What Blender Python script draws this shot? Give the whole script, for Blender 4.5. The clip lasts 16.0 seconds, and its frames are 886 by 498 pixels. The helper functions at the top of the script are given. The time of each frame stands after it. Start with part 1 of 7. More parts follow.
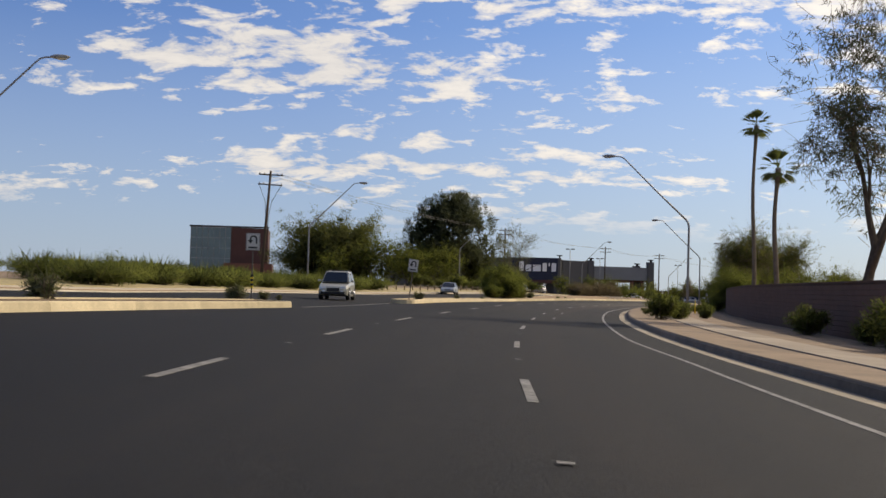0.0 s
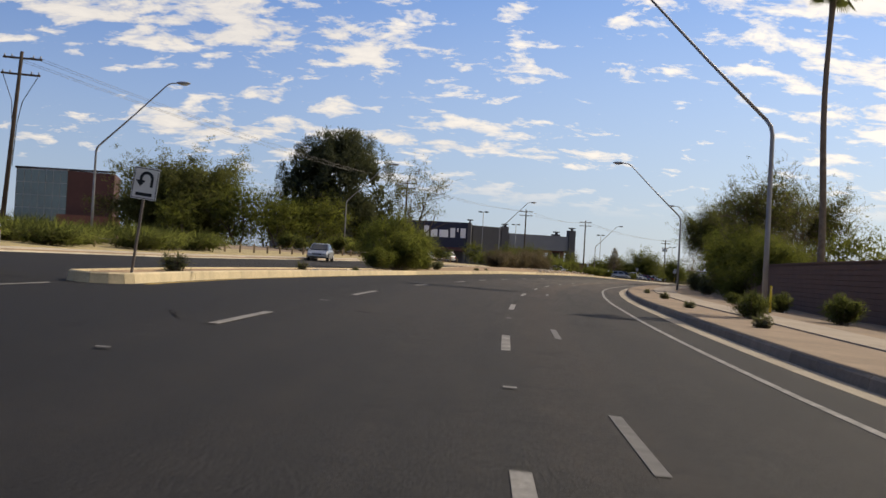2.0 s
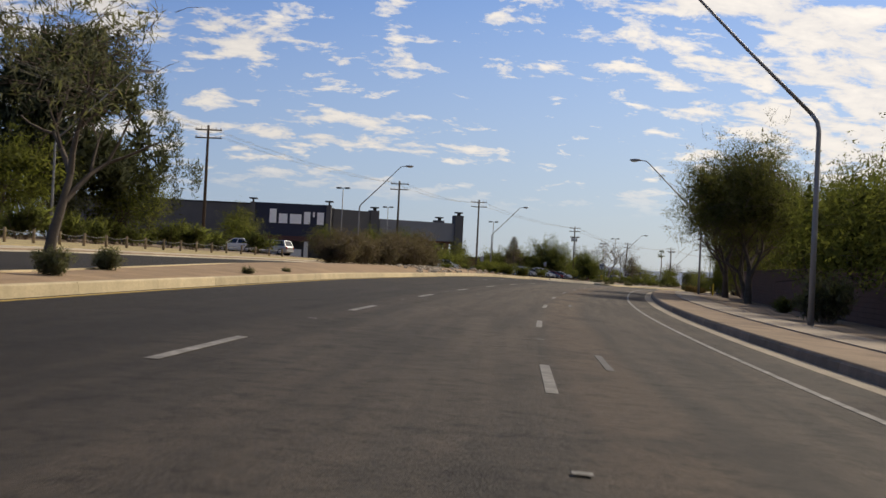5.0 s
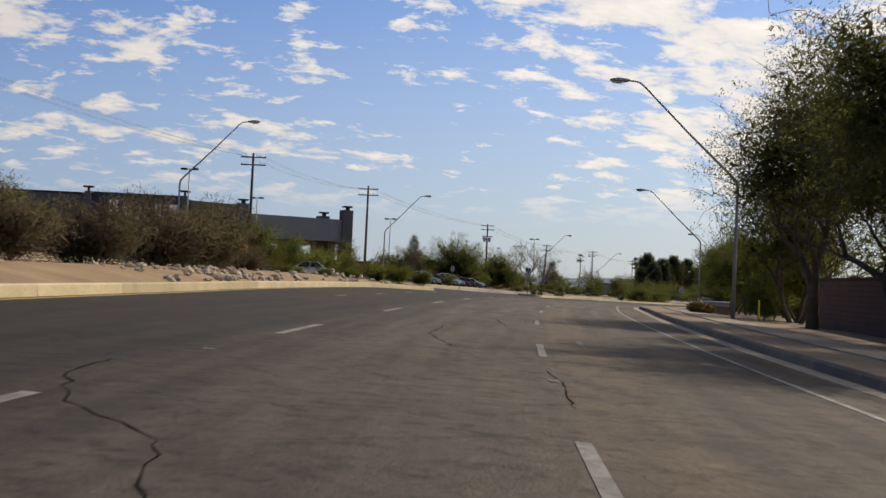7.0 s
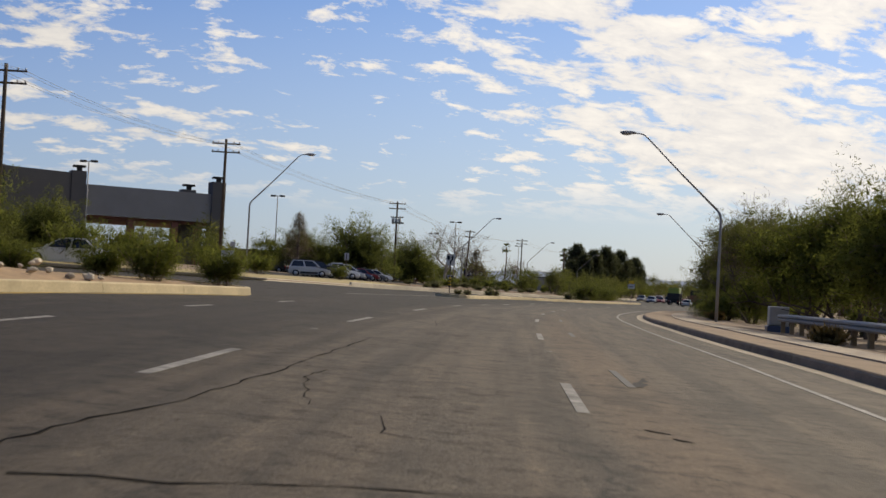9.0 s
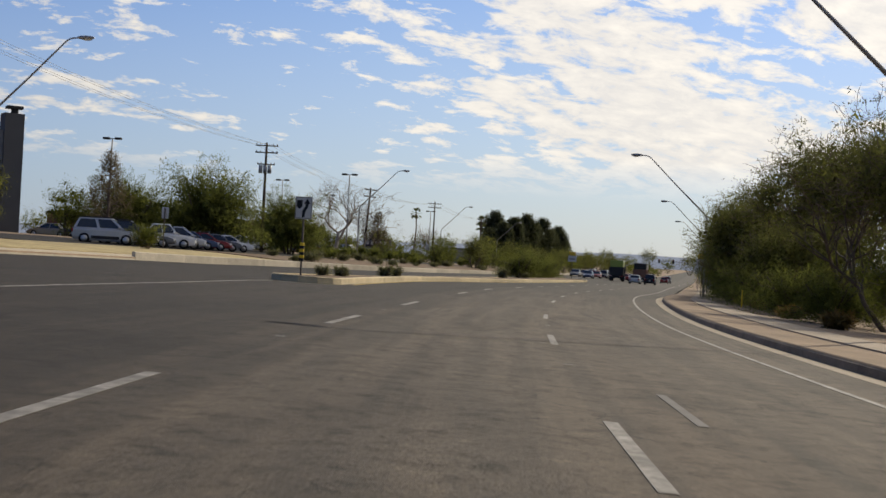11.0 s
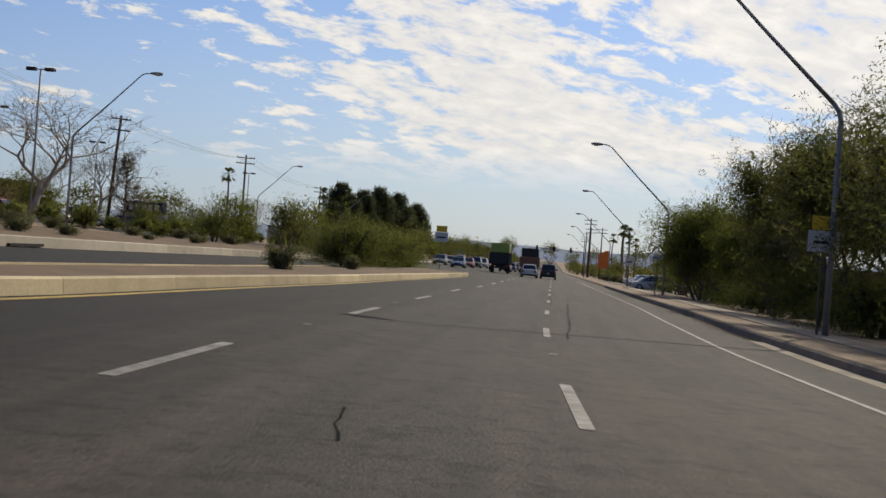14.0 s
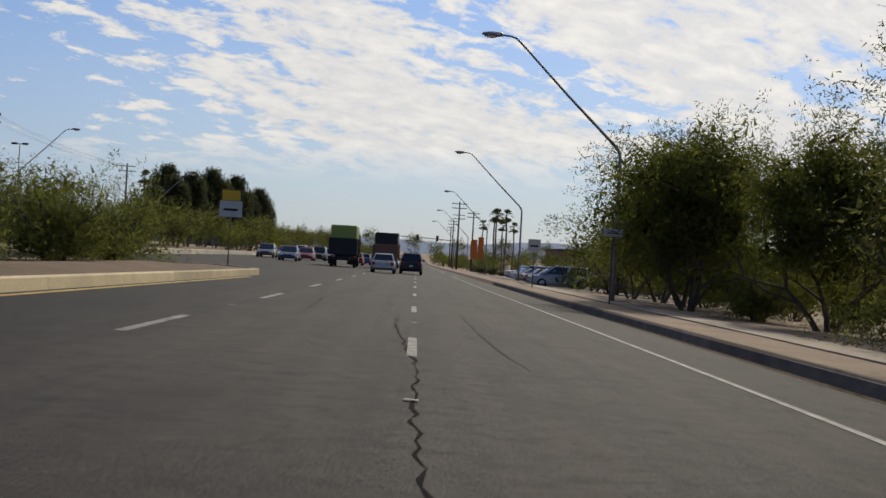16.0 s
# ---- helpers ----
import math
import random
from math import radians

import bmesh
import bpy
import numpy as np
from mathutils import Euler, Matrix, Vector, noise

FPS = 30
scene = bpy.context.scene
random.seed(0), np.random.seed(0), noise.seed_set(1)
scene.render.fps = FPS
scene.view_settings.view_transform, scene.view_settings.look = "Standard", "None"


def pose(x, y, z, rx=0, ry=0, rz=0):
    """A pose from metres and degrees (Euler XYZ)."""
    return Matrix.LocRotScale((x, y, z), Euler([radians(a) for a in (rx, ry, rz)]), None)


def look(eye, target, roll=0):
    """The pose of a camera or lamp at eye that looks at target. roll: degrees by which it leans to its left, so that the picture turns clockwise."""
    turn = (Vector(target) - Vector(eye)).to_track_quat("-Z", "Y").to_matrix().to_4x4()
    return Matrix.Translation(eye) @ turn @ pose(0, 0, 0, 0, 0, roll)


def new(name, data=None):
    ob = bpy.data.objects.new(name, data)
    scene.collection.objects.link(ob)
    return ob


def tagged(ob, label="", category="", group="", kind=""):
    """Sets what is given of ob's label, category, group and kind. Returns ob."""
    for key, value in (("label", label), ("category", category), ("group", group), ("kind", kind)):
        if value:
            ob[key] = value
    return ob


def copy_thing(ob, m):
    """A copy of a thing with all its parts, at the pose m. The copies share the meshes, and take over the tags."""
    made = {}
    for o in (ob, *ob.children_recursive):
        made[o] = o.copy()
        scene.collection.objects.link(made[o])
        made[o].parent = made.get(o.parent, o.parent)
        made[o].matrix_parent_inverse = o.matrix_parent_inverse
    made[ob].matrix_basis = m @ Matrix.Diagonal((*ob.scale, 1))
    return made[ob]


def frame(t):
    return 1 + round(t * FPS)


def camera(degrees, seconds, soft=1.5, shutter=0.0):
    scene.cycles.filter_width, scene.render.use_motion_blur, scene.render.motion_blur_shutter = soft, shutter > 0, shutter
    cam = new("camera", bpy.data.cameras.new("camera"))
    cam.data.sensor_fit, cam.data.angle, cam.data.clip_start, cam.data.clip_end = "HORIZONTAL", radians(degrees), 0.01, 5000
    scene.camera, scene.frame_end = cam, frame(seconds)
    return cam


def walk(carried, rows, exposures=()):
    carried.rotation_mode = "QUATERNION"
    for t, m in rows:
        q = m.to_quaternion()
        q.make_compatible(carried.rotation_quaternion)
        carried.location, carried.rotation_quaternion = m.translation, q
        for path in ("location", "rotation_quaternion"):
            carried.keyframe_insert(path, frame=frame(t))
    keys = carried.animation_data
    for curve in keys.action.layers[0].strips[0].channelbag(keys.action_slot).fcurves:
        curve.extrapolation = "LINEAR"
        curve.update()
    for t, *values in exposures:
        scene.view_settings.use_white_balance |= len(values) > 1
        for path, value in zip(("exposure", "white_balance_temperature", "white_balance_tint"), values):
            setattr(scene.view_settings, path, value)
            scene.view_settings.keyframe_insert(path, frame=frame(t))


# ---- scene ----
cam = camera(40.0, 16.0, soft=1.5, shutter=0.1)
PATH = [
    (0, (0.029, -0.058, 1.088), (-0.302, 9.928, 1.500), 1.66),
    (0.5, (0.015, 11.549, 1.176), (-0.090, 21.546, 1.401), 2.04),
    (1, (0.284, 22.991, 1.258), (0.354, 32.989, 1.449), 2.58),
    (1.5, (0.826, 34.222, 1.336), (1.087, 44.217, 1.544), 2.83),
    (2, (1.534, 45.611, 1.431), (1.994, 55.599, 1.610), 3.15),
    (2.5, (2.532, 56.924, 1.565), (3.146, 66.904, 1.736), 4.01),
    (3, (3.690, 68.265, 1.688), (4.455, 78.234, 1.895), 4.16),
    (3.5, (5.005, 79.507, 1.786), (5.893, 89.465, 1.979), 4.01),
    (4, (6.497, 90.556, 1.884), (7.565, 100.498, 2.032), 2.70),
    (4.5, (8.157, 101.727, 1.943), (9.416, 111.646, 2.108), 2.75),
    (5, (10.008, 112.868, 2.002), (11.459, 122.761, 2.186), 2.80),
    (5.5, (12.078, 123.979, 2.062), (13.724, 133.841, 2.260), 2.84),
    (6, (14.399, 135.050, 2.111), (16.237, 144.877, 2.326), 2.89),
    (6.5, (16.979, 146.061, 2.150), (19.005, 155.851, 2.382), 2.94),
    (7, (19.819, 156.935, 2.190), (22.040, 166.682, 2.464), 2.74),
    (7.5, (22.812, 167.785, 2.229), (25.202, 177.492, 2.502), 3.55),
    (8, (25.907, 178.649, 2.280), (28.441, 188.318, 2.576), 3.80),
    (8.5, (29.078, 189.123, 2.361), (31.782, 198.747, 2.622), 3.31),
    (9, (32.484, 199.889, 2.419), (35.362, 209.463, 2.663), 3.02),
    (9.5, (36.023, 210.512, 2.460), (39.077, 220.032, 2.654), 3.02),
    (10, (39.722, 221.045, 2.471), (42.956, 230.506, 2.616), 3.03),
    (10.5, (43.600, 231.448, 2.431), (47.012, 240.847, 2.531), 3.03),
    (11, (47.679, 241.691, 2.352), (51.264, 251.026, 2.402), 3.05),
    (11.5, (51.958, 251.724, 2.243), (55.712, 260.992, 2.240), 3.06),
    (12, (56.415, 261.455, 2.101), (60.351, 270.648, 2.082), 3.02),
    (12.5, (61.053, 271.198, 1.968), (65.215, 280.291, 1.990), 3.53),
    (13, (65.800, 280.558, 1.865), (70.130, 289.572, 1.910), 3.66),
    (13.5, (70.732, 289.795, 1.787), (75.257, 298.710, 2.019), 3.78),
    (14, (75.763, 298.875, 1.713), (80.423, 307.722, 1.719), 4.40),
    (14.5, (81.041, 307.939, 1.619), (85.881, 316.690, 1.640), 2.90),
    (15, (86.539, 316.759, 1.511), (91.717, 325.314, 1.432), 2.17),
    (15.5, (92.252, 325.274, 1.370), (97.609, 333.718, 1.349), 1.54),
    (16, (98.246, 333.655, 1.223), (103.867, 341.925, 1.247), 3.27),
]
EXPOSURES = [(0.0, -0.06, 7600, 11), (2.0, -0.02, 7700, 11), (4.0, -0.17, 7600, 11), (7.5, -0.24, 7550, 11), (9.0, -0.22, 7550, 10), (13.0, -0.25, 7400, 9), (14.5, -0.36, 7200, 9), (16.0, -0.42, 7100, 9)]
walk(cam, [(t, look(eye, target, roll)) for t, eye, target, roll in PATH], EXPOSURES)

# ---- world, sun ----
SUN_AZ, SUN_EL = radians(51.0), radians(33.0)  # clockwise from +y
world = bpy.data.worlds.new("sky")
scene.world = world
world.use_nodes = True


class Net:
    """Short-hand for a node tree."""

    def __init__(self, tree):
        self.tree = tree
        tree.nodes.clear()

    def add(self, kind, ins=()):
        n = self.tree.nodes.new(kind)
        for key, value in dict(ins).items():
            sock = n.inputs[key]
            if isinstance(value, bpy.types.NodeSocket):
                self.tree.links.new(value, sock)
            else:
                sock.default_value = value
        return n

    def math(self, op, a, b=0.0, clamp=False):
        n = self.add("ShaderNodeMath", {0: a, 1: b})
        n.operation, n.use_clamp = op, clamp
        return n.outputs[0]

    def ramp(self, fac, stops):
        n = self.add("ShaderNodeValToRGB", {0: fac})
        while len(n.color_ramp.elements) < len(stops):
            n.color_ramp.elements.new(0.5)
        for e, (pos, col) in zip(n.color_ramp.elements, stops):
            e.position, e.color = pos, (*col, 1) if len(col) == 3 else col
        return n.outputs[0]

    def mix(self, fac, a, b, blend="MIX"):
        n = self.add("ShaderNodeMix")
        n.data_type, n.blend_type = "RGBA", blend
        for sock, value in ((n.inputs[0], fac), (n.inputs[6], a), (n.inputs[7], b)):
            if isinstance(value, bpy.types.NodeSocket):
                self.tree.links.new(value, sock)
            else:
                sock.default_value = value if isinstance(value, float) else (*value, 1)
        return n.outputs[2]


def build_sky():
    n = Net(world.node_tree)
    sky = n.add("ShaderNodeTexSky")
    sky.sky_type, sky.sun_disc, sky.sun_elevation, sky.sun_rotation = "NISHITA", False, SUN_EL, SUN_AZ
    sky.altitude, sky.air_density, sky.dust_density, sky.ozone_density = 750.0, 1.0, 0.6, 3.0
    gen = n.add("ShaderNodeTexCoord").outputs["Generated"]
    sep = n.add("ShaderNodeSeparateXYZ", {0: gen})
    up = n.math("MAXIMUM", sep.outputs[2], 0.0)
    den = n.math("ADD", up, 0.30)
    plane = n.add("ShaderNodeCombineXYZ", {0: n.math("DIVIDE", sep.outputs[0], den), 1: n.math("DIVIDE", sep.outputs[1], den), 2: 0.0}).outputs[0]
    turned = n.add("ShaderNodeMapping", {0: plane, "Rotation": (0, 0, radians(10.0)), "Scale": (0.72, 1.0, 1.0), "Location": (3.1, 1.7, 0.0)}).outputs[0]
    puffs = n.add("ShaderNodeTexNoise", {"Vector": turned, "Scale": 15.0, "Detail": 6.0, "Roughness": 0.62, "Distortion": 0.25}).outputs[0]
    bands = n.add("ShaderNodeMapping", {0: plane, "Rotation": (0, 0, radians(6.0)), "Scale": (0.38, 1.25, 1.0), "Location": (0.6, 2.2, 0.0)}).outputs[0]
    large = n.add("ShaderNodeTexNoise", {"Vector": bands, "Scale": 3.0, "Detail": 3.0, "Roughness": 0.5}).outputs[0]
    dens = n.math("ADD", n.math("MULTIPLY", puffs, 0.72), n.math("MULTIPLY", large, 0.60))
    dens = n.math("ADD", dens, n.math("MULTIPLY", n.math("SUBTRACT", sep.outputs[0], 0.20), 0.16))
    # the deck thins out to a few streaks low over the horizon
    dens = n.math("SUBTRACT", dens, n.ramp(sep.outputs[2], [(0.0, (0.05, 0.05, 0.05)), (0.075, (0.022, 0.022, 0.022)), (0.11, (0.035, 0.035, 0.035)), (0.145, (0.035, 0.035, 0.035)), (0.165, (0, 0, 0))]))
    cover = n.ramp(dens, [(0.630, (0, 0, 0)), (0.665, (0.60, 0.60, 0.60)), (0.715, (1, 1, 1))])
    fade = n.ramp(sep.outputs[2], [(0.05, (0, 0, 0)), (0.085, (1, 1, 1))])
    cover = n.math("MULTIPLY", n.math("MULTIPLY", cover, fade), 0.95)
    white = n.mix(n.ramp(puffs, [(0.45, (0, 0, 0)), (0.7, (1, 1, 1))]), (6.9, 7.1, 7.6), (8.6, 8.65, 8.75))
    # thin cloud shines brighter towards the sun
    aim = n.add("ShaderNodeVectorMath", {0: gen, 1: (math.sin(SUN_AZ) * math.cos(SUN_EL), math.cos(SUN_AZ) * math.cos(SUN_EL), math.sin(SUN_EL))})
    aim.operation = "DOT_PRODUCT"
    white = n.mix(1.0, white, n.ramp(aim.outputs["Value"], [(0.55, (0.97, 0.98, 1.0)), (0.97, (1.42, 1.41, 1.40))]), "MULTIPLY")
    haze = n.ramp(sep.outputs[2], [(0.0, (0.78, 0.78, 0.78)), (0.22, (0, 0, 0))])
    air = n.mix(1.0, sky.outputs[0], (0.83, 0.97, 1.27), "MULTIPLY")
    air = n.mix(haze, air, (5.4, 6.2, 7.4))
    # deeper blue away from the sun
    air = n.mix(1.0, air, n.ramp(aim.outputs["Value"], [(0.50, (0.72, 0.80, 0.93)), (0.80, (1, 1, 1))]), "MULTIPLY")
    col = n.mix(cover, air, white)
    bg = n.add("ShaderNodeBackground", {0: col, 1: 0.105})
    out = n.add("ShaderNodeOutputWorld", {0: bg.outputs[0]})


build_sky()
sun = new("sun", bpy.data.lights.new("sun", "SUN"))
sun.data.energy, sun.data.angle, sun.data.color = 3.6, radians(0.53), (1.0, 0.95, 0.87)
sun_way = Vector((math.sin(SUN_AZ) * math.cos(SUN_EL), math.cos(SUN_AZ) * math.cos(SUN_EL), math.sin(SUN_EL)))
sun.matrix_world = look(sun_way * 100, (0, 0, 0))

# ---- the road's line: stations along the dashed lane line, offsets to its right ----
KNOT_S = (-400.0, 0.0, 40.0, 90.0, 140.0, 190.0, 240.0, 290.0, 340.0, 380.0, 4200.0)
KNOT_H = (-1.53, -1.53, 3.44, 8.37, 13.17, 17.45, 21.27, 26.99, 32.98, 32.98, 32.98)
RISE_S = (-400.0, -60.0, 0.0, 25.0, 50.0, 80.0, 110.0, 150.0, 200.0, 225.0, 250.0, 280.0, 320.0, 352.0, 900.0, 4200.0)
RISE_Z = (-1.2, -0.43, -0.03, 0.16, 0.38, 0.70, 0.87, 1.04, 1.27, 1.33, 1.19, 0.84, 0.51, 0.14, -4.8, -7.0)
BANK = 0.0411
LINE_S = np.arange(-400.0, 4200.5, 1.0)
LINE_H = np.radians(np.interp(LINE_S, KNOT_S, KNOT_H))
LINE_X, LINE_Y = np.cumsum(np.sin(LINE_H)), np.cumsum(np.cos(LINE_H))
LINE_X, LINE_Y = LINE_X - LINE_X[400] + 0.731, LINE_Y - LINE_Y[400]


def height_at(s, l):
    """Banked towards the right; the opposite lanes lie lower past the second median."""
    dip = np.interp(s, (286, 312, 430, 480), (0, 0.22, 0.22, 0)) * np.interp(l, (-25, -18.4, -10.6, -8.2), (0, 1, 1, 0))
    dip = dip + np.interp(s, (15, 60, 115, 165), (0, 1, 1, 0)) * np.interp(l, (-45, -22, -9, -4.5), (0.45, 0.45, 0.22, 0))
    return np.interp(s, RISE_S, RISE_Z) - BANK * np.clip(l, -45, 25) - dip


def at(s, l, up=0.0):
    """The place at station s, l metres to the right of the line, up metres over the ground."""
    h = np.interp(s, LINE_S, LINE_H)
    return Vector((np.interp(s, LINE_S, LINE_X) + l * np.cos(h), np.interp(s, LINE_S, LINE_Y) - l * np.sin(h), height_at(s, l) + up))


def heading(s):
    return -float(np.interp(s, LINE_S, LINE_H))


def stand(s, l, turn=0.0, up=0.0, lean=0.0, lean_fwd=0.0):
    """A pose on the ground whose y axis runs along the road."""
    return Matrix.Translation(at(s, l, up)) @ Matrix.Rotation(heading(s) + radians(turn), 4, "Z") @ Matrix.Rotation(radians(lean), 4, "Y") @ Matrix.Rotation(radians(lean_fwd), 4, "X")


# ---- materials ----
def material(name, base, rough=0.8, metal=0.0, vary=0.25, scale=3.0, fine=40.0, bump=0.3, dirt=None, spec=0.3, island=0.0, objectwise=0.0):
    m = bpy.data.materials.new(name)
    m.use_nodes = True
    n = Net(m.node_tree)
    co = n.add("ShaderNodeTexCoord").outputs["Object"]
    big = n.add("ShaderNodeTexNoise", {"Vector": co, "Scale": scale, "Detail": 4.0, "Roughness": 0.6}).outputs[0]
    small = n.add("ShaderNodeTexNoise", {"Vector": co, "Scale": fine, "Detail": 3.0, "Roughness": 0.6}).outputs[0]
    dark = tuple(c * (1 - vary) for c in base)
    light = tuple(min(1.0, c * (1 + vary)) for c in base)
    col = n.mix(n.ramp(big, [(0.3, (0, 0, 0)), (0.7, (1, 1, 1))]), dark, light)
    col = n.mix(n.ramp(small, [(0.35, (0, 0, 0)), (0.65, (0.5, 0.5, 0.5))]), col, dark if dirt is None else dirt)
    if island:
        rnd = n.add("ShaderNodeNewGeometry").outputs["Random Per Island"]
        col = n.mix(1.0, col, n.ramp(rnd, [(0.0, (1 - island,) * 3), (1.0, (1 + island,) * 3)]), "MULTIPLY")
    if objectwise:
        rnd = n.add("ShaderNodeObjectInfo").outputs["Random"]
        col = n.mix(1.0, col, n.ramp(rnd, [(0.0, (1 - objectwise,) * 3), (1.0, (1 + objectwise * 0.6,) * 3)]), "MULTIPLY")
    b = n.add("ShaderNodeBump", {"Strength": bump, "Distance": 0.02, "Height": small}).outputs[0]
    p = n.add("ShaderNodeBsdfPrincipled", {"Base Color": col, "Roughness": rough, "Metallic": metal, "Specular IOR Level": spec, "Normal": b})
    n.add("ShaderNodeOutputMaterial", {0: p.outputs[0]})
    return m


def leaf_material(name, base, tip, clear=0.55):
    m = bpy.data.materials.new(name)
    m.use_nodes = True
    n = Net(m.node_tree)
    geo = n.add("ShaderNodeNewGeometry")
    co = n.add("ShaderNodeTexCoord").outputs["Object"]
    blot = n.add("ShaderNodeTexNoise", {"Vector": co, "Scale": 0.8, "Detail": 3.0}).outputs[0]
    col = n.mix(n.ramp(blot, [(0.35, (0, 0, 0)), (0.65, (1, 1, 1))]), base, tip)
    col = n.mix(1.0, col, n.ramp(geo.outputs["Random Per Island"], [(0.0, (0.86, 0.88, 0.86)), (0.6, (1, 1, 1)), (1.0, (1.14, 1.12, 1.02))]), "MULTIPLY")
    d = n.add("ShaderNodeBsdfPrincipled", {"Base Color": col, "Roughness": 0.8, "Specular IOR Level": 0.04})
    t = n.add("ShaderNodeBsdfTranslucent", {"Color": n.mix(1.0, col, (1.15, 1.15, 0.65), "MULTIPLY")})
    mixed = n.add("ShaderNodeMixShader", {0: clear, 1: d.outputs[0], 2: t.outputs[0]})
    n.add("ShaderNodeOutputMaterial", {0: mixed.outputs[0]})
    return m


def asphalt_material():
    """Worn asphalt: the map holds metres along and across the road, so wear follows the lanes."""
    m = bpy.data.materials.new("asphalt")
    m.use_nodes = True
    n = Net(m.node_tree)
    uv = n.add("ShaderNodeUVMap")
    uv.uv_map = "along_across"
    uv = uv.outputs[0]
    sep = n.add("ShaderNodeSeparateXYZ", {0: uv})
    co = n.add("ShaderNodeTexCoord").outputs["Object"]
    grain = n.add("ShaderNodeTexNoise", {"Vector": co, "Scale": 30.0, "Detail": 4.0, "Roughness": 0.75}).outputs[0]
    stones = n.add("ShaderNodeTexVoronoi", {"Vector": co, "Scale": 26.0}).outputs["Distance"]
    blot = n.add("ShaderNodeTexNoise", {"Vector": co, "Scale": 0.35, "Detail": 5.0, "Roughness": 0.62}).outputs[0]
    long = n.add("ShaderNodeMapping", {0: uv, "Scale": (0.05, 1.3, 1.0)}).outputs[0]
    streak = n.add("ShaderNodeTexNoise", {"Vector": long, "Scale": 1.6, "Detail": 4.0, "Roughness": 0.6}).outputs[0]
    col = n.mix(n.ramp(blot, [(0.35, (0, 0, 0)), (0.7, (1, 1, 1))]), (0.050, 0.047, 0.044), (0.088, 0.081, 0.073))
    col = n.mix(n.ramp(streak, [(0.40, (0, 0, 0)), (0.62, (0.9, 0.9, 0.9))]), col, (0.115, 0.102, 0.088))
    # tone by station: dark at the start, palest near 200 m, darker past 330 m
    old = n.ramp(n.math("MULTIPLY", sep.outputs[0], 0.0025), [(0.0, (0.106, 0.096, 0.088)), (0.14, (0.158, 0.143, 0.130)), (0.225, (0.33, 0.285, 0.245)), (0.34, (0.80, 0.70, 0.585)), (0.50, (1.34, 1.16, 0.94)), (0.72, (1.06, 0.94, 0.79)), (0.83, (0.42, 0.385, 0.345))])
    # pale worn band beside the dashed line, with a dusty tint
    across = sep.outputs[1]
    wob = n.math("ADD", across, n.math("MULTIPLY", n.math("SUBTRACT", blot, 0.5), 0.5))
    band = n.ramp(n.math("ABSOLUTE", n.math("SUBTRACT", wob, 0.62)), [(0.30, (0.62, 0.62, 0.62)), (0.62, (0, 0, 0))])
    band = n.math("MULTIPLY", band, n.ramp(n.math("MULTIPLY", sep.outputs[0], 0.0025), [(0.54, (1, 1, 1)), (0.66, (0.25, 0.25, 0.25))]))
    col = n.mix(band, col, (0.145, 0.114, 0.088))
    # dark joint between two courses of surfacing, and blotches of old patching
    seam = n.ramp(n.math("ABSOLUTE", n.math("ADD", wob, 3.25)), [(0.05, (0.55, 0.55, 0.55)), (0.22, (0, 0, 0))])
    col = n.mix(n.math("MULTIPLY", seam, n.ramp(streak, [(0.40, (0, 0, 0)), (0.55, (1, 1, 1))])), col, (0.030, 0.027, 0.024))
    patch = n.add("ShaderNodeTexNoise", {"Vector": n.add("ShaderNodeMapping", {0: uv, "Scale": (0.22, 0.5, 1.0)}).outputs[0], "Scale": 1.0, "Detail": 6.0, "Roughness": 0.7}).outputs[0]
    col = n.mix(n.ramp(patch, [(0.53, (0, 0, 0)), (0.64, (0.75, 0.75, 0.75))]), col, (0.046, 0.042, 0.038))
    # tyre tracks polished a little lighter in each lane
    lane = n.math("ABSOLUTE", n.math("SUBTRACT", n.math("ABSOLUTE", n.math("ADD", wob, 1.95)), 0.85))
    col = n.mix(n.ramp(lane, [(0.1, (0.25, 0.25, 0.25)), (0.45, (0, 0, 0))]), col, (0.105, 0.098, 0.088))
    # oil and dark drip line in the lane middles
    oil = n.math("ABSOLUTE", n.math("ADD", wob, 1.95))
    col = n.mix(n.ramp(oil, [(0.0, (0.3, 0.3, 0.3)), (0.38, (0, 0, 0))]), col, (0.042, 0.040, 0.038))
    col = n.mix(n.ramp(stones, [(0.0, (0.55, 0.55, 0.55)), (0.26, (0, 0, 0))]), col, (0.20, 0.185, 0.165))
    col = n.mix(n.ramp(grain, [(0.32, (0.75, 0.75, 0.75)), (0.52, (0, 0, 0))]), col, (0.026, 0.024, 0.022))
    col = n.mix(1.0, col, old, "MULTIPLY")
    # left lanes darker; lens vignetting is put into this colour as well
    col = n.mix(1.0, col, n.ramp(n.math("ADD", n.math("MULTIPLY", wob, 0.1), 0.9), [(0.44, (0.34, 0.34, 0.34)), (0.66, (1, 1, 1))]), "MULTIPLY")
    # ravelled spots, and a net of fine old cracks where the surface has aged
    pits = n.add("ShaderNodeTexNoise", {"Vector": co, "Scale": 3.2, "Detail": 9.0, "Roughness": 0.74}).outputs[0]
    col = n.mix(1.0, col, n.ramp(pits, [(0.36, (0.45, 0.44, 0.43)), (0.49, (1, 1, 1)), (0.56, (1, 1, 1)), (0.68, (1.42, 1.38, 1.32))]), "MULTIPLY")
    bent = n.add("ShaderNodeTexNoise", {"Vector": co, "Scale": 0.9, "Detail": 5.0, "Roughness": 0.65}).outputs["Color"]
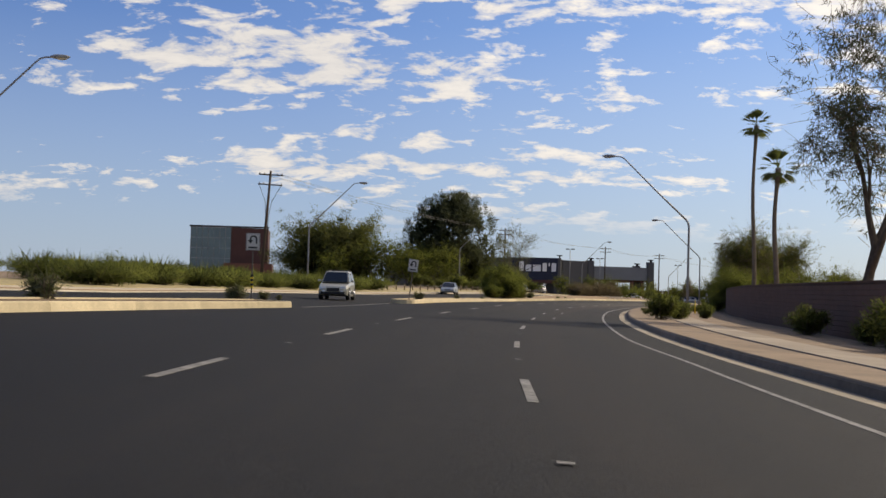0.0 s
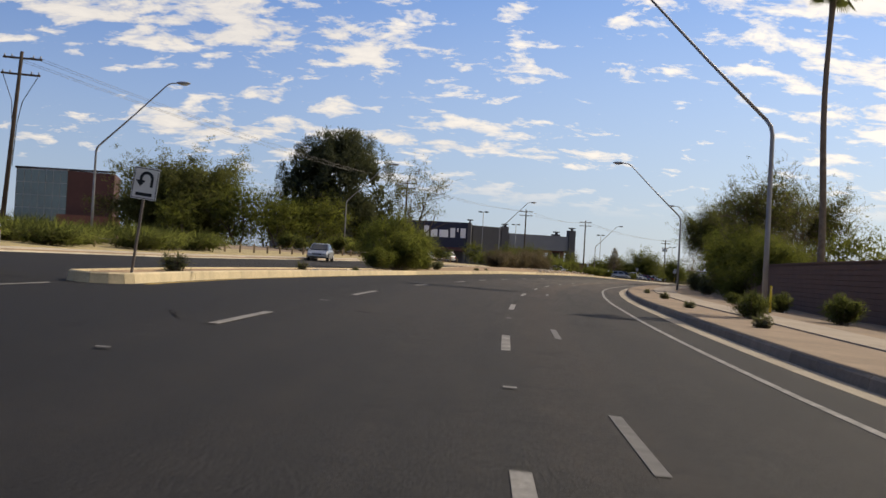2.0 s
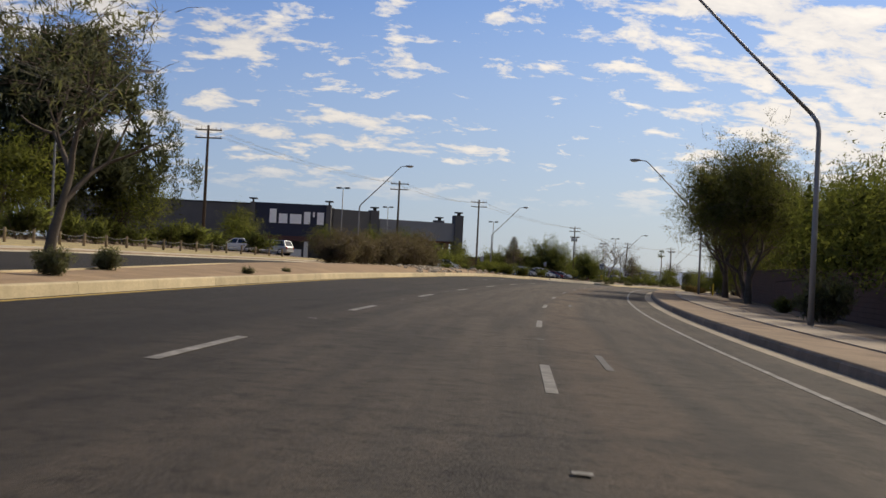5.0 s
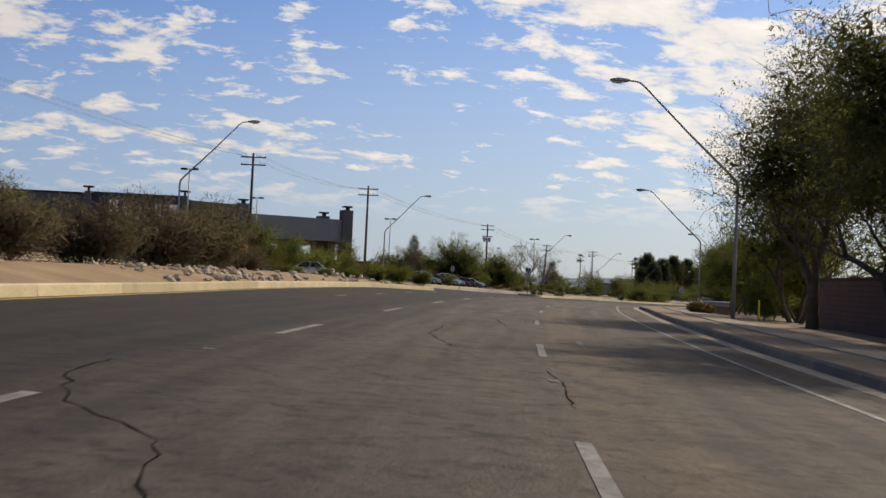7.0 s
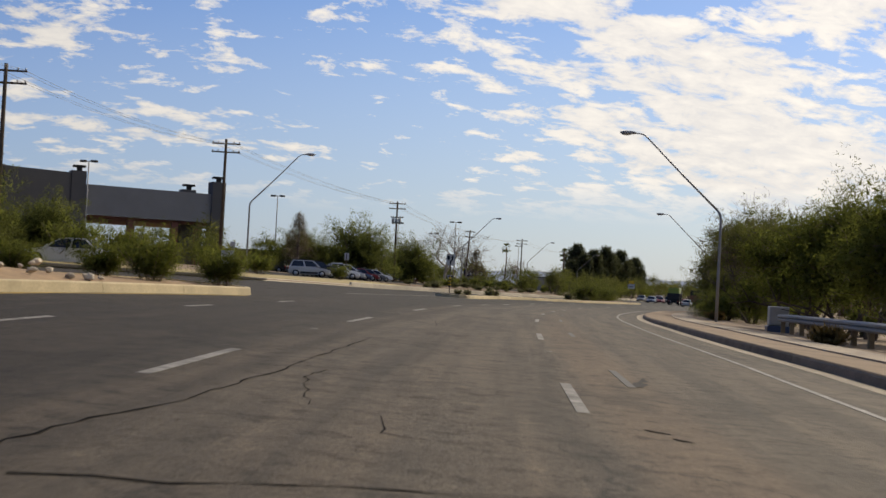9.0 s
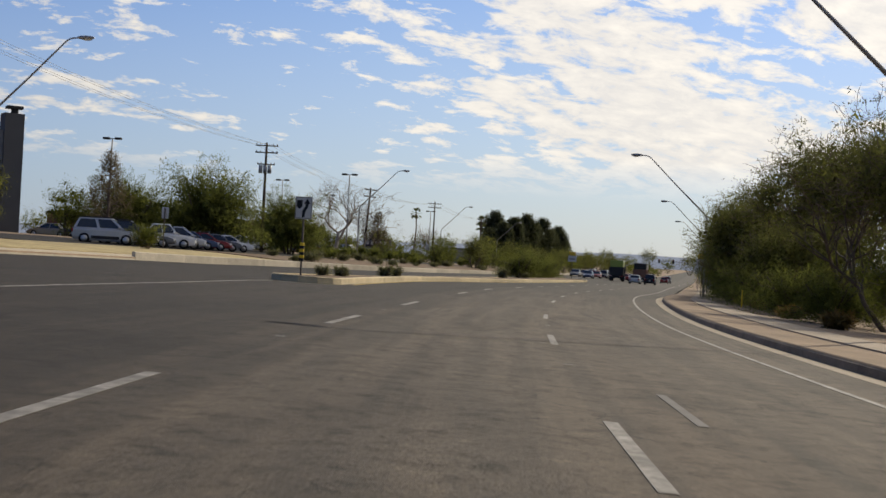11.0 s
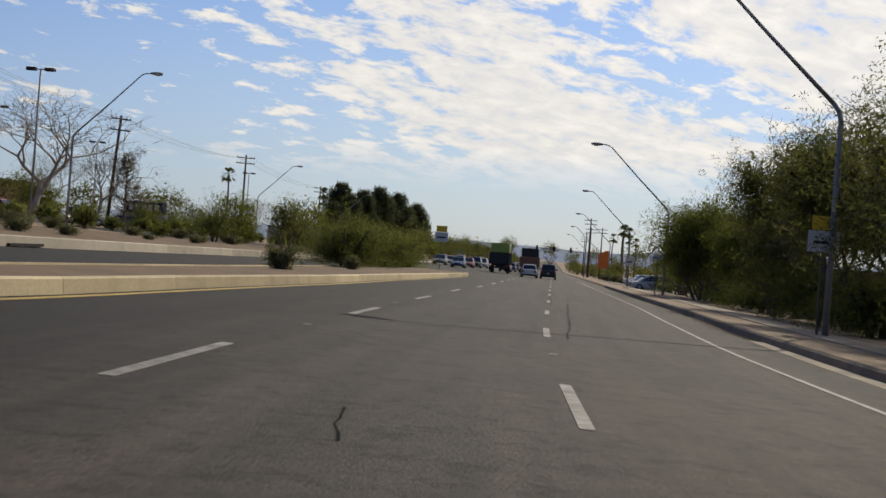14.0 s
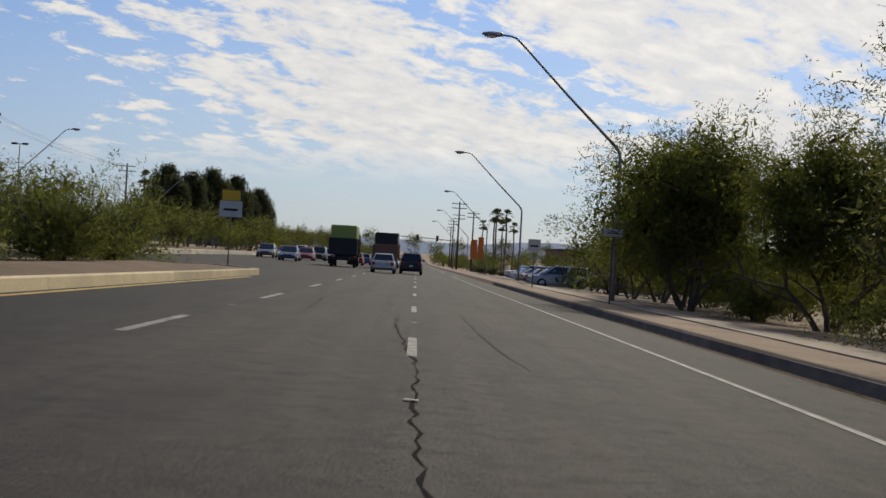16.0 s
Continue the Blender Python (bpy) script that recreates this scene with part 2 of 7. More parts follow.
    warp = n.add("ShaderNodeVectorMath", {0: co, 1: n.add("ShaderNodeVectorMath", {0: bent}).outputs[0]}).outputs[0]
    net = n.add("ShaderNodeTexVoronoi", {"Vector": warp, "Scale": 0.30})
    net.feature = "DISTANCE_TO_EDGE"
    aged = n.add("ShaderNodeTexNoise", {"Vector": co, "Scale": 0.11, "Detail": 3.0, "Roughness": 0.6}).outputs[0]
    line = n.math("MULTIPLY", n.ramp(net.outputs["Distance"], [(0.0, (1, 1, 1)), (0.007, (0, 0, 0))]), n.ramp(n.math("ADD", n.math("MULTIPLY", aged, 0.6), n.math("MULTIPLY", pits, 0.4)), [(0.49, (0, 0, 0)), (0.56, (0.85, 0.85, 0.85))]))
    col = n.mix(line, col, (0.014, 0.012, 0.011))
    b = n.add("ShaderNodeBump", {"Strength": 0.8, "Distance": 0.02, "Height": grain}).outputs[0]
    p = n.add("ShaderNodeBsdfPrincipled", {"Base Color": col, "Roughness": 0.84, "Specular IOR Level": 0.25, "Normal": b})
    n.add("ShaderNodeOutputMaterial", {0: p.outputs[0]})
    return m


ASPHALT = asphalt_material()
DIRT = material("desert_soil", (0.30, 0.21, 0.135), 0.95, vary=0.28, scale=0.5, fine=9.0, bump=0.6, dirt=(0.19, 0.15, 0.10))
DRY_GRASS = material("dry_grass_soil", (0.46, 0.36, 0.18), 0.95, vary=0.3, scale=0.8, fine=7.0, bump=0.6, dirt=(0.22, 0.19, 0.09))
CONCRETE = material("concrete", (0.58, 0.51, 0.40), 0.88, vary=0.16, scale=1.1, fine=22.0, bump=0.25, dirt=(0.30, 0.26, 0.20), objectwise=0.22)
MEDIAN_KERB = material("cream_kerb", (0.62, 0.51, 0.32), 0.88, vary=0.18, scale=1.1, fine=18.0, bump=0.25, dirt=(0.42, 0.34, 0.22), objectwise=0.22)
TAN_SOIL = material("tan_soil", (0.36, 0.245, 0.14), 0.95, vary=0.25, scale=0.6, fine=9.0, bump=0.6, dirt=(0.26, 0.17, 0.10))
GRAVEL = material("pale_gravel", (0.52, 0.44, 0.32), 0.95, vary=0.2, scale=0.8, fine=14.0, bump=0.5, dirt=(0.38, 0.31, 0.22))
MEDIAN_SOIL = material("median_soil", (0.18, 0.115, 0.068), 0.95, vary=0.3, scale=0.6, fine=9.0, bump=0.6, dirt=(0.09, 0.075, 0.04))
# shade on the right kerb's road face is painted in as a darker base
KERB_FACE = material("shaded_kerb", (0.21, 0.165, 0.125), 0.92, vary=0.25, scale=1.4, fine=20.0, bump=0.3, dirt=(0.12, 0.095, 0.075), objectwise=0.25)
GUTTER = material("gutter_concrete", (0.37, 0.30, 0.21), 0.9, vary=0.2, scale=0.9, fine=18.0, bump=0.25, dirt=(0.27, 0.24, 0.19), objectwise=0.15)
SIDEWALK = material("sidewalk_concrete", (0.37, 0.295, 0.215), 0.9, vary=0.14, scale=0.7, fine=16.0, bump=0.2, dirt=(0.33, 0.27, 0.20), objectwise=0.15)
WHITE_PAINT = material("road_paint", (0.24, 0.225, 0.20), 0.75, vary=0.5, scale=3.0, fine=14.0, bump=0.2, dirt=(0.075, 0.068, 0.06))
FAINT_PAINT = material("worn_road_paint", (0.115, 0.108, 0.10), 0.8, vary=0.3, scale=6.0, fine=26.0, bump=0.2, dirt=(0.10, 0.095, 0.09))
YELLOW_PAINT = material("yellow_road_paint", (0.50, 0.34, 0.07), 0.75, vary=0.25, scale=2.0, fine=24.0, bump=0.2, dirt=(0.25, 0.2, 0.12))
CRACK = material("crack_filler", (0.012, 0.011, 0.010), 1.0, vary=0.3, scale=8.0, spec=0.05)
PATCH = material("asphalt_patch", (0.042, 0.036, 0.031), 0.92, vary=0.35, scale=6.0, fine=30.0, bump=0.6)
GALV = material("galvanised_steel", (0.25, 0.25, 0.255), 0.55, 0.4, vary=0.15, scale=2.0, bump=0.08, spec=0.5)
CABLE_GREY = material("bare_cable", (0.16, 0.155, 0.15), 0.6, 0.3, vary=0.1, bump=0.0)
LAMP_GREY = material("lamp_head_grey", (0.30, 0.31, 0.32), 0.45, 0.3, vary=0.12, bump=0.05, spec=0.5)
LENS = material("lamp_lens", (0.62, 0.60, 0.52), 0.25, 0.0, vary=0.1, bump=0.03, spec=0.5)
POLE_WOOD = material("weathered_pole_wood", (0.085, 0.062, 0.045), 0.9, vary=0.3, scale=1.2, fine=25.0, bump=0.5)
BARK = material("bark", (0.10, 0.078, 0.058), 0.95, vary=0.35, scale=3.0, fine=25.0, bump=0.7)
PALE_BARK = material("pale_bark", (0.34, 0.29, 0.23), 0.9, vary=0.3, scale=3.0, fine=25.0, bump=0.5)
PALM_BARK = material("palm_bark", (0.17, 0.135, 0.10), 0.95, vary=0.3, scale=4.0, fine=20.0, bump=0.8)
WALL_BLOCK = material("brown_wall_block", (0.150, 0.082, 0.058), 0.92, vary=0.16, scale=1.5, fine=24.0, bump=0.4, objectwise=0.15)
MORTAR = material("mortar", (0.10, 0.06, 0.045), 0.95, vary=0.15)
ROCK = material("pale_rock", (0.60, 0.51, 0.39), 0.9, vary=0.25, scale=2.0, fine=14.0, bump=0.6, objectwise=0.3)
WOOD_POST = material("fence_post_wood", (0.26, 0.19, 0.11), 0.9, vary=0.3, scale=3.0, fine=30.0, bump=0.5, objectwise=0.3)
BLACK = material("black_paint", (0.012, 0.012, 0.012), 0.6, vary=0.2, bump=0.05)
SIGN_WHITE = material("sign_white", (0.55, 0.54, 0.50), 0.5, vary=0.06, scale=2.0, bump=0.03)
LETTER_WHITE = material("letter_white", (0.82, 0.82, 0.80), 0.5, vary=0.05, scale=2.0, bump=0.02)
SIGN_YELLOW = material("sign_yellow", (0.72, 0.44, 0.03), 0.5, vary=0.08, scale=2.0, bump=0.03)
SIGN_ORANGE = material("sign_orange", (0.60, 0.16, 0.03), 0.6, vary=0.1, scale=2.0, bump=0.03)
SIGN_BACK = material("sign_back", (0.42, 0.42, 0.41), 0.4, 0.5, vary=0.12, bump=0.05)
POST_STEEL = material("sign_post_steel", (0.13, 0.11, 0.095), 0.7, 0.3, vary=0.3, scale=6.0, bump=0.2)
MARKER = material("marker_yellow", (0.70, 0.50, 0.03), 0.5, vary=0.1, bump=0.03)
LEAF_MESQUITE = leaf_material("mesquite_leaf", (0.115, 0.124, 0.058), (0.180, 0.184, 0.088), 0.64)
LEAF_BRIGHT = leaf_material("shrub_leaf", (0.118, 0.136, 0.042), (0.185, 0.198, 0.070), 0.66)
LEAF_VERDE = leaf_material("palo_verde_leaf", (0.115, 0.132, 0.052), (0.170, 0.184, 0.078), 0.70)
LEAF_DARK = leaf_material("conifer_leaf", (0.070, 0.082, 0.054), (0.115, 0.125, 0.078), 0.35)
LEAF_GREY = leaf_material("grey_leaf", (0.140, 0.148, 0.095), (0.205, 0.205, 0.135), 0.5)
LEAF_PURPLE = leaf_material("dry_purple_leaf", (0.150, 0.118, 0.095), (0.205, 0.172, 0.130), 0.4)
LEAF_EUCALYPT = leaf_material("eucalypt_leaf", (0.070, 0.082, 0.052), (0.115, 0.122, 0.080), 0.25)
LEAF_PALM = leaf_material("palm_leaf", (0.075, 0.098, 0.040), (0.135, 0.150, 0.070), 0.35)
LEAF_DRY = leaf_material("dry_leaf", (0.22, 0.15, 0.06), (0.30, 0.21, 0.09), 0.2)
TWIG = material("bare_twig", (0.17, 0.125, 0.095), 0.9, vary=0.3)
STORE_WALL = material("store_wall_grey", (0.095, 0.094, 0.098), 0.85, vary=0.1, scale=0.4, fine=10.0, bump=0.15)
STORE_LIGHT = material("store_fascia_grey", (0.20, 0.205, 0.215), 0.8, vary=0.08, scale=0.4, fine=10.0, bump=0.1)
PALE_FRAME = material("pale_window_frame", (0.42, 0.43, 0.42), 0.5, 0.2, vary=0.08, bump=0.05)
STORE_NAVY = material("store_navy_panel", (0.022, 0.027, 0.050), 0.6, vary=0.12, scale=0.5, bump=0.1)
STORE_RED = material("brick_red_wall", (0.085, 0.042, 0.038), 0.85, vary=0.14, scale=0.5, fine=14.0, bump=0.2)
STORE_BROWN = material("brown_red_wall", (0.16, 0.07, 0.055), 0.85, vary=0.14, scale=0.5, fine=14.0, bump=0.2)
GLASS_PANE = material("window_glass", (0.075, 0.115, 0.115), 0.08, 0.0, vary=0.25, scale=0.3, bump=0.02, spec=0.8)
CAR_GLASS = material("car_glass", (0.018, 0.021, 0.024), 0.06, vary=0.2, bump=0.0, spec=0.8)
TYRE = material("tyre_rubber", (0.016, 0.016, 0.016), 0.85, vary=0.2)
RIM = material("wheel_rim", (0.45, 0.45, 0.46), 0.35, 0.8, vary=0.1, bump=0.02)
LAMP_RED = material("tail_lamp_red", (0.32, 0.012, 0.010), 0.3, vary=0.1, bump=0.0)
LAMP_CLEAR = material("head_lamp", (0.68, 0.69, 0.70), 0.15, vary=0.05, bump=0.0, spec=0.7)
PLASTIC = material("dark_bumper_plastic", (0.030, 0.030, 0.031), 0.7, vary=0.15)
# distance haze is painted into the mountain's blue base colour
MOUNTAIN = material("haze_blue_mountain", (0.30, 0.36, 0.46), 1.0, vary=0.12, scale=0.004, fine=0.02, bump=0.0)


# ---- mesh helpers ----
def mesh_of(name, verts, faces, mat=None, smooth=False):
    me = bpy.data.meshes.new(name)
    me.from_pydata([tuple(v) for v in verts], [], faces)
    if mat is not None:
        for one in (mat if isinstance(mat, (list, tuple)) else [mat]):
            me.materials.append(one)
    if smooth:
        me.shade_smooth()
    me.update()
    return me


def part(name, bm, mat, parent, label=""):
    """Links a bmesh, or a mesh, as one mesh object under a thing or a part."""
    if isinstance(bm, bmesh.types.BMesh):
        me = bpy.data.meshes.new(name)
        bm.to_mesh(me)
        bm.free()
        me.materials.append(mat)
    else:
        me = bm
    ob = new(name, me)
    ob.parent = parent
    return tagged(ob, label)


def thing(name, label, category, group="", kind="", m=None):
    ob = new(name)
    ob.empty_display_size = 0.2
    if m is not None:
        ob.matrix_world = m
    return tagged(ob, label, category, group, kind)


def box(bm, x0, x1, y0, y1, z0, z1, bevel=0.0):
    got = bmesh.ops.create_cube(bm, size=1.0, matrix=Matrix.Translation(((x0 + x1) / 2, (y0 + y1) / 2, (z0 + z1) / 2)) @ Matrix.Diagonal((x1 - x0, y1 - y0, z1 - z0, 1)))
    if bevel:
        edges = {e for v in got["verts"] for e in v.link_edges}
        bmesh.ops.bevel(bm, geom=list(edges), offset=bevel, segments=1, affect="EDGES")
    return bm


def boxed(x0, x1, y0, y1, z0, z1, bevel=0.0):
    return box(bmesh.new(), x0, x1, y0, y1, z0, z1, bevel)


def tube_data(points, radii, sides=8, close=True):
    """Vertices and faces of a tapered tube along points."""
    verts, faces = [], []
    pts = [Vector(p) for p in points]
    for i, p in enumerate(pts):
        way = (pts[min(i + 1, len(pts) - 1)] - pts[max(i - 1, 0)]).normalized()
        side = way.orthogonal().normalized() if i == 0 else (side - side.dot(way) * way).normalized()
        other = way.cross(side)
        for k in range(sides):
            a = 2 * math.pi * k / sides
            verts.append(p + radii[i] * (math.cos(a) * side + math.sin(a) * other))
    for i in range(len(pts) - 1):
        for k in range(sides):
            a, b = i * sides + k, i * sides + (k + 1) % sides
            faces.append((a, b, b + sides, a + sides))
    if close:
        faces.append(tuple(range(sides - 1, -1, -1)))
        faces.append(tuple(range((len(pts) - 1) * sides, len(pts) * sides)))
    return verts, faces


def tube_mesh(name, points, radii, mat, sides=8):
    v, f = tube_data(points, radii, sides)
    return mesh_of(name, v, f, mat, True)


def joined(name, chunks, mat, smooth=True):
    verts, faces = [], []
    for v, f in chunks:
        o = len(verts)
        verts += v
        faces += [tuple(i + o for i in one) for one in f]
    return mesh_of(name, verts, faces, mat, smooth)


def strip(name, stations, inner, outer, up, thick, mat, kind="structure", label="", category="", parent=None, cuts=1):
    """A slab along the road between two offsets, which may be functions of the station."""
    lo = inner if callable(inner) else (lambda s: inner)
    hi = outer if callable(outer) else (lambda s: outer)
    verts, faces, uvs = [], [], []
    cols = cuts + 1
    for s in stations:
        for k in range(cols):
            l = lo(s) + (hi(s) - lo(s)) * k / cuts
            verts.append(at(s, l, up))
            uvs.append((s, l))
    n = len(verts)
    verts += [v - Vector((0, 0, thick)) for v in verts]
    uvs += uvs
    rows = len(stations)
    for i in range(rows - 1):
        for k in range(cuts):
            a = i * cols + k
            faces.append((a, a + 1, a + 1 + cols, a + cols))
        for k, flip in ((0, False), (cols - 1, True)):
            a, b = i * cols + k, (i + 1) * cols + k
            faces.append((a, b, b + n, a + n) if not flip else (b, a, a + n, b + n))
    for i, flip in ((0, True), (rows - 1, False)):
        for k in range(cuts):
            a = i * cols + k
            faces.append((a, a + n, a + 1 + n, a + 1) if flip else (a, a + 1, a + 1 + n, a + n))
    me = mesh_of(name, verts, faces, mat)
    layer = me.uv_layers.new(name="along_across")
    for loop in me.loops:
        layer.data[loop.index].uv = uvs[loop.vertex_index]
    ob = new(name, me)
    ob.parent = parent
    return tagged(ob, label, category, kind=kind)


def steps(a, b, d):
    n = max(1, int(round((b - a) / d)))
    return [a + (b - a) * i / n for i in range(n + 1)]


# ---- ground, road, kerbs ----


def edge_line(s):
    return float(np.interp(s, (0, 12, 24, 33, 46, 58, 102, 125, 186, 216, 231, 283, 296, 308, 320, 335, 350, 363, 380, 420, 900), (3.3, 3.28, 3.3, 2.98, 3.0, 2.95, 3.10, 3.05, 3.4, 3.35, 3.5, 3.42, 3.52, 3.56, 3.52, 3.46, 3.64, 3.82, 3.78, 3.5, 3.4)))


def kerb_foot(s):
    """The foot of the kerb beside the sidewalk."""
    return float(np.interp(s, (0, 20, 40, 60, 106, 150, 190, 222, 288, 305, 330, 350, 360, 400, 900), (4.9, 4.75, 4.4, 4.2, 4.35, 4.5, 4.8, 5.0, 4.95, 5.15, 5.2, 5.5, 5.75, 5.6, 5.4)))


def gutter_edge(s):
    return kerb_foot(s) - 0.40



def far_curb(s):
    """The outer edge of the opposite carriageway."""
    return float(np.interp(s, (0, 200, 260, 310, 345, 420, 900), (-22.0, -22.0, -20.8, -19.4, -18.4, -18.6, -17.5)))


def build_ground():
    rows = steps(-300, -20, 20) + steps(-10, 560, 6) + steps(600, 1000, 40) + steps(1100, 4000, 290)
    offsets = [-600, -300, -160, -100, -70, -55, -45, -38, -32, -28, -25]
    inner = [("far", -0.16, 0.14), ("far", 0.0, 0.14), ("far", 0.01, -0.2), ("at", -14.5, -0.3), ("at", -12.5, -0.3), ("at", -10.6, -0.3), ("at", -8.2, -0.3), ("at", -3.0, -0.3), ("near", 0.05, -0.2), ("near", 0.06, 0.19), ("near", 0.20, 0.19)]
    right = [8, 12, 16, 22, 30, 45, 70, 110, 170, 260, 350]
    verts, faces, cols = [], [], None
    for s in rows:
        line = [at(s, -600) + Vector((-2600 * math.cos(radians(17)), 2600 * math.sin(radians(17)), 0))]
        for l in offsets:
            bump = 0.12 * noise.noise(Vector((s * 0.05, l * 0.05, 0))) if l > -200 else 0
            line.append(at(s, l, 0.14 + bump * (1 if l < -26 else 0.3)))
        for mode, l, up in inner:
            line.append(at(s, {"far": far_curb(s), "near": kerb_foot(s), "at": 0.0}[mode] + l, up))
        for l in right:
            bump = 0.10 * noise.noise(Vector((s * 0.09, l * 0.2, 5)))
            line.append(at(s, l, 0.19 + bump * (0.3 if l < 10 else 1)))
        line.append(at(s, 350) + Vector((2600 * math.cos(radians(17)), -2600 * math.sin(radians(17)), 0)))
        cols = len(line)
        verts += line
    for i in range(len(rows) - 1):
        for k in range(cols - 1):
            a = i * cols + k
            faces.append((a, a + 1, a + 1 + cols, a + cols))
    tagged(new("ground", mesh_of("ground", verts, faces, DIRT, True)), "bare tan desert soil beside the road", "ground", kind="structure")


build_ground()
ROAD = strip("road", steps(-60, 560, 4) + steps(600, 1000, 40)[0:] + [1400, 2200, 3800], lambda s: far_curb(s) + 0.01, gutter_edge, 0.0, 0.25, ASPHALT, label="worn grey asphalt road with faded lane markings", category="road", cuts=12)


def flat_mark(name, s0, s1, l0, l1, mat, parent, label="", up=0.006, n=None):
    lo = l0 if callable(l0) else (lambda s: l0)
    hi = l1 if callable(l1) else (lambda s: l1)
    st = steps(s0, s1, 3.0) if n is None else steps(s0, s1, (s1 - s0) / n)
    verts, faces = [], []
    for s in st:
        verts += [at(s, lo(s), up), at(s, hi(s), up)]
    verts += [v - Vector((0, 0, 0.004)) for v in verts]
    n2 = len(verts) // 2
    for i in range(len(st) - 1):
        a = 2 * i
        faces += [(a, a + 1, a + 3, a + 2), (a, a + 2, a + 2 + n2, a + n2), (a + 3, a + 1, a + 1 + n2, a + 3 + n2)]
    return part(name, mesh_of(name, verts, faces, mat), mat, parent, label)


DASHES = (0.3, 12.4, 24.5, 36.5, 48.9, 60.6, 73.4, 86.8, 100.1, 111.7, 124.6, 137.6, 150.6, 163.6, 176.6, 189.8, 202.3, 214.0, 227.4, 240.8, 254.2, 267.6, 279.2, 295.7, 307.4, 320.0, 332.0, 343.0, 355.0, 366.6)


def left_line(s):
    return float(np.interp(s, (0, 28, 62, 90, 100, 165, 190, 215, 270, 298, 309, 318, 330, 357, 369, 700), (-3.9, -3.82, -3.56, -3.61, -3.5, -3.9, -3.91, -3.84, -3.70, -3.70, -3.76, -3.42, -3.32, -3.48, -3.2, -3.3)))


def build_markings():
    rnd = random.Random(4)
    for s in DASHES + tuple(378.6 + 12.0 * k for k in range(26)):
        flat_mark("lane_dash", s, s + 3.2 + rnd.uniform(-0.2, 0.3), -0.06, 0.06, WHITE_PAINT, ROAD)
        flat_mark("lane_dash", s - 0.3, s + 3.3 + rnd.uniform(-0.2, 0.3), left_line(s) - 0.065, left_line(s) + 0.065, WHITE_PAINT, ROAD)
        if 30 < s < 260 and rnd.random() < 0.6:
            flat_mark("old_lane_dash", s + 3.4, s + 6.0, 0.74, 0.84, FAINT_PAINT, ROAD, "ghost of an old lane dash")
        if s < 420:
            for l in (0.0, left_line(s)):
                a = s - 4.5
                flat_mark("lane_reflector", a, a + 0.1, l - 0.05, l + 0.07, WHITE_PAINT, ROAD, up=0.018, n=1)
    for a, b in ((-40, 70), (70, 150), (150, 245), (245, 330), (330, 470), (500, 700)):
        flat_mark("edge_line", a, b, lambda s: edge_line(s) - 0.05, lambda s: edge_line(s) + 0.06, WHITE_PAINT, ROAD, "white edge line")
    for a, b in ((72, 150), (150, 239), (293, 395)):
        flat_mark("median_edge_line", a, b, lambda s: near_median(s) + 0.16, lambda s: near_median(s) + 0.30, YELLOW_PAINT, ROAD, "worn yellow edge line")
    for s in (200, 209, 218, 227, 236):
        flat_mark("turn_bay_dash", s, s + 2.0, -7.1, -6.98, WHITE_PAINT, ROAD)
    flat_mark("turn_line", 49, 70, -9.5, -9.38, WHITE_PAINT, ROAD, "white turn bay line")
    flat_mark("turn_line", 262, 290, -9.9, -9.78, WHITE_PAINT, ROAD, "white turn bay line")


def near_median(s):
    return float(np.interp(s, (0, 25, 45, 72, 112, 170, 190, 197, 215, 227, 235, 246, 287, 292, 300, 308, 316, 327, 348, 360, 371, 400), (-11.2, -10.7, -9.6, -8.3, -8.6, -9.2, -9.5, -9.8, -10.3, -10.1, -9.4, -8.0, -8.4, -7.7, -7.85, -7.9, -7.65, -6.75, -6.5, -6.5, -6.25, -5.9)))


def far_median(s):
    return float(np.interp(s, (0, 45, 72, 110, 140, 165, 215, 232, 246, 285, 310, 340, 400), (-13.0, -11.6, -9.8, -10.6, -11.6, -14.2, -15.4, -14.2, -10.4, -10.3, -10.6, -10.9, -12.4)))


build_markings()


def curb_run(owner, line, name="curb_section", top=0.24, width=0.16, mat=CONCRETE):
    """Kerb stones along a closed or open line of (s, l) points, the body to the left of the way; one object a stone."""
    for i in range(len(line) - 1):
        (s0, l0), (s1, l1) = line[i], line[i + 1]
        a, b = at(s0, l0, -0.04), at(s1, l1, -0.04)
        way = (b - a)
        if way.length < 0.05:
            continue
        way.normalize()
        gap = 0.008
        a, b = a + way * gap, b - way * gap
        side = Vector((-way.y, way.x, 0)).normalized() * width
        verts = []
        h = top + 0.04
        for p in (a, b):
            verts += [p, p + side * 0.16 + Vector((0, 0, h - 0.03)), p + side * 0.36 + Vector((0, 0, h)), p + side + Vector((0, 0, h)), p + side]
        faces = [(0, 5, 6, 1), (1, 6, 7, 2), (2, 7, 8, 3), (3, 8, 9, 4), (0, 1, 2, 3, 4), (9, 8, 7, 6, 5)]
        part(name, mesh_of(name, verts, faces, mat), mat, owner)


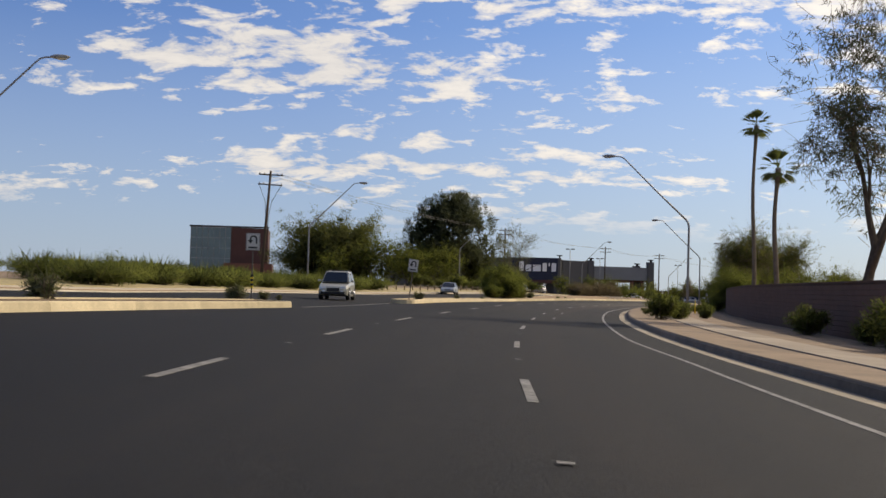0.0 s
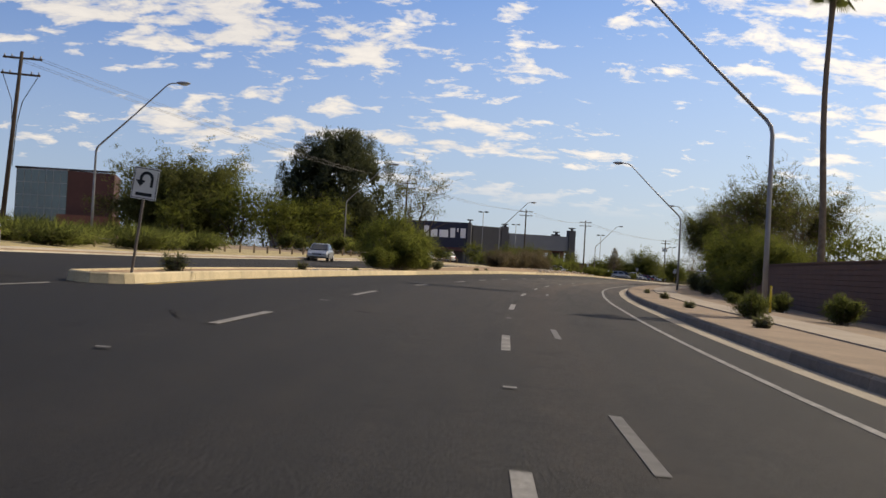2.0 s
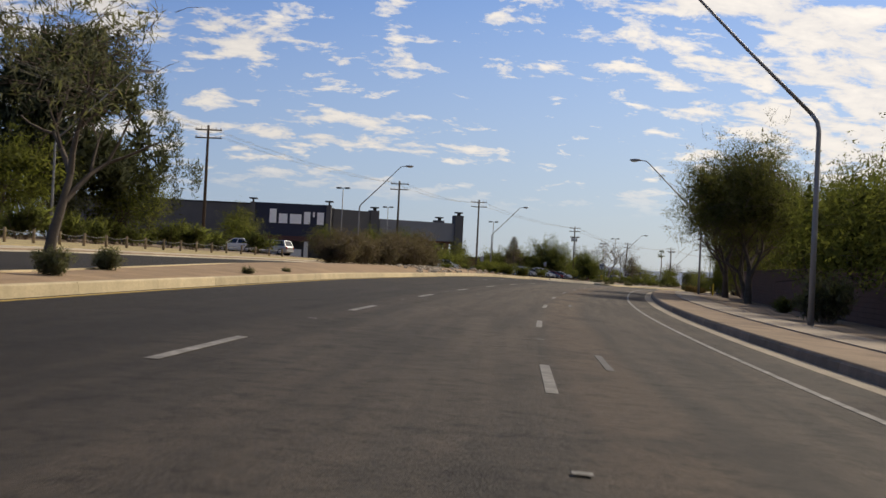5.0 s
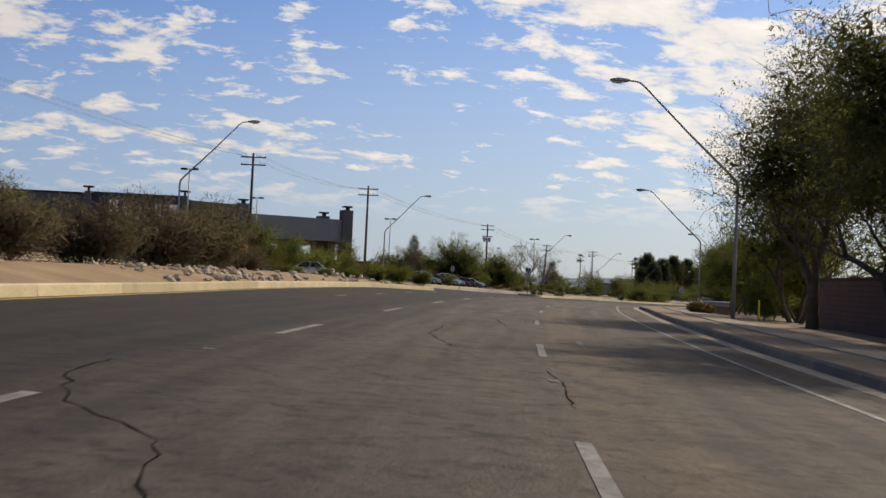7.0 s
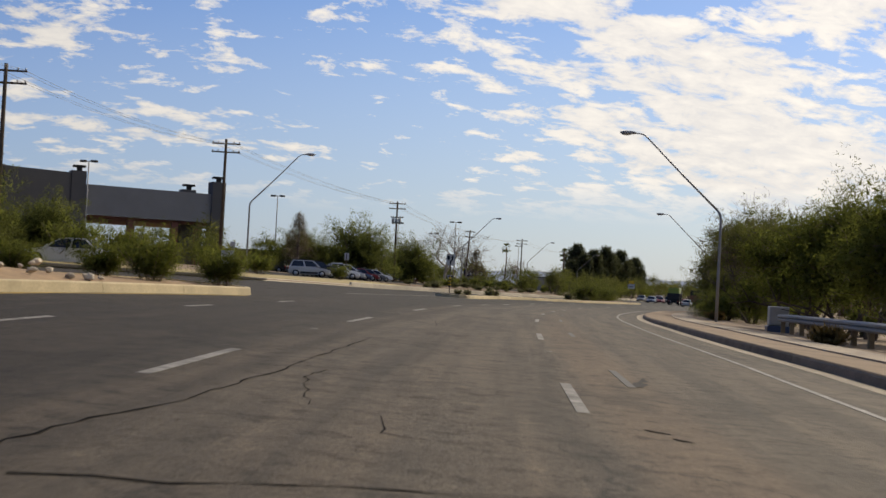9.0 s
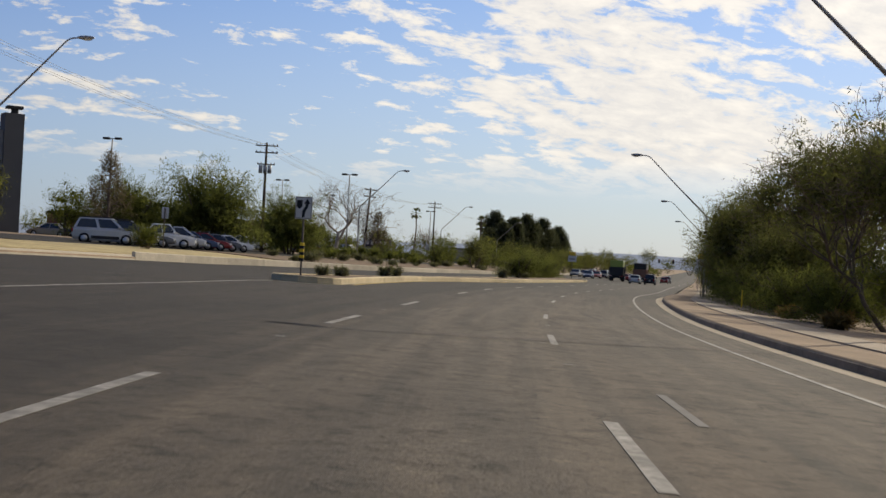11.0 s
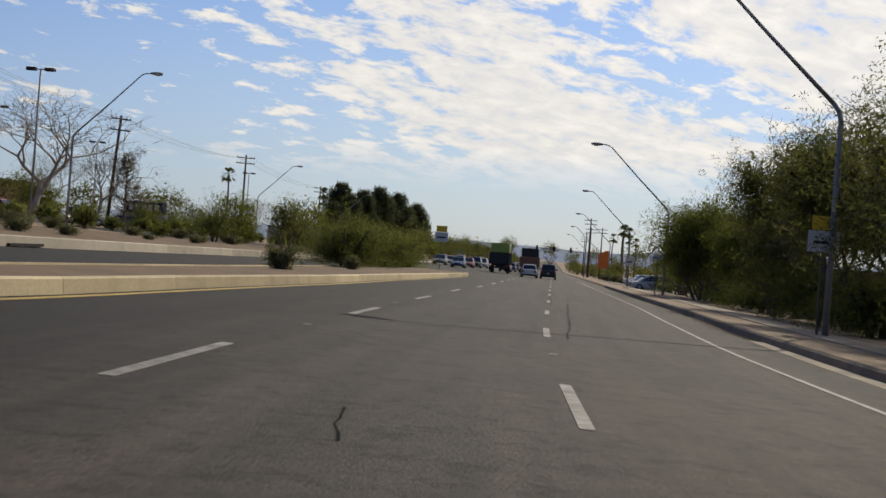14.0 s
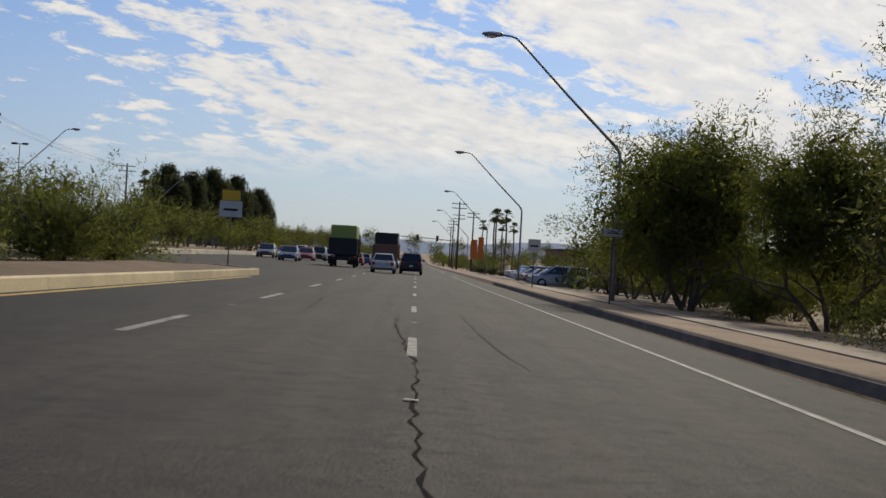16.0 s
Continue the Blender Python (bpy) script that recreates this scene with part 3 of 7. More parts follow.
def build_median(name, s0, s1, label, mound=0.0, soil=None):
    near = [(s, near_median(s)) for s in steps(s0, s1, 5.0)]
    far = [(s, far_median(s)) for s in steps(s0, s1, 5.0)]
    line = []

    def nose(s, sign):
        a, b = near_median(s), far_median(s)
        c, r = (a + b) / 2, abs(a - b) / 2
        return [(s + sign * min(r, 1.3) * math.sin(t), c + r * math.cos(t)) for t in (math.pi * k / 6 for k in range(1, 6))]

    # clockwise seen from above starts along the near side
    line = far + nose(s1, 1)[::-1] + near[::-1] + nose(s0, -1) + [far[0]]
    line = line[::-1]
    body = []
    n = 6
    verts, faces = [], []
    st = steps(s0, s1, 3.0)
    for s in st:
        a, b = near_median(s) - 0.14, far_median(s) + 0.14
        for k in range(n + 1):
            t = k / n
            swell = mound * math.sin(math.pi * t) * float(np.interp(s, (s0, s0 + 75, s0 + 100, s1 - 20, s1), (0, 0.05, 1, 1, 0)))
            verts.append(at(s, a + (b - a) * t, 0.20 + max(0.0, swell) + (0.05 * noise.noise(Vector((s * 0.3, t * 5, 3))) if 0 < k < n else 0)))
    for i in range(len(st) - 1):
        for k in range(n):
            a = i * (n + 1) + k
            faces.append((a, a + n + 1, a + n + 2, a + 1))
    for s, edge, rev in ((s0, 0, False), (s1, len(st) - 1, True)):
        ring = [(q, max(min(l, near_median(s) - 0.14), far_median(s) + 0.14)) for q, l in nose(s, -1 if s == s0 else 1)]
        base = len(verts)
        verts += [at(q, l, 0.20) for q, l in ring]
        first, last = edge * (n + 1), edge * (n + 1) + n
        poly = [first] + [base + k for k in range(len(ring))] + [last] + list(range(last - 1, first, -1))
        faces.append(tuple(poly) if rev else tuple(poly[::-1]))
    top = tagged(new(name, mesh_of(name, verts, faces, soil or MEDIAN_SOIL, False)), label, "median", kind="structure")
    curb_run(top, line, mat=MEDIAN_KERB)
    return top


build_median("median", -14, 47.5, "raised median with pale concrete kerb and weeds")
build_median("median", 72, 240, "raised median with cream concrete kerb and bare tan soil", mound=0.3, soil=TAN_SOIL)
build_median("median", 292, 399, "raised median with pale concrete kerb and brown soil", mound=0.12)


def build_edges():
    gutter = tagged(new("gutter", None), "pale concrete gutter along the kerb", "gutter", kind="structure")
    for a, b in zip(steps(-20, 342, 6)[:-1], steps(-20, 342, 6)[1:]):
        strip("gutter_section", [a + 0.01, (a + b) / 2, b - 0.01], gutter_edge, lambda s: kerb_foot(s) + 0.02, 0.004, 0.15, GUTTER, kind="", parent=gutter)
    curb = tagged(new("curb", None), "concrete kerb beside the sidewalk", "kerb", kind="structure")
    line = [(s, kerb_foot(s)) for s in steps(-20, 440, 4)]
    # this kerb takes the concrete with its shade in the colour
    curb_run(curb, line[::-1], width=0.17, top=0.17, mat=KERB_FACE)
    far = tagged(new("curb", None), "pale concrete kerb of the opposite carriageway", "kerb", kind="structure")
    curb_run(far, [(s, far_curb(s) + 0.02) for s in steps(20, 302, 6)], width=0.17, top=0.16)
    curb_run(far, [(s, far_curb(s) + 0.02) for s in steps(302, 520, 6)], width=0.20, top=0.40)
    strip("shoulder_gravel", steps(20, 520, 6), lambda s: far_curb(s) - 1.6, lambda s: far_curb(s) - 0.16, 0.16, 0.1, GRAVEL, label="pale gravel strip behind the far kerb", category="gravel strip")
    strip("grass_verge", steps(40, 330, 5), lambda s: far_curb(s) - 9, lambda s: far_curb(s) - 1.6, 0.19, 0.15, DRY_GRASS, label="dry yellow grass verge behind the far kerb", category="verge", cuts=4)
    strip("soil_verge", steps(332, 520, 4), lambda s: -28.8, lambda s: far_curb(s) - 1.7, 0.20, 0.15, MEDIAN_SOIL, label="dark brown soil verge behind the far kerb", category="verge", cuts=6)
    walk_way = tagged(new("sidewalk", None), "pale concrete sidewalk slabs beside the kerb", "sidewalk", kind="structure")
    for a, b in zip(steps(-16, 440, 3)[:-1], steps(-16, 440, 3)[1:]):
        strip("slab", [a + 0.012, b - 0.012], lambda s: walk_in(s), lambda s: walk_in(s) + 1.5, 0.225, 0.1, SIDEWALK, kind="", parent=walk_way)


def walk_in(s):
    return float(np.interp(s, (0, 120, 240, 330, 380, 440), (6.5, 6.1, 6.7, 7.0, 7.5, 7.5)))


build_edges()


# ---- plants ----
def leaf_cloud(centres, radii, count, size, seed, slim=0.45, droop=0.0, shell=0.55, heart=0.2):
    """Corners of many small leaf sprays, one triangle each, that fill ellipsoid clumps; larger sprays fill the heart of the crown."""
    rng = np.random.default_rng(seed)
    centres, radii = np.asarray(centres, float), np.asarray(radii, float)
    vol = radii.prod(1) ** (2 / 3)
    pick = rng.choice(len(centres), count, p=vol / vol.sum())
    d = rng.normal(size=(count, 3))
    d /= np.linalg.norm(d, axis=1)[:, None]
    r = shell + (1 - shell) * rng.random(count) ** 0.5
    r *= 1 + 0.17 * rng.normal(size=count).clip(-1.5, 1.8)
    pos = centres[pick] + d * r[:, None] * radii[pick]
    way = rng.normal(size=(count, 3)) + d * 0.6
    way[:, 2] -= droop
    way /= np.linalg.norm(way, axis=1)[:, None]
    side = np.cross(way, rng.normal(size=(count, 3)))
    side /= np.linalg.norm(side, axis=1)[:, None] + 1e-9
    inner = rng.random(count) < heart
    core = centres.mean(0)
    pos = np.where(inner[:, None], core + (pos - core) * 0.74, pos)
    ln = size * rng.uniform(0.6, 1.5, count)[:, None] * np.where(inner, 1.9, 0.74)[:, None]
    wd = ln * slim
    v = np.stack([pos + side * wd * 0.5, pos - side * wd * 0.5, pos + way * ln * 1.25], 1).reshape(-1, 3)
    # soft normals that lean outwards from the clump and from the whole crown
    mid = centres.mean(0)
    out = (pos - mid) / (np.abs(pos - mid).max(0) + 1e-6)
    nrm = d * 0.55 + out * 0.9 + rng.normal(size=(count, 3)) * 0.16 + np.array([0, 0, 0.35])
    nrm /= np.linalg.norm(nrm, axis=1)[:, None] + 1e-9
    return v, np.repeat(nrm, 3, axis=0)


def leaf_mesh(name, verts, mat, k=3):
    normals = None
    if isinstance(verts, tuple):
        verts, normals = verts
    n = len(verts) // k
    me = bpy.data.meshes.new(name)
    me.vertices.add(k * n)
    me.vertices.foreach_set("co", verts.astype(np.float32).ravel())
    me.loops.add(k * n)
    me.loops.foreach_set("vertex_index", np.arange(k * n, dtype=np.int32))
    me.polygons.add(n)
    me.polygons.foreach_set("loop_start", np.arange(0, k * n, k, dtype=np.int32))
    me.materials.append(mat)
    me.update(calc_edges=True)
    if normals is not None:
        me.polygons.foreach_set("use_smooth", np.ones(n, dtype=bool))
        me.normals_split_custom_set_from_vertices(normals.astype(np.float32))
    return me


def limb_tree(rng, start, way, length, radius, depth, chunks, tips, spread=0.75, lift=0.25, kids=3):
    pts, rad = [Vector(start)], [radius]
    p, w = Vector(start), Vector(way).normalized()
    for i in range(3):
        w = (w + Vector((rng.uniform(-1, 1), rng.uniform(-1, 1), rng.uniform(-0.4, 0.8))) * 0.22).normalized()
        p = p + w * length / 3
        pts.append(p)
        rad.append(radius * (1 - 0.16 * (i + 1)))
    chunks.append(tube_data(pts, rad, 7 if depth > 2 else (5 if depth > 0 else 3), False))
    if depth == 0:
        tips.append(p)
        return
    for k in range(kids):
        a = 2 * math.pi * (k + rng.random() * 0.6) / kids
        side = w.orthogonal().normalized()
        out = Matrix.Rotation(a, 3, w) @ side
        nw = (w + out * spread * rng.uniform(0.6, 1.2) + Vector((0, 0, lift))).normalized()
        base = pts[-1] if k < kids - 1 else pts[-2]
        limb_tree(rng, base, nw, length * rng.uniform(0.62, 0.85), radius * 0.56, depth - 1, chunks, tips, spread, lift, kids)


def broad_tree(height, width, seed, leaf, leaves, label, size=0.22, bark=BARK, trunk=0.25, low=0.25, clumps=40, gap=0.25, stems=1, slim=0.4, bare=False, depth=2, skew=0.0, droop=0.0, twigs=0, heart=0.16, name="tree", category="tree"):
    """A tree with trunk, limbs and a crown of leaf sprays, standing at its own origin."""
    rng = random.Random(seed)
    ob = thing(name, label, category)
    chunks, tips = [], []
    for k in range(stems):
        a = 2 * math.pi * k / max(1, stems) + rng.random()
        tilt = 0.12 if stems == 1 else 0.45
        way = Vector((math.cos(a) * tilt, math.sin(a) * tilt, 1))
        base = Vector((math.cos(a), math.sin(a), 0)) * (0 if stems == 1 else trunk)
        limb_tree(rng, base - Vector((0, 0, 0.15)), way, height * (0.30 + low * 0.3) * (0.8 if depth > 2 else 1.0) * (1.0 if bare else 0.84), trunk * (1 if stems == 1 else 0.7), depth, chunks, tips, 0.9 * min(1.3, width / height), 0.28)
    part("trunk", joined("trunk", chunks, bark), bark, ob)
    mid = Vector((0, 0, height * (0.55 + 0.45 * low)))
    if not bare:
        cs, rs = [], []
        half = height * (1 - low) / 2
        centre = height * (low + 1) / 2

        def clump(p, c):
            zz = max(c * 0.5, p.z)
            cs.append((p.x + skew * zz / height * width, p.y, zz))
            rs.append((c * 1.15, c * 1.15, c * 0.72))

        for t in range(clumps):
            z, a = rng.uniform(-1, 1), rng.uniform(0, 2 * math.pi)
            flat = math.sqrt(1 - z * z)
            d = Vector((flat * math.cos(a), flat * math.sin(a), z))
            lobe = 0.84 + 0.46 * noise.noise(d * 1.7 + Vector((seed, 0, 0))) + 0.20 * noise.noise(d * 4.0 + Vector((0, seed, 0)))
            if z < 0 and low > 0.1:
                lobe *= 1 + 0.25 * z
            if t % 4 == 0:  # the dense heart of the crown
                r = rng.random() ** 0.5 * 0.68 * lobe
                clump(Vector((d.x * width / 2 * r, d.y * width / 2 * r, centre + d.z * half * r)), rng.uniform(0.07, 0.12) * width)
                continue
            # a feathery bough that reaches out and up, thinner towards its tip
            r0 = rng.uniform(0.55, 0.8) * lobe
            r1 = r0 + rng.uniform(0.10, 0.26)
            lift = rng.uniform(0.0, 0.10) * height * (1 if z > -0.3 else -0.5)
            for q in range(3):
                f = q / 2
                r = r0 + (r1 - r0) * f
                jit = Vector((rng.gauss(0, 0.012), rng.gauss(0, 0.012), rng.gauss(0, 0.010))) * width
                clump(Vector((d.x * width / 2 * r, d.y * width / 2 * r, centre + d.z * half * r + lift * f)) + jit, (0.060 - 0.034 * f) * width * rng.uniform(0.8, 1.25))
        part("crown", leaf_mesh("crown", leaf_cloud(cs, rs, leaves, size, seed, slim, droop, 0.15, heart), leaf), leaf, ob)
    if twigs:
        fine = []
        for k in range(twigs):
            t = rng.choice(tips)
            if bare:
                t = t + Vector((rng.gauss(0, 0.25), rng.gauss(0, 0.25), rng.gauss(0, 0.25)))
            else:
                t = t.lerp(Vector(rng.choice(cs)), rng.uniform(0.5, 1.0)) + Vector((rng.gauss(0, 0.2), rng.gauss(0, 0.2), rng.gauss(0, 0.2)))
            w = (Vector((rng.gauss(0, 1), rng.gauss(0, 1), rng.gauss(0.5, 0.6))).normalized() + (t - mid).normalized() * 0.8).normalized()
            ln = height * rng.uniform(0.05, 0.13)
            m1 = t + w * ln * 0.5 + Vector((rng.gauss(0, 0.12), rng.gauss(0, 0.12), 0.05))
            fine.append(tube_data([t, m1, t + w * ln], [0.016, 0.010, 0.004], 3, False))
        tagged(part("twig_growth", joined("twig_growth", fine, TWIG), TWIG, ob), kind="stuff")
    return ob


def plume_tree(height, width, seed, leaf, leaves, label, size=0.14, stems=4, plumes=110, low=0.12, spread=1.0, bark=BARK):
    """A vase-shaped desert tree: several thin stems from the ground that fan into feathery upswept plumes."""
    rng = random.Random(seed)
    ob = thing("tree", label, "tree")
    chunks, cs, rs = [], [], []
    root = Vector((0, 0, height * low))
    for k in range(stems):
        a = 2 * math.pi * (k + rng.uniform(-0.3, 0.3)) / stems
        out = Vector((math.cos(a), math.sin(a), 0)) * width * 0.22
        chunks.append(tube_data([(out.x * 0.15, out.y * 0.15, -0.15), out * 0.4 + Vector((0, 0, height * 0.22)), out + Vector((0, 0, height * 0.48))], [0.11, 0.08, 0.045], 6, False))
    for k in range(plumes):
        a = rng.uniform(0, 2 * math.pi)
        e = math.asin(rng.uniform(-0.12, 1.0) ** 1 if k % 5 else rng.uniform(0.0, 0.5))
        d = Vector((math.cos(a) * math.cos(e), math.sin(a) * math.cos(e), math.sin(e)))
        lobe = 0.86 + 0.40 * noise.noise(d * 1.9 + Vector((seed, 3, 0)))
        tip = root + Vector((d.x * width / 2 * spread, d.y * width / 2 * spread, d.z * height * (1 - low))) * lobe * rng.uniform(0.78, 1.08)
        bend = Vector((rng.gauss(0, 0.04), rng.gauss(0, 0.04), 0.10 + 0.04 * rng.random())) * width
        mid = root.lerp(tip, 0.5) + bend * 0.5
        if k % 3 == 0:
            chunks.append(tube_data([root.lerp(mid, 0.3), mid, tip], [0.030, 0.018, 0.005], 3, False))
        for q in range(5):
            f = 0.34 + 0.66 * q / 4
            p = root.lerp(mid, f * 2) if f < 0.5 else mid.lerp(tip, f * 2 - 1)
            c = width * (0.080 - 0.038 * f) * rng.uniform(0.8, 1.25)
            cs.append((p.x, p.y, max(p.z, c)))
            rs.append((c, c, c * 1.05))
    part("trunk", joined("trunk", chunks, bark), bark, ob)
    part("crown", leaf_mesh("crown", leaf_cloud(cs, rs, leaves, size, seed, 0.34, -0.9, 0.1, 0.05), leaf), leaf, ob)
    return ob


def conifer(height, width, seed, leaves, label, name="pine_tree", size=0.42, leaf=None, tuft=1.9):
    """A dense round-topped pine of upright tufts."""
    rng = random.Random(seed)
    leaf = leaf or LEAF_DARK
    ob = thing(name, label, "tree")
    part("trunk", tube_mesh("trunk", [(0, 0, -0.2), (0.1, 0, height * 0.4), (0, 0.1, height * 0.95)], [0.35, 0.26, 0.05], BARK), BARK, ob)
    cs, rs = [], []
    for k in range(330):
        z = rng.random() ** 0.8
        prof = math.sqrt(max(0.0, 1 - max(0.0, (z - 0.16) / 0.86) ** 2.0))
        a = rng.uniform(0, 2 * math.pi)
        skin = 1.0 if k % 3 else math.sqrt(rng.random()) * 0.85
        r = width / 2 * prof * skin * (0.92 + 0.26 * noise.noise(Vector((math.cos(a) * 2, math.sin(a) * 2, z * 5 + seed))))
        c = rng.uniform(0.022, 0.036) * width
        cs.append((r * math.cos(a), r * math.sin(a), height * (0.10 + 0.86 * z)))
        rs.append((c * 0.9, c * 0.9, c * tuft) if k % 3 else (c * 2.4, c * 2.4, c * 2.0))
    part("crown", leaf_mesh("crown", leaf_cloud(cs, rs, leaves, size, seed, 0.3, -0.9, 0.1), leaf), leaf, ob)
    return ob


def dry_spire(height, width, seed, leaves, label, size=0.2):
    """A cone-shaped tree, half dead: a straight trunk, rising bare branches and a thin veil of dry sprays."""
    rng = random.Random(seed)
    ob = thing("tree", label, "tree")
    chunks = [tube_data([(0, 0, -0.2), (0.05, 0, height * 0.5), (0, 0, height)], [0.14, 0.09, 0.015], 7, False)]
    cs, rs = [], []
    for k in range(170):
        z = height * (0.10 + 0.86 * rng.random())
        a = rng.uniform(0, 2 * math.pi)
        reach = width / 2 * (1 - z / height) ** 0.85 * rng.uniform(0.7, 1.1) + 0.15
        tip = Vector((math.cos(a) * reach, math.sin(a) * reach, z + reach * 0.55))
        chunks.append(tube_data([(0, 0, z), (tip.x * 0.5, tip.y * 0.5, z + reach * 0.2), tip], [0.030, 0.018, 0.005], 3, False))
        cs.append(tip * 0.96)
        rs.append((0.2, 0.2, 0.3))
    part("trunk", joined("trunk", chunks, TWIG), TWIG, ob)
    part("crown", leaf_mesh("crown", leaf_cloud(cs, rs, leaves, size, seed, 0.16, -0.9, 0.1), LEAF_PURPLE), LEAF_PURPLE, ob, "thin dry brown sprays")
    return ob


def shrub(height, width, seed, leaf, leaves, label, size=0.14, name="shrub", slim=0.35, flowers=False):
    rng = random.Random(seed)
    ob = thing(name, label, "shrub")
    stems = []
    cs, rs = [], []
    for k in range(24):
        a, r = rng.uniform(0, 2 * math.pi), math.sqrt(rng.random()) * 0.44
        top = Vector((math.cos(a) * r * width, math.sin(a) * r * width, height * rng.uniform(0.45, 0.97) * (1 - 0.5 * r)))
        stems.append(tube_data([(top.x * 0.15, top.y * 0.15, -0.08), (top.x * 0.6, top.y * 0.6, top.z * 0.55), top], [0.022, 0.014, 0.005], 4, False))
        c = rng.uniform(0.08, 0.17)
        cs.append(top * 0.92)
        rs.append((c * width, c * width, c * height * 1.2))
        cs.append(top * 0.52)
        rs.append((c * width * 1.3, c * width * 1.3, c * height * 1.4))
    tagged(part("stem_growth", joined("stem_growth", stems, TWIG), TWIG, ob), kind="stuff")
    part("foliage", leaf_mesh("foliage", leaf_cloud(cs, rs, leaves, size, seed, slim, -0.6, 0.1), leaf), leaf, ob)
    if flowers:
        v = leaf_cloud([c for c in cs[::2]], [[q * 1.05 for q in r] for r in rs[::2]], leaves // 90, size * 0.7, seed + 1, 0.8, -0.3, 0.8)
        tagged(part("blossom", leaf_mesh("blossom", v, MARKER), MARKER, ob, "small yellow flowers"), kind="stuff")
    return ob


def fan_palm(height, crown, seed, label):
    rng = random.Random(seed)
    ob = thing("palm_tree", label, "palm tree")
    pts = [(0.12 * math.sin(k * 0.6), 0.1 * math.sin(k * 0.4 + 1), -0.2 + (height + 0.2) * k / 12) for k in range(13)]
    rad = [0.215 - 0.008 * k + (0.06 if k == 0 else 0) + (0.09 if k >= 12 else 0.03 if k >= 11 else 0) for k in range(13)]
    part("trunk", tube_mesh("trunk", pts, rad, PALM_BARK, 10), PALM_BARK, ob)
    top = Vector(pts[-1])
    green, dead = [], []
    for k in range(40):
        old = k >= 32
        a = rng.uniform(0, 2 * math.pi)
        e = rng.uniform(-1.4, -1.0) if old else rng.uniform(-0.85, 1.5)
        way = Vector((math.cos(a) * math.cos(e), math.sin(a) * math.cos(e), math.sin(e)))
        stem_end = top + way * crown * (0.12 if old else 0.40)
        bucket = dead if old else green
        side = way.cross(Vector((0, 0, 1))).normalized()
        upv = side.cross(way)
        bucket.append([top - side * 0.025, top + side * 0.025, stem_end + side * 0.02, stem_end - side * 0.02])
        blade = crown * (0.26 if old else 0.58)
        for j in range(11):
            f = (j - 5) / 5 * 0.72
            w = (way * math.cos(f) + side * math.sin(f)).normalized()
            tip = stem_end + w * blade * (1 - 0.18 * abs(f)) + Vector((0, 0, -0.14 * blade * (1 if not old else 0.3)))
            mid = stem_end + w * blade * 0.5
            s2 = w.cross(upv).normalized() * blade * 0.05
            bucket.append([stem_end, mid + s2, tip, mid - s2])
    for name, bucket, mat in (("frond_crown", green, LEAF_PALM), ("dead_skirt", dead, LEAF_DRY)):
        part(name, leaf_mesh(name, np.array([list(v) for q in bucket for v in q]), mat, 4), mat, ob, "hanging dry fronds" if mat == LEAF_DRY else "")
    return ob


class Species:
    """One kind of plant at three finenesses of leaf: built when first planted, then copied."""

    def __init__(self, maker, leaves, size, fine_only=False, **rest):
        self.fine_only = fine_only
        self.maker, self.leaves, self.size, self.rest, self.built = maker, leaves, size, rest, {}

    def get(self, fine):
        if fine in self.built:
            return self.built[fine], False
        share = (1.0, 0.28, 0.08)[fine]
        rest = dict(self.rest)
        if "twigs" in rest:
            rest["twigs"] = int(rest["twigs"] * (1.0, 0.2, 0.0)[fine])
            rest["depth"] = min(rest.get("depth", 2), 3 - fine)
        self.built[fine] = self.maker(leaves=int(self.leaves * share), size=self.size * share ** -0.30, **rest)
        return self.built[fine], True


def plant(kind, s, l, turn=0.0, scale=1.0, label="", first=False, flat=1.0):
    """Puts a plant, or a copy of one, on the ground."""
    m = stand(s, l, turn, 0.12)
    ob = kind
    if isinstance(kind, Species):
        near = -13.9 < l < 12.55 and s < 415
        ob, first = kind.get(0 if near or kind.fine_only else (1 if -48 < l < 22 and s < 425 else 2))
    if first:
        ob.matrix_world = m
    else:
        ob = copy_thing(ob, m)
    ob.scale = (scale * flat, scale * flat, scale)
    return tagged(ob, label)


# ---- street furniture ----
def street_lamp(label):
    ob = thing("street_lamp", label, "street lamp", "street lamps along the road")
    part("base_plate", boxed(-0.2, 0.2, -0.2, 0.2, 0.0, 0.06, 0.01), GALV, ob)
    shaft = [(0, 0, 0.02), (0, 0, 3.0), (0, 0, 6.2), (-0.06, 0, 6.5), (-0.25, 0, 6.75)]
    part("pole", tube_mesh("pole", shaft, [0.10, 0.088, 0.075, 0.073, 0.07], GALV, 12), GALV, ob)
    arm = [(-0.2, 0, 6.70), (-2.4, 0, 8.8), (-4.55, 0, 10.95), (-4.75, 0, 11.12), (-5.0, 0, 11.2), (-5.35, 0, 11.22)]
    part("arm", tube_mesh("arm", arm, [0.068, 0.054, 0.045, 0.043, 0.042, 0.04], GALV, 10), GALV, ob)
    bm = bmesh.new()
    bmesh.ops.create_uvsphere(bm, u_segments=14, v_segments=8, radius=1.0, matrix=Matrix.Translation((-5.75, 0, 11.24)) @ Matrix.Diagonal((0.52, 0.19, 0.12, 1)))
    head = part("lamp_head", bm, LAMP_GREY, ob, "grey cobra lamp head")
    bm = bmesh.new()
    bmesh.ops.create_uvsphere(bm, u_segments=12, v_segments=6, radius=1.0, matrix=Matrix.Translation((-5.85, 0, 11.17)) @ Matrix.Diagonal((0.30, 0.14, 0.10, 1)))
    part("lens", bm, LENS, head)
    return ob


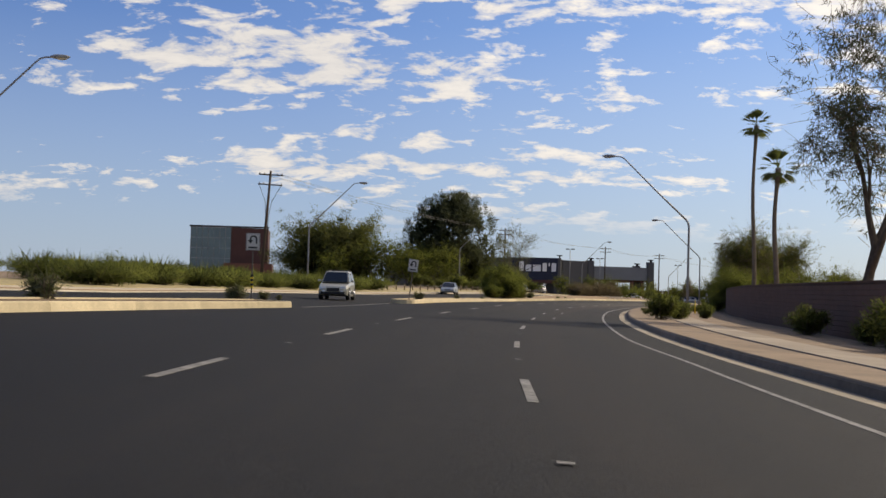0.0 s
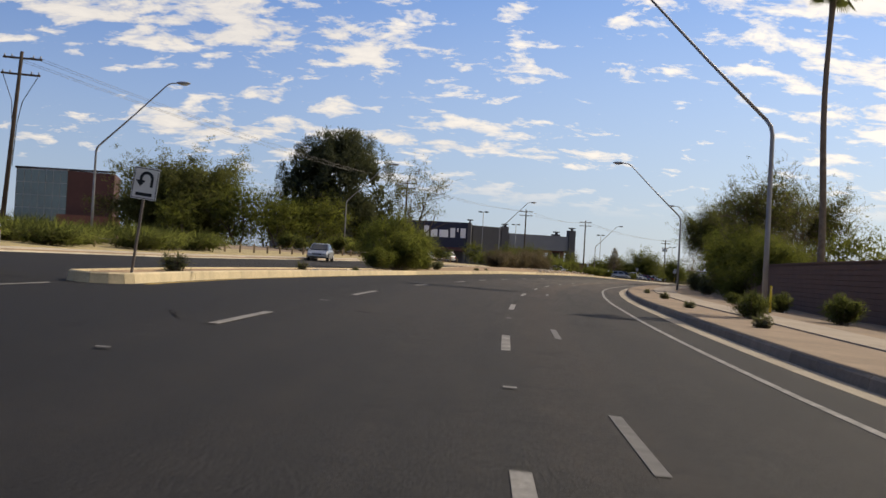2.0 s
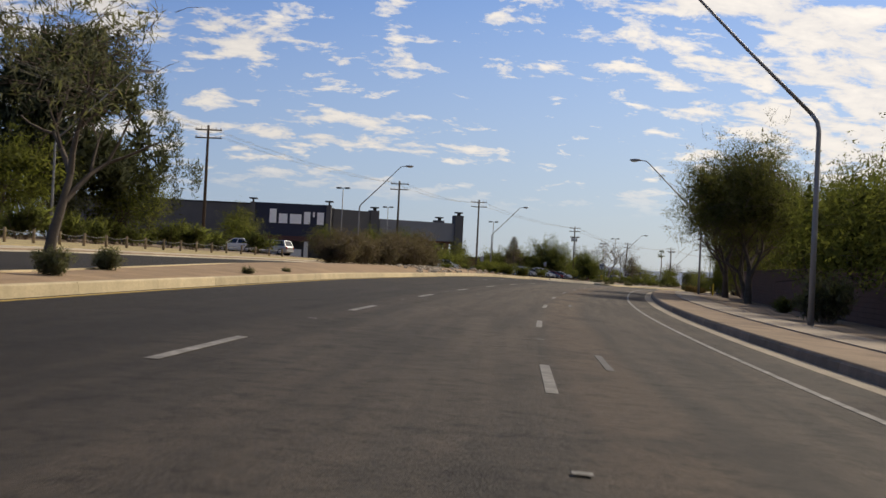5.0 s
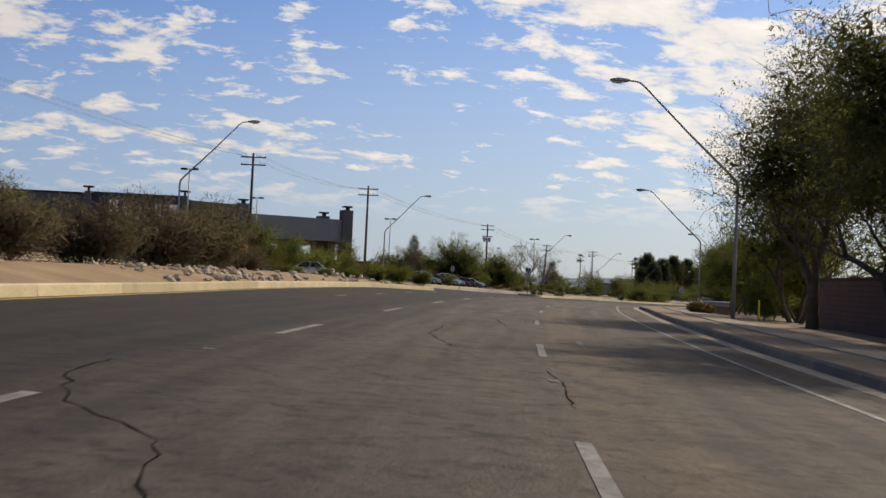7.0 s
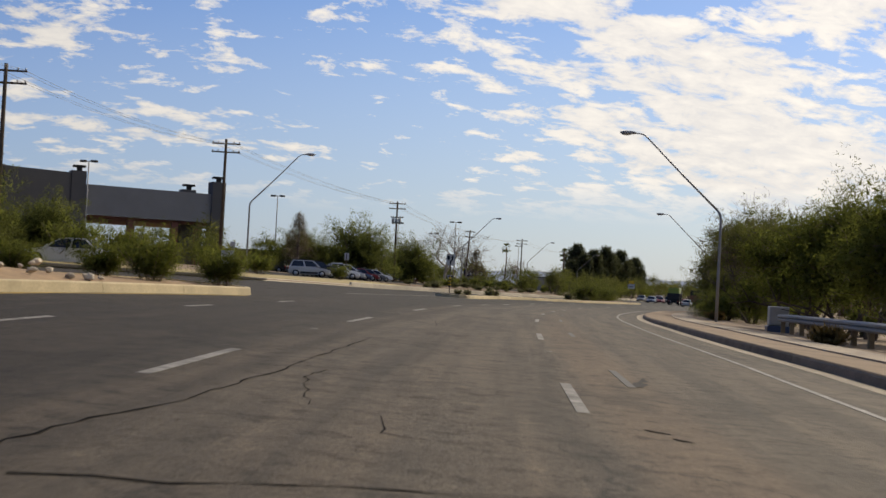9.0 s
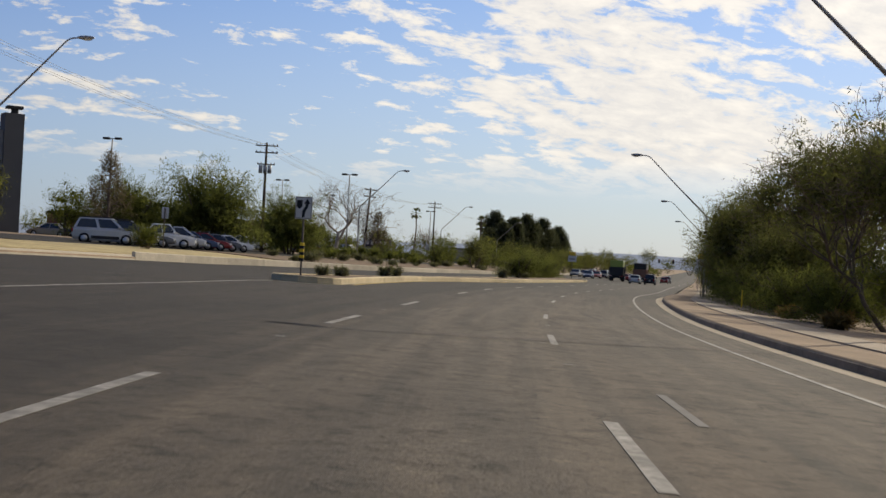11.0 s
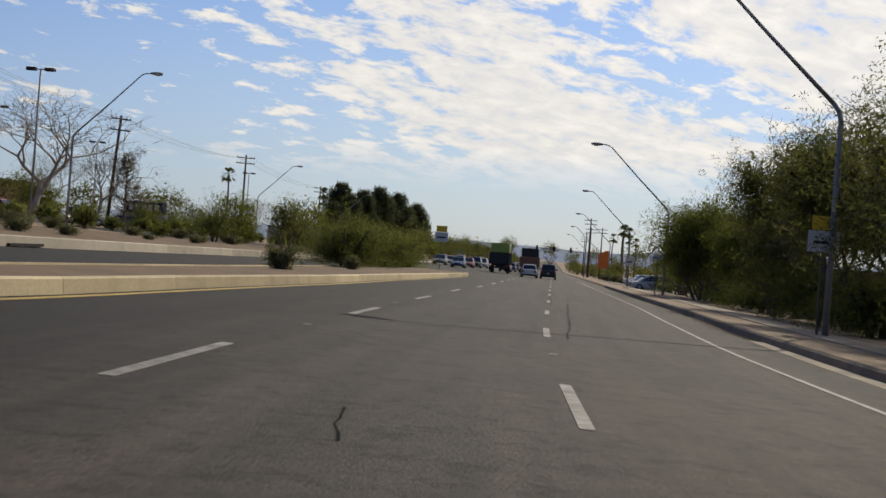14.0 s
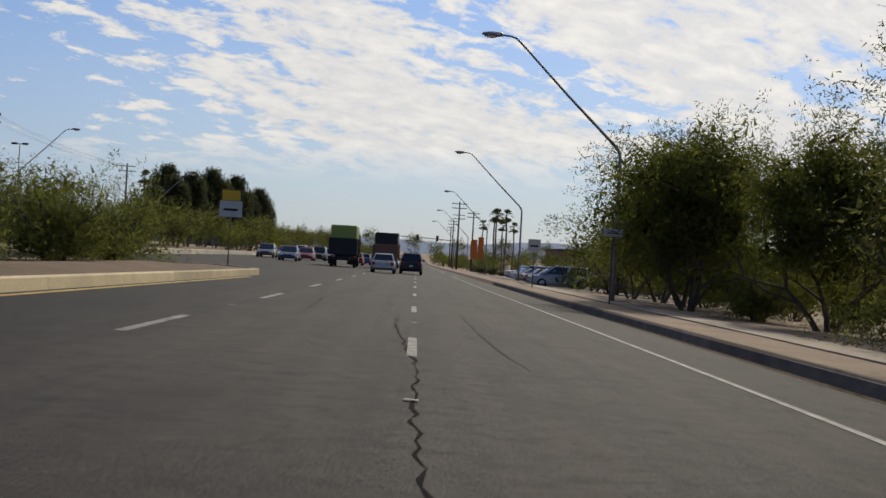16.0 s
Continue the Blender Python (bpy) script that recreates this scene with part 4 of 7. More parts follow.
def utility_pole(height, arms, label, lean=0.0, cans=False):
    ob = thing("utility_pole", label, "utility pole", "wooden utility poles")
    part("pole", tube_mesh("pole", [(0, 0, -0.2), (0, 0, height * 0.5), (0, 0, height)], [0.17, 0.145, 0.11], POLE_WOOD, 10), POLE_WOOD, ob)
    for z, w in arms:
        a = part("crossarm", boxed(-w, w, 0.10, 0.20, z - 0.06, z + 0.06, 0.008), POLE_WOOD, ob)
        for x in (-w * 0.92, -w * 0.55, w * 0.55, w * 0.92):
            part("insulator", tube_mesh("insulator", [(x, 0.15, z + 0.05), (x, 0.15, z + 0.12), (x, 0.15, z + 0.22)], [0.03, 0.06, 0.03], LAMP_GREY, 6), LAMP_GREY, a)
    if cans:
        for x in (-0.45, 0.0, 0.45):
            part("transformer", tube_mesh("transformer", [(x, -0.32, height * 0.72), (x, -0.32, height * 0.72 + 0.8)], [0.2, 0.2], LAMP_GREY, 10), LAMP_GREY, ob)
    return ob


def lot_lamp(height, label):
    ob = thing("lot_lamp", label, "lamp post", "parking lot lamp posts")
    part("pole", tube_mesh("pole", [(0, 0, 0), (0, 0, height)], [0.10, 0.075], GALV, 8), GALV, ob)
    part("bracket", boxed(-0.7, 0.7, -0.04, 0.04, height - 0.08, height), GALV, ob)
    for x in (-0.75, 0.75):
        part("lamp_head", boxed(x - 0.38, x + 0.38, -0.24, 0.24, height - 0.16, height + 0.10, 0.03), PLASTIC, ob)
    return ob


LAMP = street_lamp("tall grey steel street lamp with a slanted arm")
LAMP.matrix_world = stand(88.6, 8.3, 0, 0.13)
for s, l, k in ((150.2, 7.85, 0.94), (215.5, 8.45, 0.97), (281.8, 9.5, 1.05), (347.0, 7.95, 1.0), (404.9, 8.5, 1.0), (463, 9.3, 1.02), (520, 9.5, 1.0), (582, 9.5, 1.0), (645, 9.5, 1.0)):
    copy_thing(LAMP, stand(s, l, 0, 0.13)).scale = (k, k, k)
for s, l in ((57, -30), (124.3, -32.0), (187.2, -33.6), (248.4, -30.6), (311.3, -32.9), (395.0, -34.5), (484, -43), (552, -43)):
    copy_thing(LAMP, stand(s, l, 180 + (7 if s < 200 else 0), 0.15))

POLE = utility_pole(11.6, ((11.2, 1.25), (10.45, 1.25)), "weathered wooden utility pole with two crossarms")
POLE.matrix_world = stand(272, -33.8, 10, 0.1)
for s, l, turn, lean, k in ((309.3, -34.7, 14, 0, 1.05), (467.6, -40.9, 20, 0, 0.97), (223.7, -38.3, 10, 0, 1.03), (540, -45, 10, 0, 1.0), (610, 8.5, 0, 0, 1.25), (655, 10, 0, 0, 1.2), (700, 10, 0, 0, 1.2), (760, 11, 0, 0, 1.2), (586, 10.5, 0, 0, 1.0)):
    one = copy_thing(POLE, stand(s, l, turn, 0.1))
    one.scale = (k, k, k)
LEANING = utility_pole(11.6, ((11.2, 1.3), (10.2, 1.3)), "leaning dark wooden utility pole with hanging cables", cans=False)
for side in (-1, 1):
    loop = [Vector((side * 1.15, 0.15, 10.1)), Vector((side * 0.75, 0.12, 9.3)), Vector((side * 0.35, 0.1, 8.5)), Vector((side * 0.17, 0.08, 7.2)), Vector((side * 0.16, 0.08, 4.5))]
    part("hanging_cable", tube_mesh("hanging_cable", loop, [0.025] * 5, BLACK, 5), BLACK, LEANING)
LEANING.matrix_world = stand(116.1, -33.9, 0, 0.1, lean=3.4)
LEAN2 = utility_pole(10.2, ((9.9, 0.9), (8.9, 0.9)), "leaning wooden utility pole with two crossarms")
LEAN2.matrix_world = stand(417, -39.9, 0, 0.1, lean=3.5)
EQUIPPED = utility_pole(11.2, ((10.9, 1.15), (10.2, 1.15), (9.0, 0.9)), "wooden utility pole with three crossarms and transformers", cans=True)
EQUIPPED.matrix_world = stand(365, -36, 12, 0.1)

LOT_LAMP = lot_lamp(12.2, "double-headed parking lot lamp on a grey pole")
LOT_LAMP.matrix_world = stand(297.7, -53.9, 0, 0.1)
for s, l, k in ((380, -60.8, 1.0), (386.6, -33.5, 0.82), (330, -62, 0.95), (432, -58, 0.95), (470, -62, 0.95), (505, -50, 0.9)):
    one = copy_thing(LOT_LAMP, stand(s, l, 0, 0.1))
    one.scale = (k, k, k)


def cable(points, sag, radius=0.018):
    v = []
    pts = []
    for a, b in zip(points[:-1], points[1:]):
        for k in range(10):
            t = k / 10
            pts.append(a.lerp(b, t) - Vector((0, 0, sag * 4 * t * (1 - t))))
    pts.append(points[-1])
    return tube_mesh("cable", pts, [radius] * len(pts), CABLE_GREY, 4)


for off in (-1.1, -0.6, 0.6, 1.1):
    line = [at(s, l + off, h) for s, l, h in ((116.1, -33.3, 11.4), (223.7, -38.3, 11.6), (272, -33.8, 11.4), (309.3, -34.7, 11.8), (365, -36, 11.0), (417, -39.6, 10.0), (467.6, -40.9, 10.9), (540, -45, 11.3))]
    tagged(new("overhead_cable", cable(line, 0.7, 0.011)), "thin pale grey overhead cable between the poles", "cable", "overhead cables")


# ---- block wall ----
def build_wall():
    s0, s1 = 22.0, 213.0
    wall = strip("wall_east", steps(s0, s1, 3), 11.76, 11.94, 2.25, 2.5, MORTAR, label="brown concrete block wall along the sidewalk", category="wall")
    cap = strip("wall_cap", steps(s0, s1, 3), 11.70, 12.0, 2.32, 0.07, WALL_BLOCK, kind="", parent=wall)
    # blocks on the road side: the nearest stretch one by one, the rest as one sheet of blocks
    proto = boxed(-0.035, 0.0, -0.192, 0.192, -0.092, 0.092, 0.008)
    me = bpy.data.meshes.new("block")
    proto.to_mesh(me)
    proto.free()
    me.materials.append(WALL_BLOCK)
    count, verts, faces = 0, [], []
    for row in range(12):
        s = s0 + (0.2 if row % 2 else 0.0)
        while s < s1 - 0.4:
            z = -0.05 + row * 0.195
            m = stand(s + 0.2, 11.76, 0, z)
            if 66 <= s < 75.5 and count < 300:
                ob = new("block", me)
                ob.matrix_world = m
                ob.parent = wall
                ob.matrix_parent_inverse = wall.matrix_world.inverted()
                count += 1
            else:
                o = len(verts)
                verts += [m @ Vector((x, y, q)) for x, y, q in ((-0.03, -0.19, -0.09), (-0.03, 0.19, -0.09), (-0.03, 0.19, 0.09), (-0.03, -0.19, 0.09), (0, -0.195, -0.095), (0, 0.195, -0.095), (0, 0.195, 0.095), (0, -0.195, 0.095))]
                faces += [(o, o + 3, o + 2, o + 1), (o, o + 1, o + 5, o + 4), (o + 1, o + 2, o + 6, o + 5), (o + 2, o + 3, o + 7, o + 6), (o + 3, o, o + 4, o + 7)]
            s += 0.4
    rest = part("block_courses", mesh_of("block_courses", verts, faces, WALL_BLOCK), WALL_BLOCK, wall)
    tagged(rest, kind="stuff")


# ---- buildings ----
def wall_box(name, ob, a, b, depth, z0, z1, mat, label=""):
    """A box whose front runs from a to b (x, y) and which reaches back to the left of that way."""
    a, b = Vector((*a, 0)), Vector((*b, 0))
    way = (b - a).normalized()
    back = Vector((-way.y, way.x, 0)) * depth
    v = [Vector((p.x, p.y, z)) for z in (z0, z1) for p in (a, b, b + back, a + back)]
    return part(name, mesh_of(name, v, [(3, 2, 1, 0), (4, 5, 6, 7), (0, 1, 5, 4), (1, 2, 6, 5), (2, 3, 7, 6), (3, 0, 4, 7)], mat), mat, ob, label)


def build_store():
    ob = thing("store_building", "dark grey big-box store with a navy sign wall", "store")
    base = 1.6
    a, b = Vector((7.6, 359.6, 0)), Vector((22.6, 357.0, 0))
    way = (b - a).normalized()
    out = Vector((way.y, -way.x, 0))
    hall_a, hall_b = a - way * 38 - out * 2.2, Vector((32.3, 364.6, 0))
    wall_box("hall", ob, hall_a[:2], (b + way * 0.4 - out * 2.2)[:2], 60, base, 13.7, STORE_WALL)
    wall_box("side_hall", ob, (b + way * 0.5 - out * 2.4)[:2], hall_b[:2], 60, base, 13.6, STORE_WALL)
    wall_box("roof_trim", ob, (hall_a + out * 0.1)[:2], (a + out * 0.1 - out * 2.2)[:2], 0.5, 13.7, 14.0, PLASTIC)
    panel = wall_box("sign_wall", ob, a[:2], b[:2], 2.0, 7.6, 14.1, STORE_NAVY, "navy sign wall with plain white lettering shapes")
    # plain white blocks in place of the lettering
    x, top, low = 3.2, 12.9, 10.1
    for w, lift in ((1.35, 0.0), (1.7, 0.7), (2.3, 0.7), (1.25, 0.7), (0.35, 2.2), (1.35, 0.7)):
        p0 = a + way * x + out * 0.02
        z1 = top if w != 1.7 and w != 2.3 else top - 0.55
        wall_box("sign_shape", panel, (p0 + out * 0.14)[:2], (p0 + way * w + out * 0.14)[:2], 0.14, low + max(0.0, lift - 0.7), z1 - (0.0 if w == 1.35 and lift == 0 else 0.35), LETTER_WHITE)
        x += w + 0.52
    for px in (-0.7, 14.6):
        p0 = a + way * px
        wall_box("sign_pillar", ob, (p0 + out * 0.6)[:2], (p0 + way * 0.9 + out * 0.6)[:2], 1.4, base, 14.1, STORE_WALL)
        wall_box("pillar_stem", ob, (p0 + way * 0.3 + out * 0.2)[:2], (p0 + way * 0.6 + out * 0.2)[:2], 0.6, 14.1, 14.7, PLASTIC)
        wall_box("pillar_cap", ob, (p0 - way * 0.3 + out * 0.7)[:2], (p0 + way * 1.2 + out * 0.7)[:2], 1.6, 14.7, 14.95, PLASTIC)
    wall_box("entrance_band", ob, (a + out * 0.5)[:2], (b + out * 0.5)[:2], 0.5, 6.6, 7.6, STORE_RED)
    for k in range(5):
        p0 = a + way * (0.8 + k * 3.2) + out * 0.4
        wall_box("entrance_post", ob, p0[:2], (p0 + way * 0.8)[:2], 0.6, base, 6.6, SIGN_WHITE if k in (1, 3) else STORE_WALL)
    p0 = a + way * 5.5 + out * 0.8
    wall_box("entrance_doors", ob, p0[:2], (p0 + way * 4.5)[:2], 0.2, base, 5.0, SIGN_WHITE, "white framed entrance doors")
    # portal that stands out towards the road
    b0, c0, d0 = (33.4, 365.0), (51.4, 368.8), (47.5, 396.0)
    wall_box("portal_front", ob, b0, c0, 1.2, 8.4, 12.3, STORE_LIGHT, "grey portal fascia")
    wall_box("portal_side", ob, c0, d0, 1.2, 8.4, 12.3, STORE_LIGHT, "grey portal fascia")
    wall_box("portal_soffit", ob, (33.8, 366.5), (50.6, 370.1), 24, 8.0, 8.4, STORE_BROWN)
    for p, top in ((hall_b[:2], 13.9), ((47.0, 372.0), 12.9), ((c0[0] - 0.7, c0[1]), 14.0)):
        wall_box("portal_tower", ob, (p[0] - 0.9, p[1] - 0.8), (p[0] + 0.9, p[1] - 0.4), 2.0, base, top, STORE_WALL)
        wall_box("tower_stem", ob, (p[0] - 0.3, p[1] - 0.1), (p[0] + 0.3, p[1]), 0.6, top, top + 0.5, PLASTIC)
        wall_box("tower_cap", ob, (p[0] - 0.75, p[1] - 0.5), (p[0] + 0.75, p[1] - 0.3), 1.4, top + 0.5, top + 0.75, PLASTIC)
    for k in (0.30, 0.62, 0.80):
        p = (b0[0] + (c0[0] - b0[0]) * k, b0[1] + (c0[1] - b0[1]) * k + 0.4)
        wall_box("portal_post", ob, p, (p[0] + 0.9, p[1] + 0.2), 0.9, base, 8.1, STORE_BROWN)
    return ob


def build_office():
    ob = thing("office_building", "flat-roofed office with glass curtain wall and dark red end", "building")
    a, m, b = Vector((-62.0, 255.5, 0)), Vector((-53.2, 255.0, 0)), Vector((-45.6, 256.1, 0))
    wall_box("glass_hall", ob, a[:2], m[:2], 14, 2.0, 15.2, STORE_WALL)
    wall_box("red_wing", ob, m[:2], b[:2], 14, 2.0, 14.9, STORE_RED, "dark red rendered wing")
    wall_box("brown_annex", ob, (-54.0, 252.0), (-44.0, 253.2), 4, 2.5, 7.4, STORE_BROWN)
    wall_box("parapet", ob, (a + Vector((-0.2, -0.25, 0)))[:2], (b + Vector((0.2, -0.25, 0)))[:2], 0.2, 14.95, 15.3, PLASTIC)
    way = (m - a).normalized()
    curtain = wall_box("curtain_wall", ob, (a + Vector((0.15, -0.08, 0)))[:2], (m + Vector((-0.1, -0.08, 0)))[:2], 0.06, 4.0, 14.9, PALE_FRAME, "pale glass curtain wall")
    for i in range(7):
        for j in range(5):
            p0 = a + way * (0.2 + i * 1.24) + Vector((0, -0.14, 0))
            wall_box("pane", curtain, p0[:2], (p0 + way * 1.14)[:2], 0.04, 4.1 + j * 2.16, 6.16 + j * 2.16, GLASS_PANE)
    p0 = a + way * 5.5 + Vector((0, -0.3, 0))
    wall_box("doorway", ob, p0[:2], (p0 + way * 2.0)[:2], 0.1, 2.5, 5.5, PLASTIC)


build_store()
build_office()


def far_building(s, l, w, d, h, mat, label, turn=0.0):
    ob = thing("commercial_building", label, "building", m=stand(s, l, turn, 0.0))
    part("wall", boxed(-w / 2, w / 2, -d / 2, d / 2, -1, h), mat, ob)
    part("roof_edge", boxed(-w / 2 - 0.2, w / 2 + 0.2, -d / 2 - 0.2, d / 2 + 0.2, h, h + 0.4), PLASTIC, ob)
    for k in range(int(w / 4)):
        x = -w / 2 + 2 + k * 4
        part("window", boxed(x - 1.1, x + 1.1, -d / 2 - 0.06, -d / 2 + 0.02, 0.9, min(h - 0.8, 2.8)), GLASS_PANE, ob)
    return ob


far_building(520, 46, 30, 20, 5.5, STORE_BROWN, "low brown shop building behind the roadside lot")
far_building(470, -95, 40, 20, 5.5, STORE_BROWN, "low brown shop building behind parked cars")
far_building(560, 60, 34, 22, 6.0, STORE_RED, "low red-brown shop building behind the parking lot")
far_building(640, 42, 20, 30, 6.5, STORE_BROWN, "low orange-brown shop building near palms")
far_building(700, -70, 40, 24, 6.0, STORE_LIGHT, "low grey shop building behind trees")
far_building(150, -170, 40, 20, 5.0, STORE_BROWN, "low brown building behind the far trees")


# ---- trees and shrubs, by stretch of the road ----
BRUSH = Species(shrub, 1800, 0.13, True, height=1.2, width=2.6, seed=47, leaf=LEAF_GREY, label="low grey-green brush on bare soil", slim=0.3)
TALL_GRASS = Species(shrub, 4200, 0.34, True, height=1.35, width=6.0, seed=49, leaf=LEAF_VERDE, label="tall yellow-green grass on the far verge", name="grass_clump", slim=0.10)
BIG_BRUSH = Species(shrub, 7000, 0.2, height=3.3, width=5.2, seed=33, leaf=LEAF_VERDE, label="shaggy green brush under the far trees", slim=0.3)
BIG = Species(shrub, 11000, 0.14, height=3.3, width=5.2, seed=29, leaf=LEAF_BRIGHT, label="big bushy green shrub on the median", slim=0.25)
MESQ = Species(broad_tree, 24000, 0.122, height=8.0, width=9.0, seed=11, leaf=LEAF_MESQUITE, label="spreading green mesquite tree", clumps=170, low=0.08, stems=3, trunk=0.20, twigs=300)
UMBEL = Species(broad_tree, 54000, 0.115, height=10.4, width=11.5, seed=11, leaf=LEAF_MESQUITE, label="tall mesquite with a spreading crown beside the pavement", clumps=190, low=0.18, stems=1, trunk=0.26, twigs=700, depth=3, skew=-0.08)
AIRY = Species(broad_tree, 25000, 0.12, True, height=8.5, width=8.0, seed=23, leaf=LEAF_MESQUITE, label="open mesquite tree with thin foliage and bare twigs", clumps=130, low=0.30, stems=2, trunk=0.18, twigs=800, depth=3, heart=0.06)
FULL = Species(broad_tree, 22000, 0.112, height=6.5, width=8.0, seed=31, leaf=LEAF_BRIGHT, label="dense green desert tree", clumps=170, low=-0.12, stems=3, trunk=0.14, twigs=200)
VERDE = Species(plume_tree, 24000, 0.115, height=7.0, width=7.8, seed=37, leaf=LEAF_VERDE, label="feathery yellow-green palo verde tree")
PALO = Species(plume_tree, 46000, 0.19, True, height=8.2, width=11.0, seed=39, leaf=LEAF_VERDE, label="lush vase-shaped palo verde tree beside the lot")
DOME = Species(broad_tree, 40000, 0.125, height=7.4, width=9.6, seed=67, leaf=LEAF_BRIGHT, label="rounded green mesquite with a dense low crown", clumps=230, low=0.03, stems=3, trunk=0.16, twigs=260)
SPRAWL = Species(plume_tree, 21000, 0.115, height=4.6, width=6.4, seed=57, leaf=LEAF_VERDE, label="sprawling yellow-green palo verde tree on bare soil", low=0.06, spread=1.1)
DENSE = Species(broad_tree, 90000, 0.27, True, height=12.0, width=20.0, seed=41, leaf=LEAF_MESQUITE, label="huge dome-shaped green mesquite tree", clumps=330, low=-0.3, stems=3, trunk=0.3, twigs=200)
WILLOW = Species(broad_tree, 6000, 0.20, height=9.6, width=7.0, seed=53, leaf=LEAF_GREY, label="half-bare feathery tree leaning over the median", clumps=70, low=0.30, trunk=0.20, twigs=1300, depth=3, skew=0.10, droop=0.8, slim=0.25, heart=0.0)
EUC = Species(broad_tree, 10000, 0.24, True, height=17.0, width=7.0, seed=71, leaf=LEAF_EUCALYPT, label="tall eucalyptus with airy hanging foliage beside the wall", clumps=80, low=0.16, trunk=0.32, twigs=500, depth=3, slim=0.25, droop=1.0, heart=0.0)
PINE = Species(conifer, 52000, 0.40, True, height=16.5, width=19.0, seed=81, label="large dark round-topped pine")
GROVE = Species(conifer, 13000, 0.46, True, height=16.5, width=10.0, seed=83, tuft=3.4, label="dark pine in a distant grove")
SPIRE = Species(dry_spire, 3200, 0.22, True, height=7.6, width=5.0, seed=85, label="half-dead brown cone-shaped tree with bare twigs")
BARE = broad_tree(10.5, 12.0, 61, LEAF_GREY, 0, "leafless pale-barked tree behind the far kerb", bark=PALE_BARK, trunk=0.24, bare=True, depth=4, twigs=500)
plant(BARE, 397.5, -38.4, 0, 1.04, "", True, flat=1.4)

for s, l, turn, k, proto in (
    (60, 14.8, 0, 1.12, EUC), (134, 13.4, 0, 1.14, AIRY), (140, 17.5, 70, 1.10, AIRY), (148, 15.5, 130, 0.95, MESQ), (115, 12.5, 60, 0.56, DOME), (121, 12.4, 10, 0.64, DOME),
    (128, 12.5, 60, 0.72, DOME), (140, 12.6, 200, 0.8, DOME), (147, 12.5, 30, 0.82, DOME), (154, 12.6, 100, 0.86, DOME), (161, 12.8, 40, 0.92, DOME), (168, 13.0, 10, 0.98, DOME),
    (131, 10.9, 10, 0.35, FULL), (126, 10.9, 100, 0.3, FULL), (121, 10.9, 200, 0.28, FULL), (120, 17, 200, 0.9, FULL), (108, 18, 100, 0.8, FULL), (100, 20, 30, 0.8, FULL),
    (176, 14.4, 210, 1.1, DOME), (184, 14.8, 90, 1.1, DOME),
):
    plant(proto, s, l, turn, k)
for s, l, turn, k, proto in (
    (188.6, 10.5, 20, 1.02, UMBEL), (206, 10.2, 200, 1.08, UMBEL), (223, 12.4, 300, 1.15, MESQ), (197, 11.2, 100, 0.9, UMBEL), (198, 15.5, 300, 0.95, AIRY), (208, 14.6, 250, 0.8, MESQ), (218.6, 10.2, 20, 0.36, FULL), (228, 13.4, 110, 0.74, DOME), (237, 13.0, 200, 0.8, DOME), (246, 12.4, 80, 0.84, DOME), (255, 12.2, 160, 0.9, DOME),
    (262, 15.0, 10, 0.92, MESQ), (267, 12.4, 200, 0.92, DOME), (266, 19.0, 300, 1.05, AIRY), (283, 15.4, 60, 0.95, MESQ), (276, 17.5, 0, 1.1, MESQ), (294, 12.6, 110, 1.0, AIRY),
    (303, 12.5, 20, 1.15, AIRY), (312, 13.4, 300, 0.85, MESQ),
):
    plant(proto, s, l, turn, k)
for s, l, turn, k, proto in (
    (321, 12.8, 70, 1.15, AIRY), (329, 10.5, 10, 1.05, MESQ), (338, 11.2, 130, 1.12, MESQ), (347, 11.2, 220, 1.14, MESQ), (356, 11.0, 50, 1.16, MESQ), (365, 12.2, 140, 0.84, UMBEL),
    (373, 12.2, 15, 0.96, UMBEL), (381, 12.6, 170, 0.85, MESQ), (366, 17, 0, 1.1, MESQ),
    (346, 17, 0, 1.1, MESQ), (326, 17, 0, 1.1, MESQ), (291, 12.4, 10, 0.62, FULL), (297, 10.9, 200, 0.72, SPRAWL), (305, 10.6, 80, 0.84, SPRAWL), (313, 10.7, 300, 0.66, MESQ),
    (320, 10.5, 90, 0.94, SPRAWL), (328, 10.9, 20, 0.72, MESQ),
):
    plant(proto, s, l, turn, k)
for s, l, turn, k, proto in (
    (335, 10.7, 160, 1.02, SPRAWL), (341, 9.9, 240, 0.72, MESQ), (352, 10.7, 70, 0.86, SPRAWL), (361, 10.9, 130, 0.91, SPRAWL), (370, 10.7, 210, 0.64, MESQ), (378, 11.6, 20, 0.9, SPRAWL),
    (389, 12.4, 140, 0.95, DOME), (399, 10.5, 260, 1.10, DOME), (406.5, 12.0, 320, 1.12, DOME), (415, 12.6, 40, 1.0, DOME), (423, 12.6, 140, 0.85, DOME), (430, 12.6, 10, 0.98, SPRAWL),
    (393.5, 11.6, 80, 0.62, SPRAWL), (402.6, 13.4, 30, 0.62, FULL), (394.0, 14.2, 90, 0.6, FULL), (410.6, 13.8, 200, 0.6, FULL), (437, 12.4, 190, 0.7, MESQ), (445, 12.2, 100, 0.9, SPRAWL), (452, 13.5, 200, 0.6, MESQ), (193, -59, 0, 1.2, DENSE), (201, -40, 0, 1.0, PINE), (147.7, -14.5, 70, 1.0, WILLOW),
    (186, -47, 40, 1.5, FULL), (194, -43, 120, 1.4, FULL),
):
    plant(proto, s, l, turn, k)
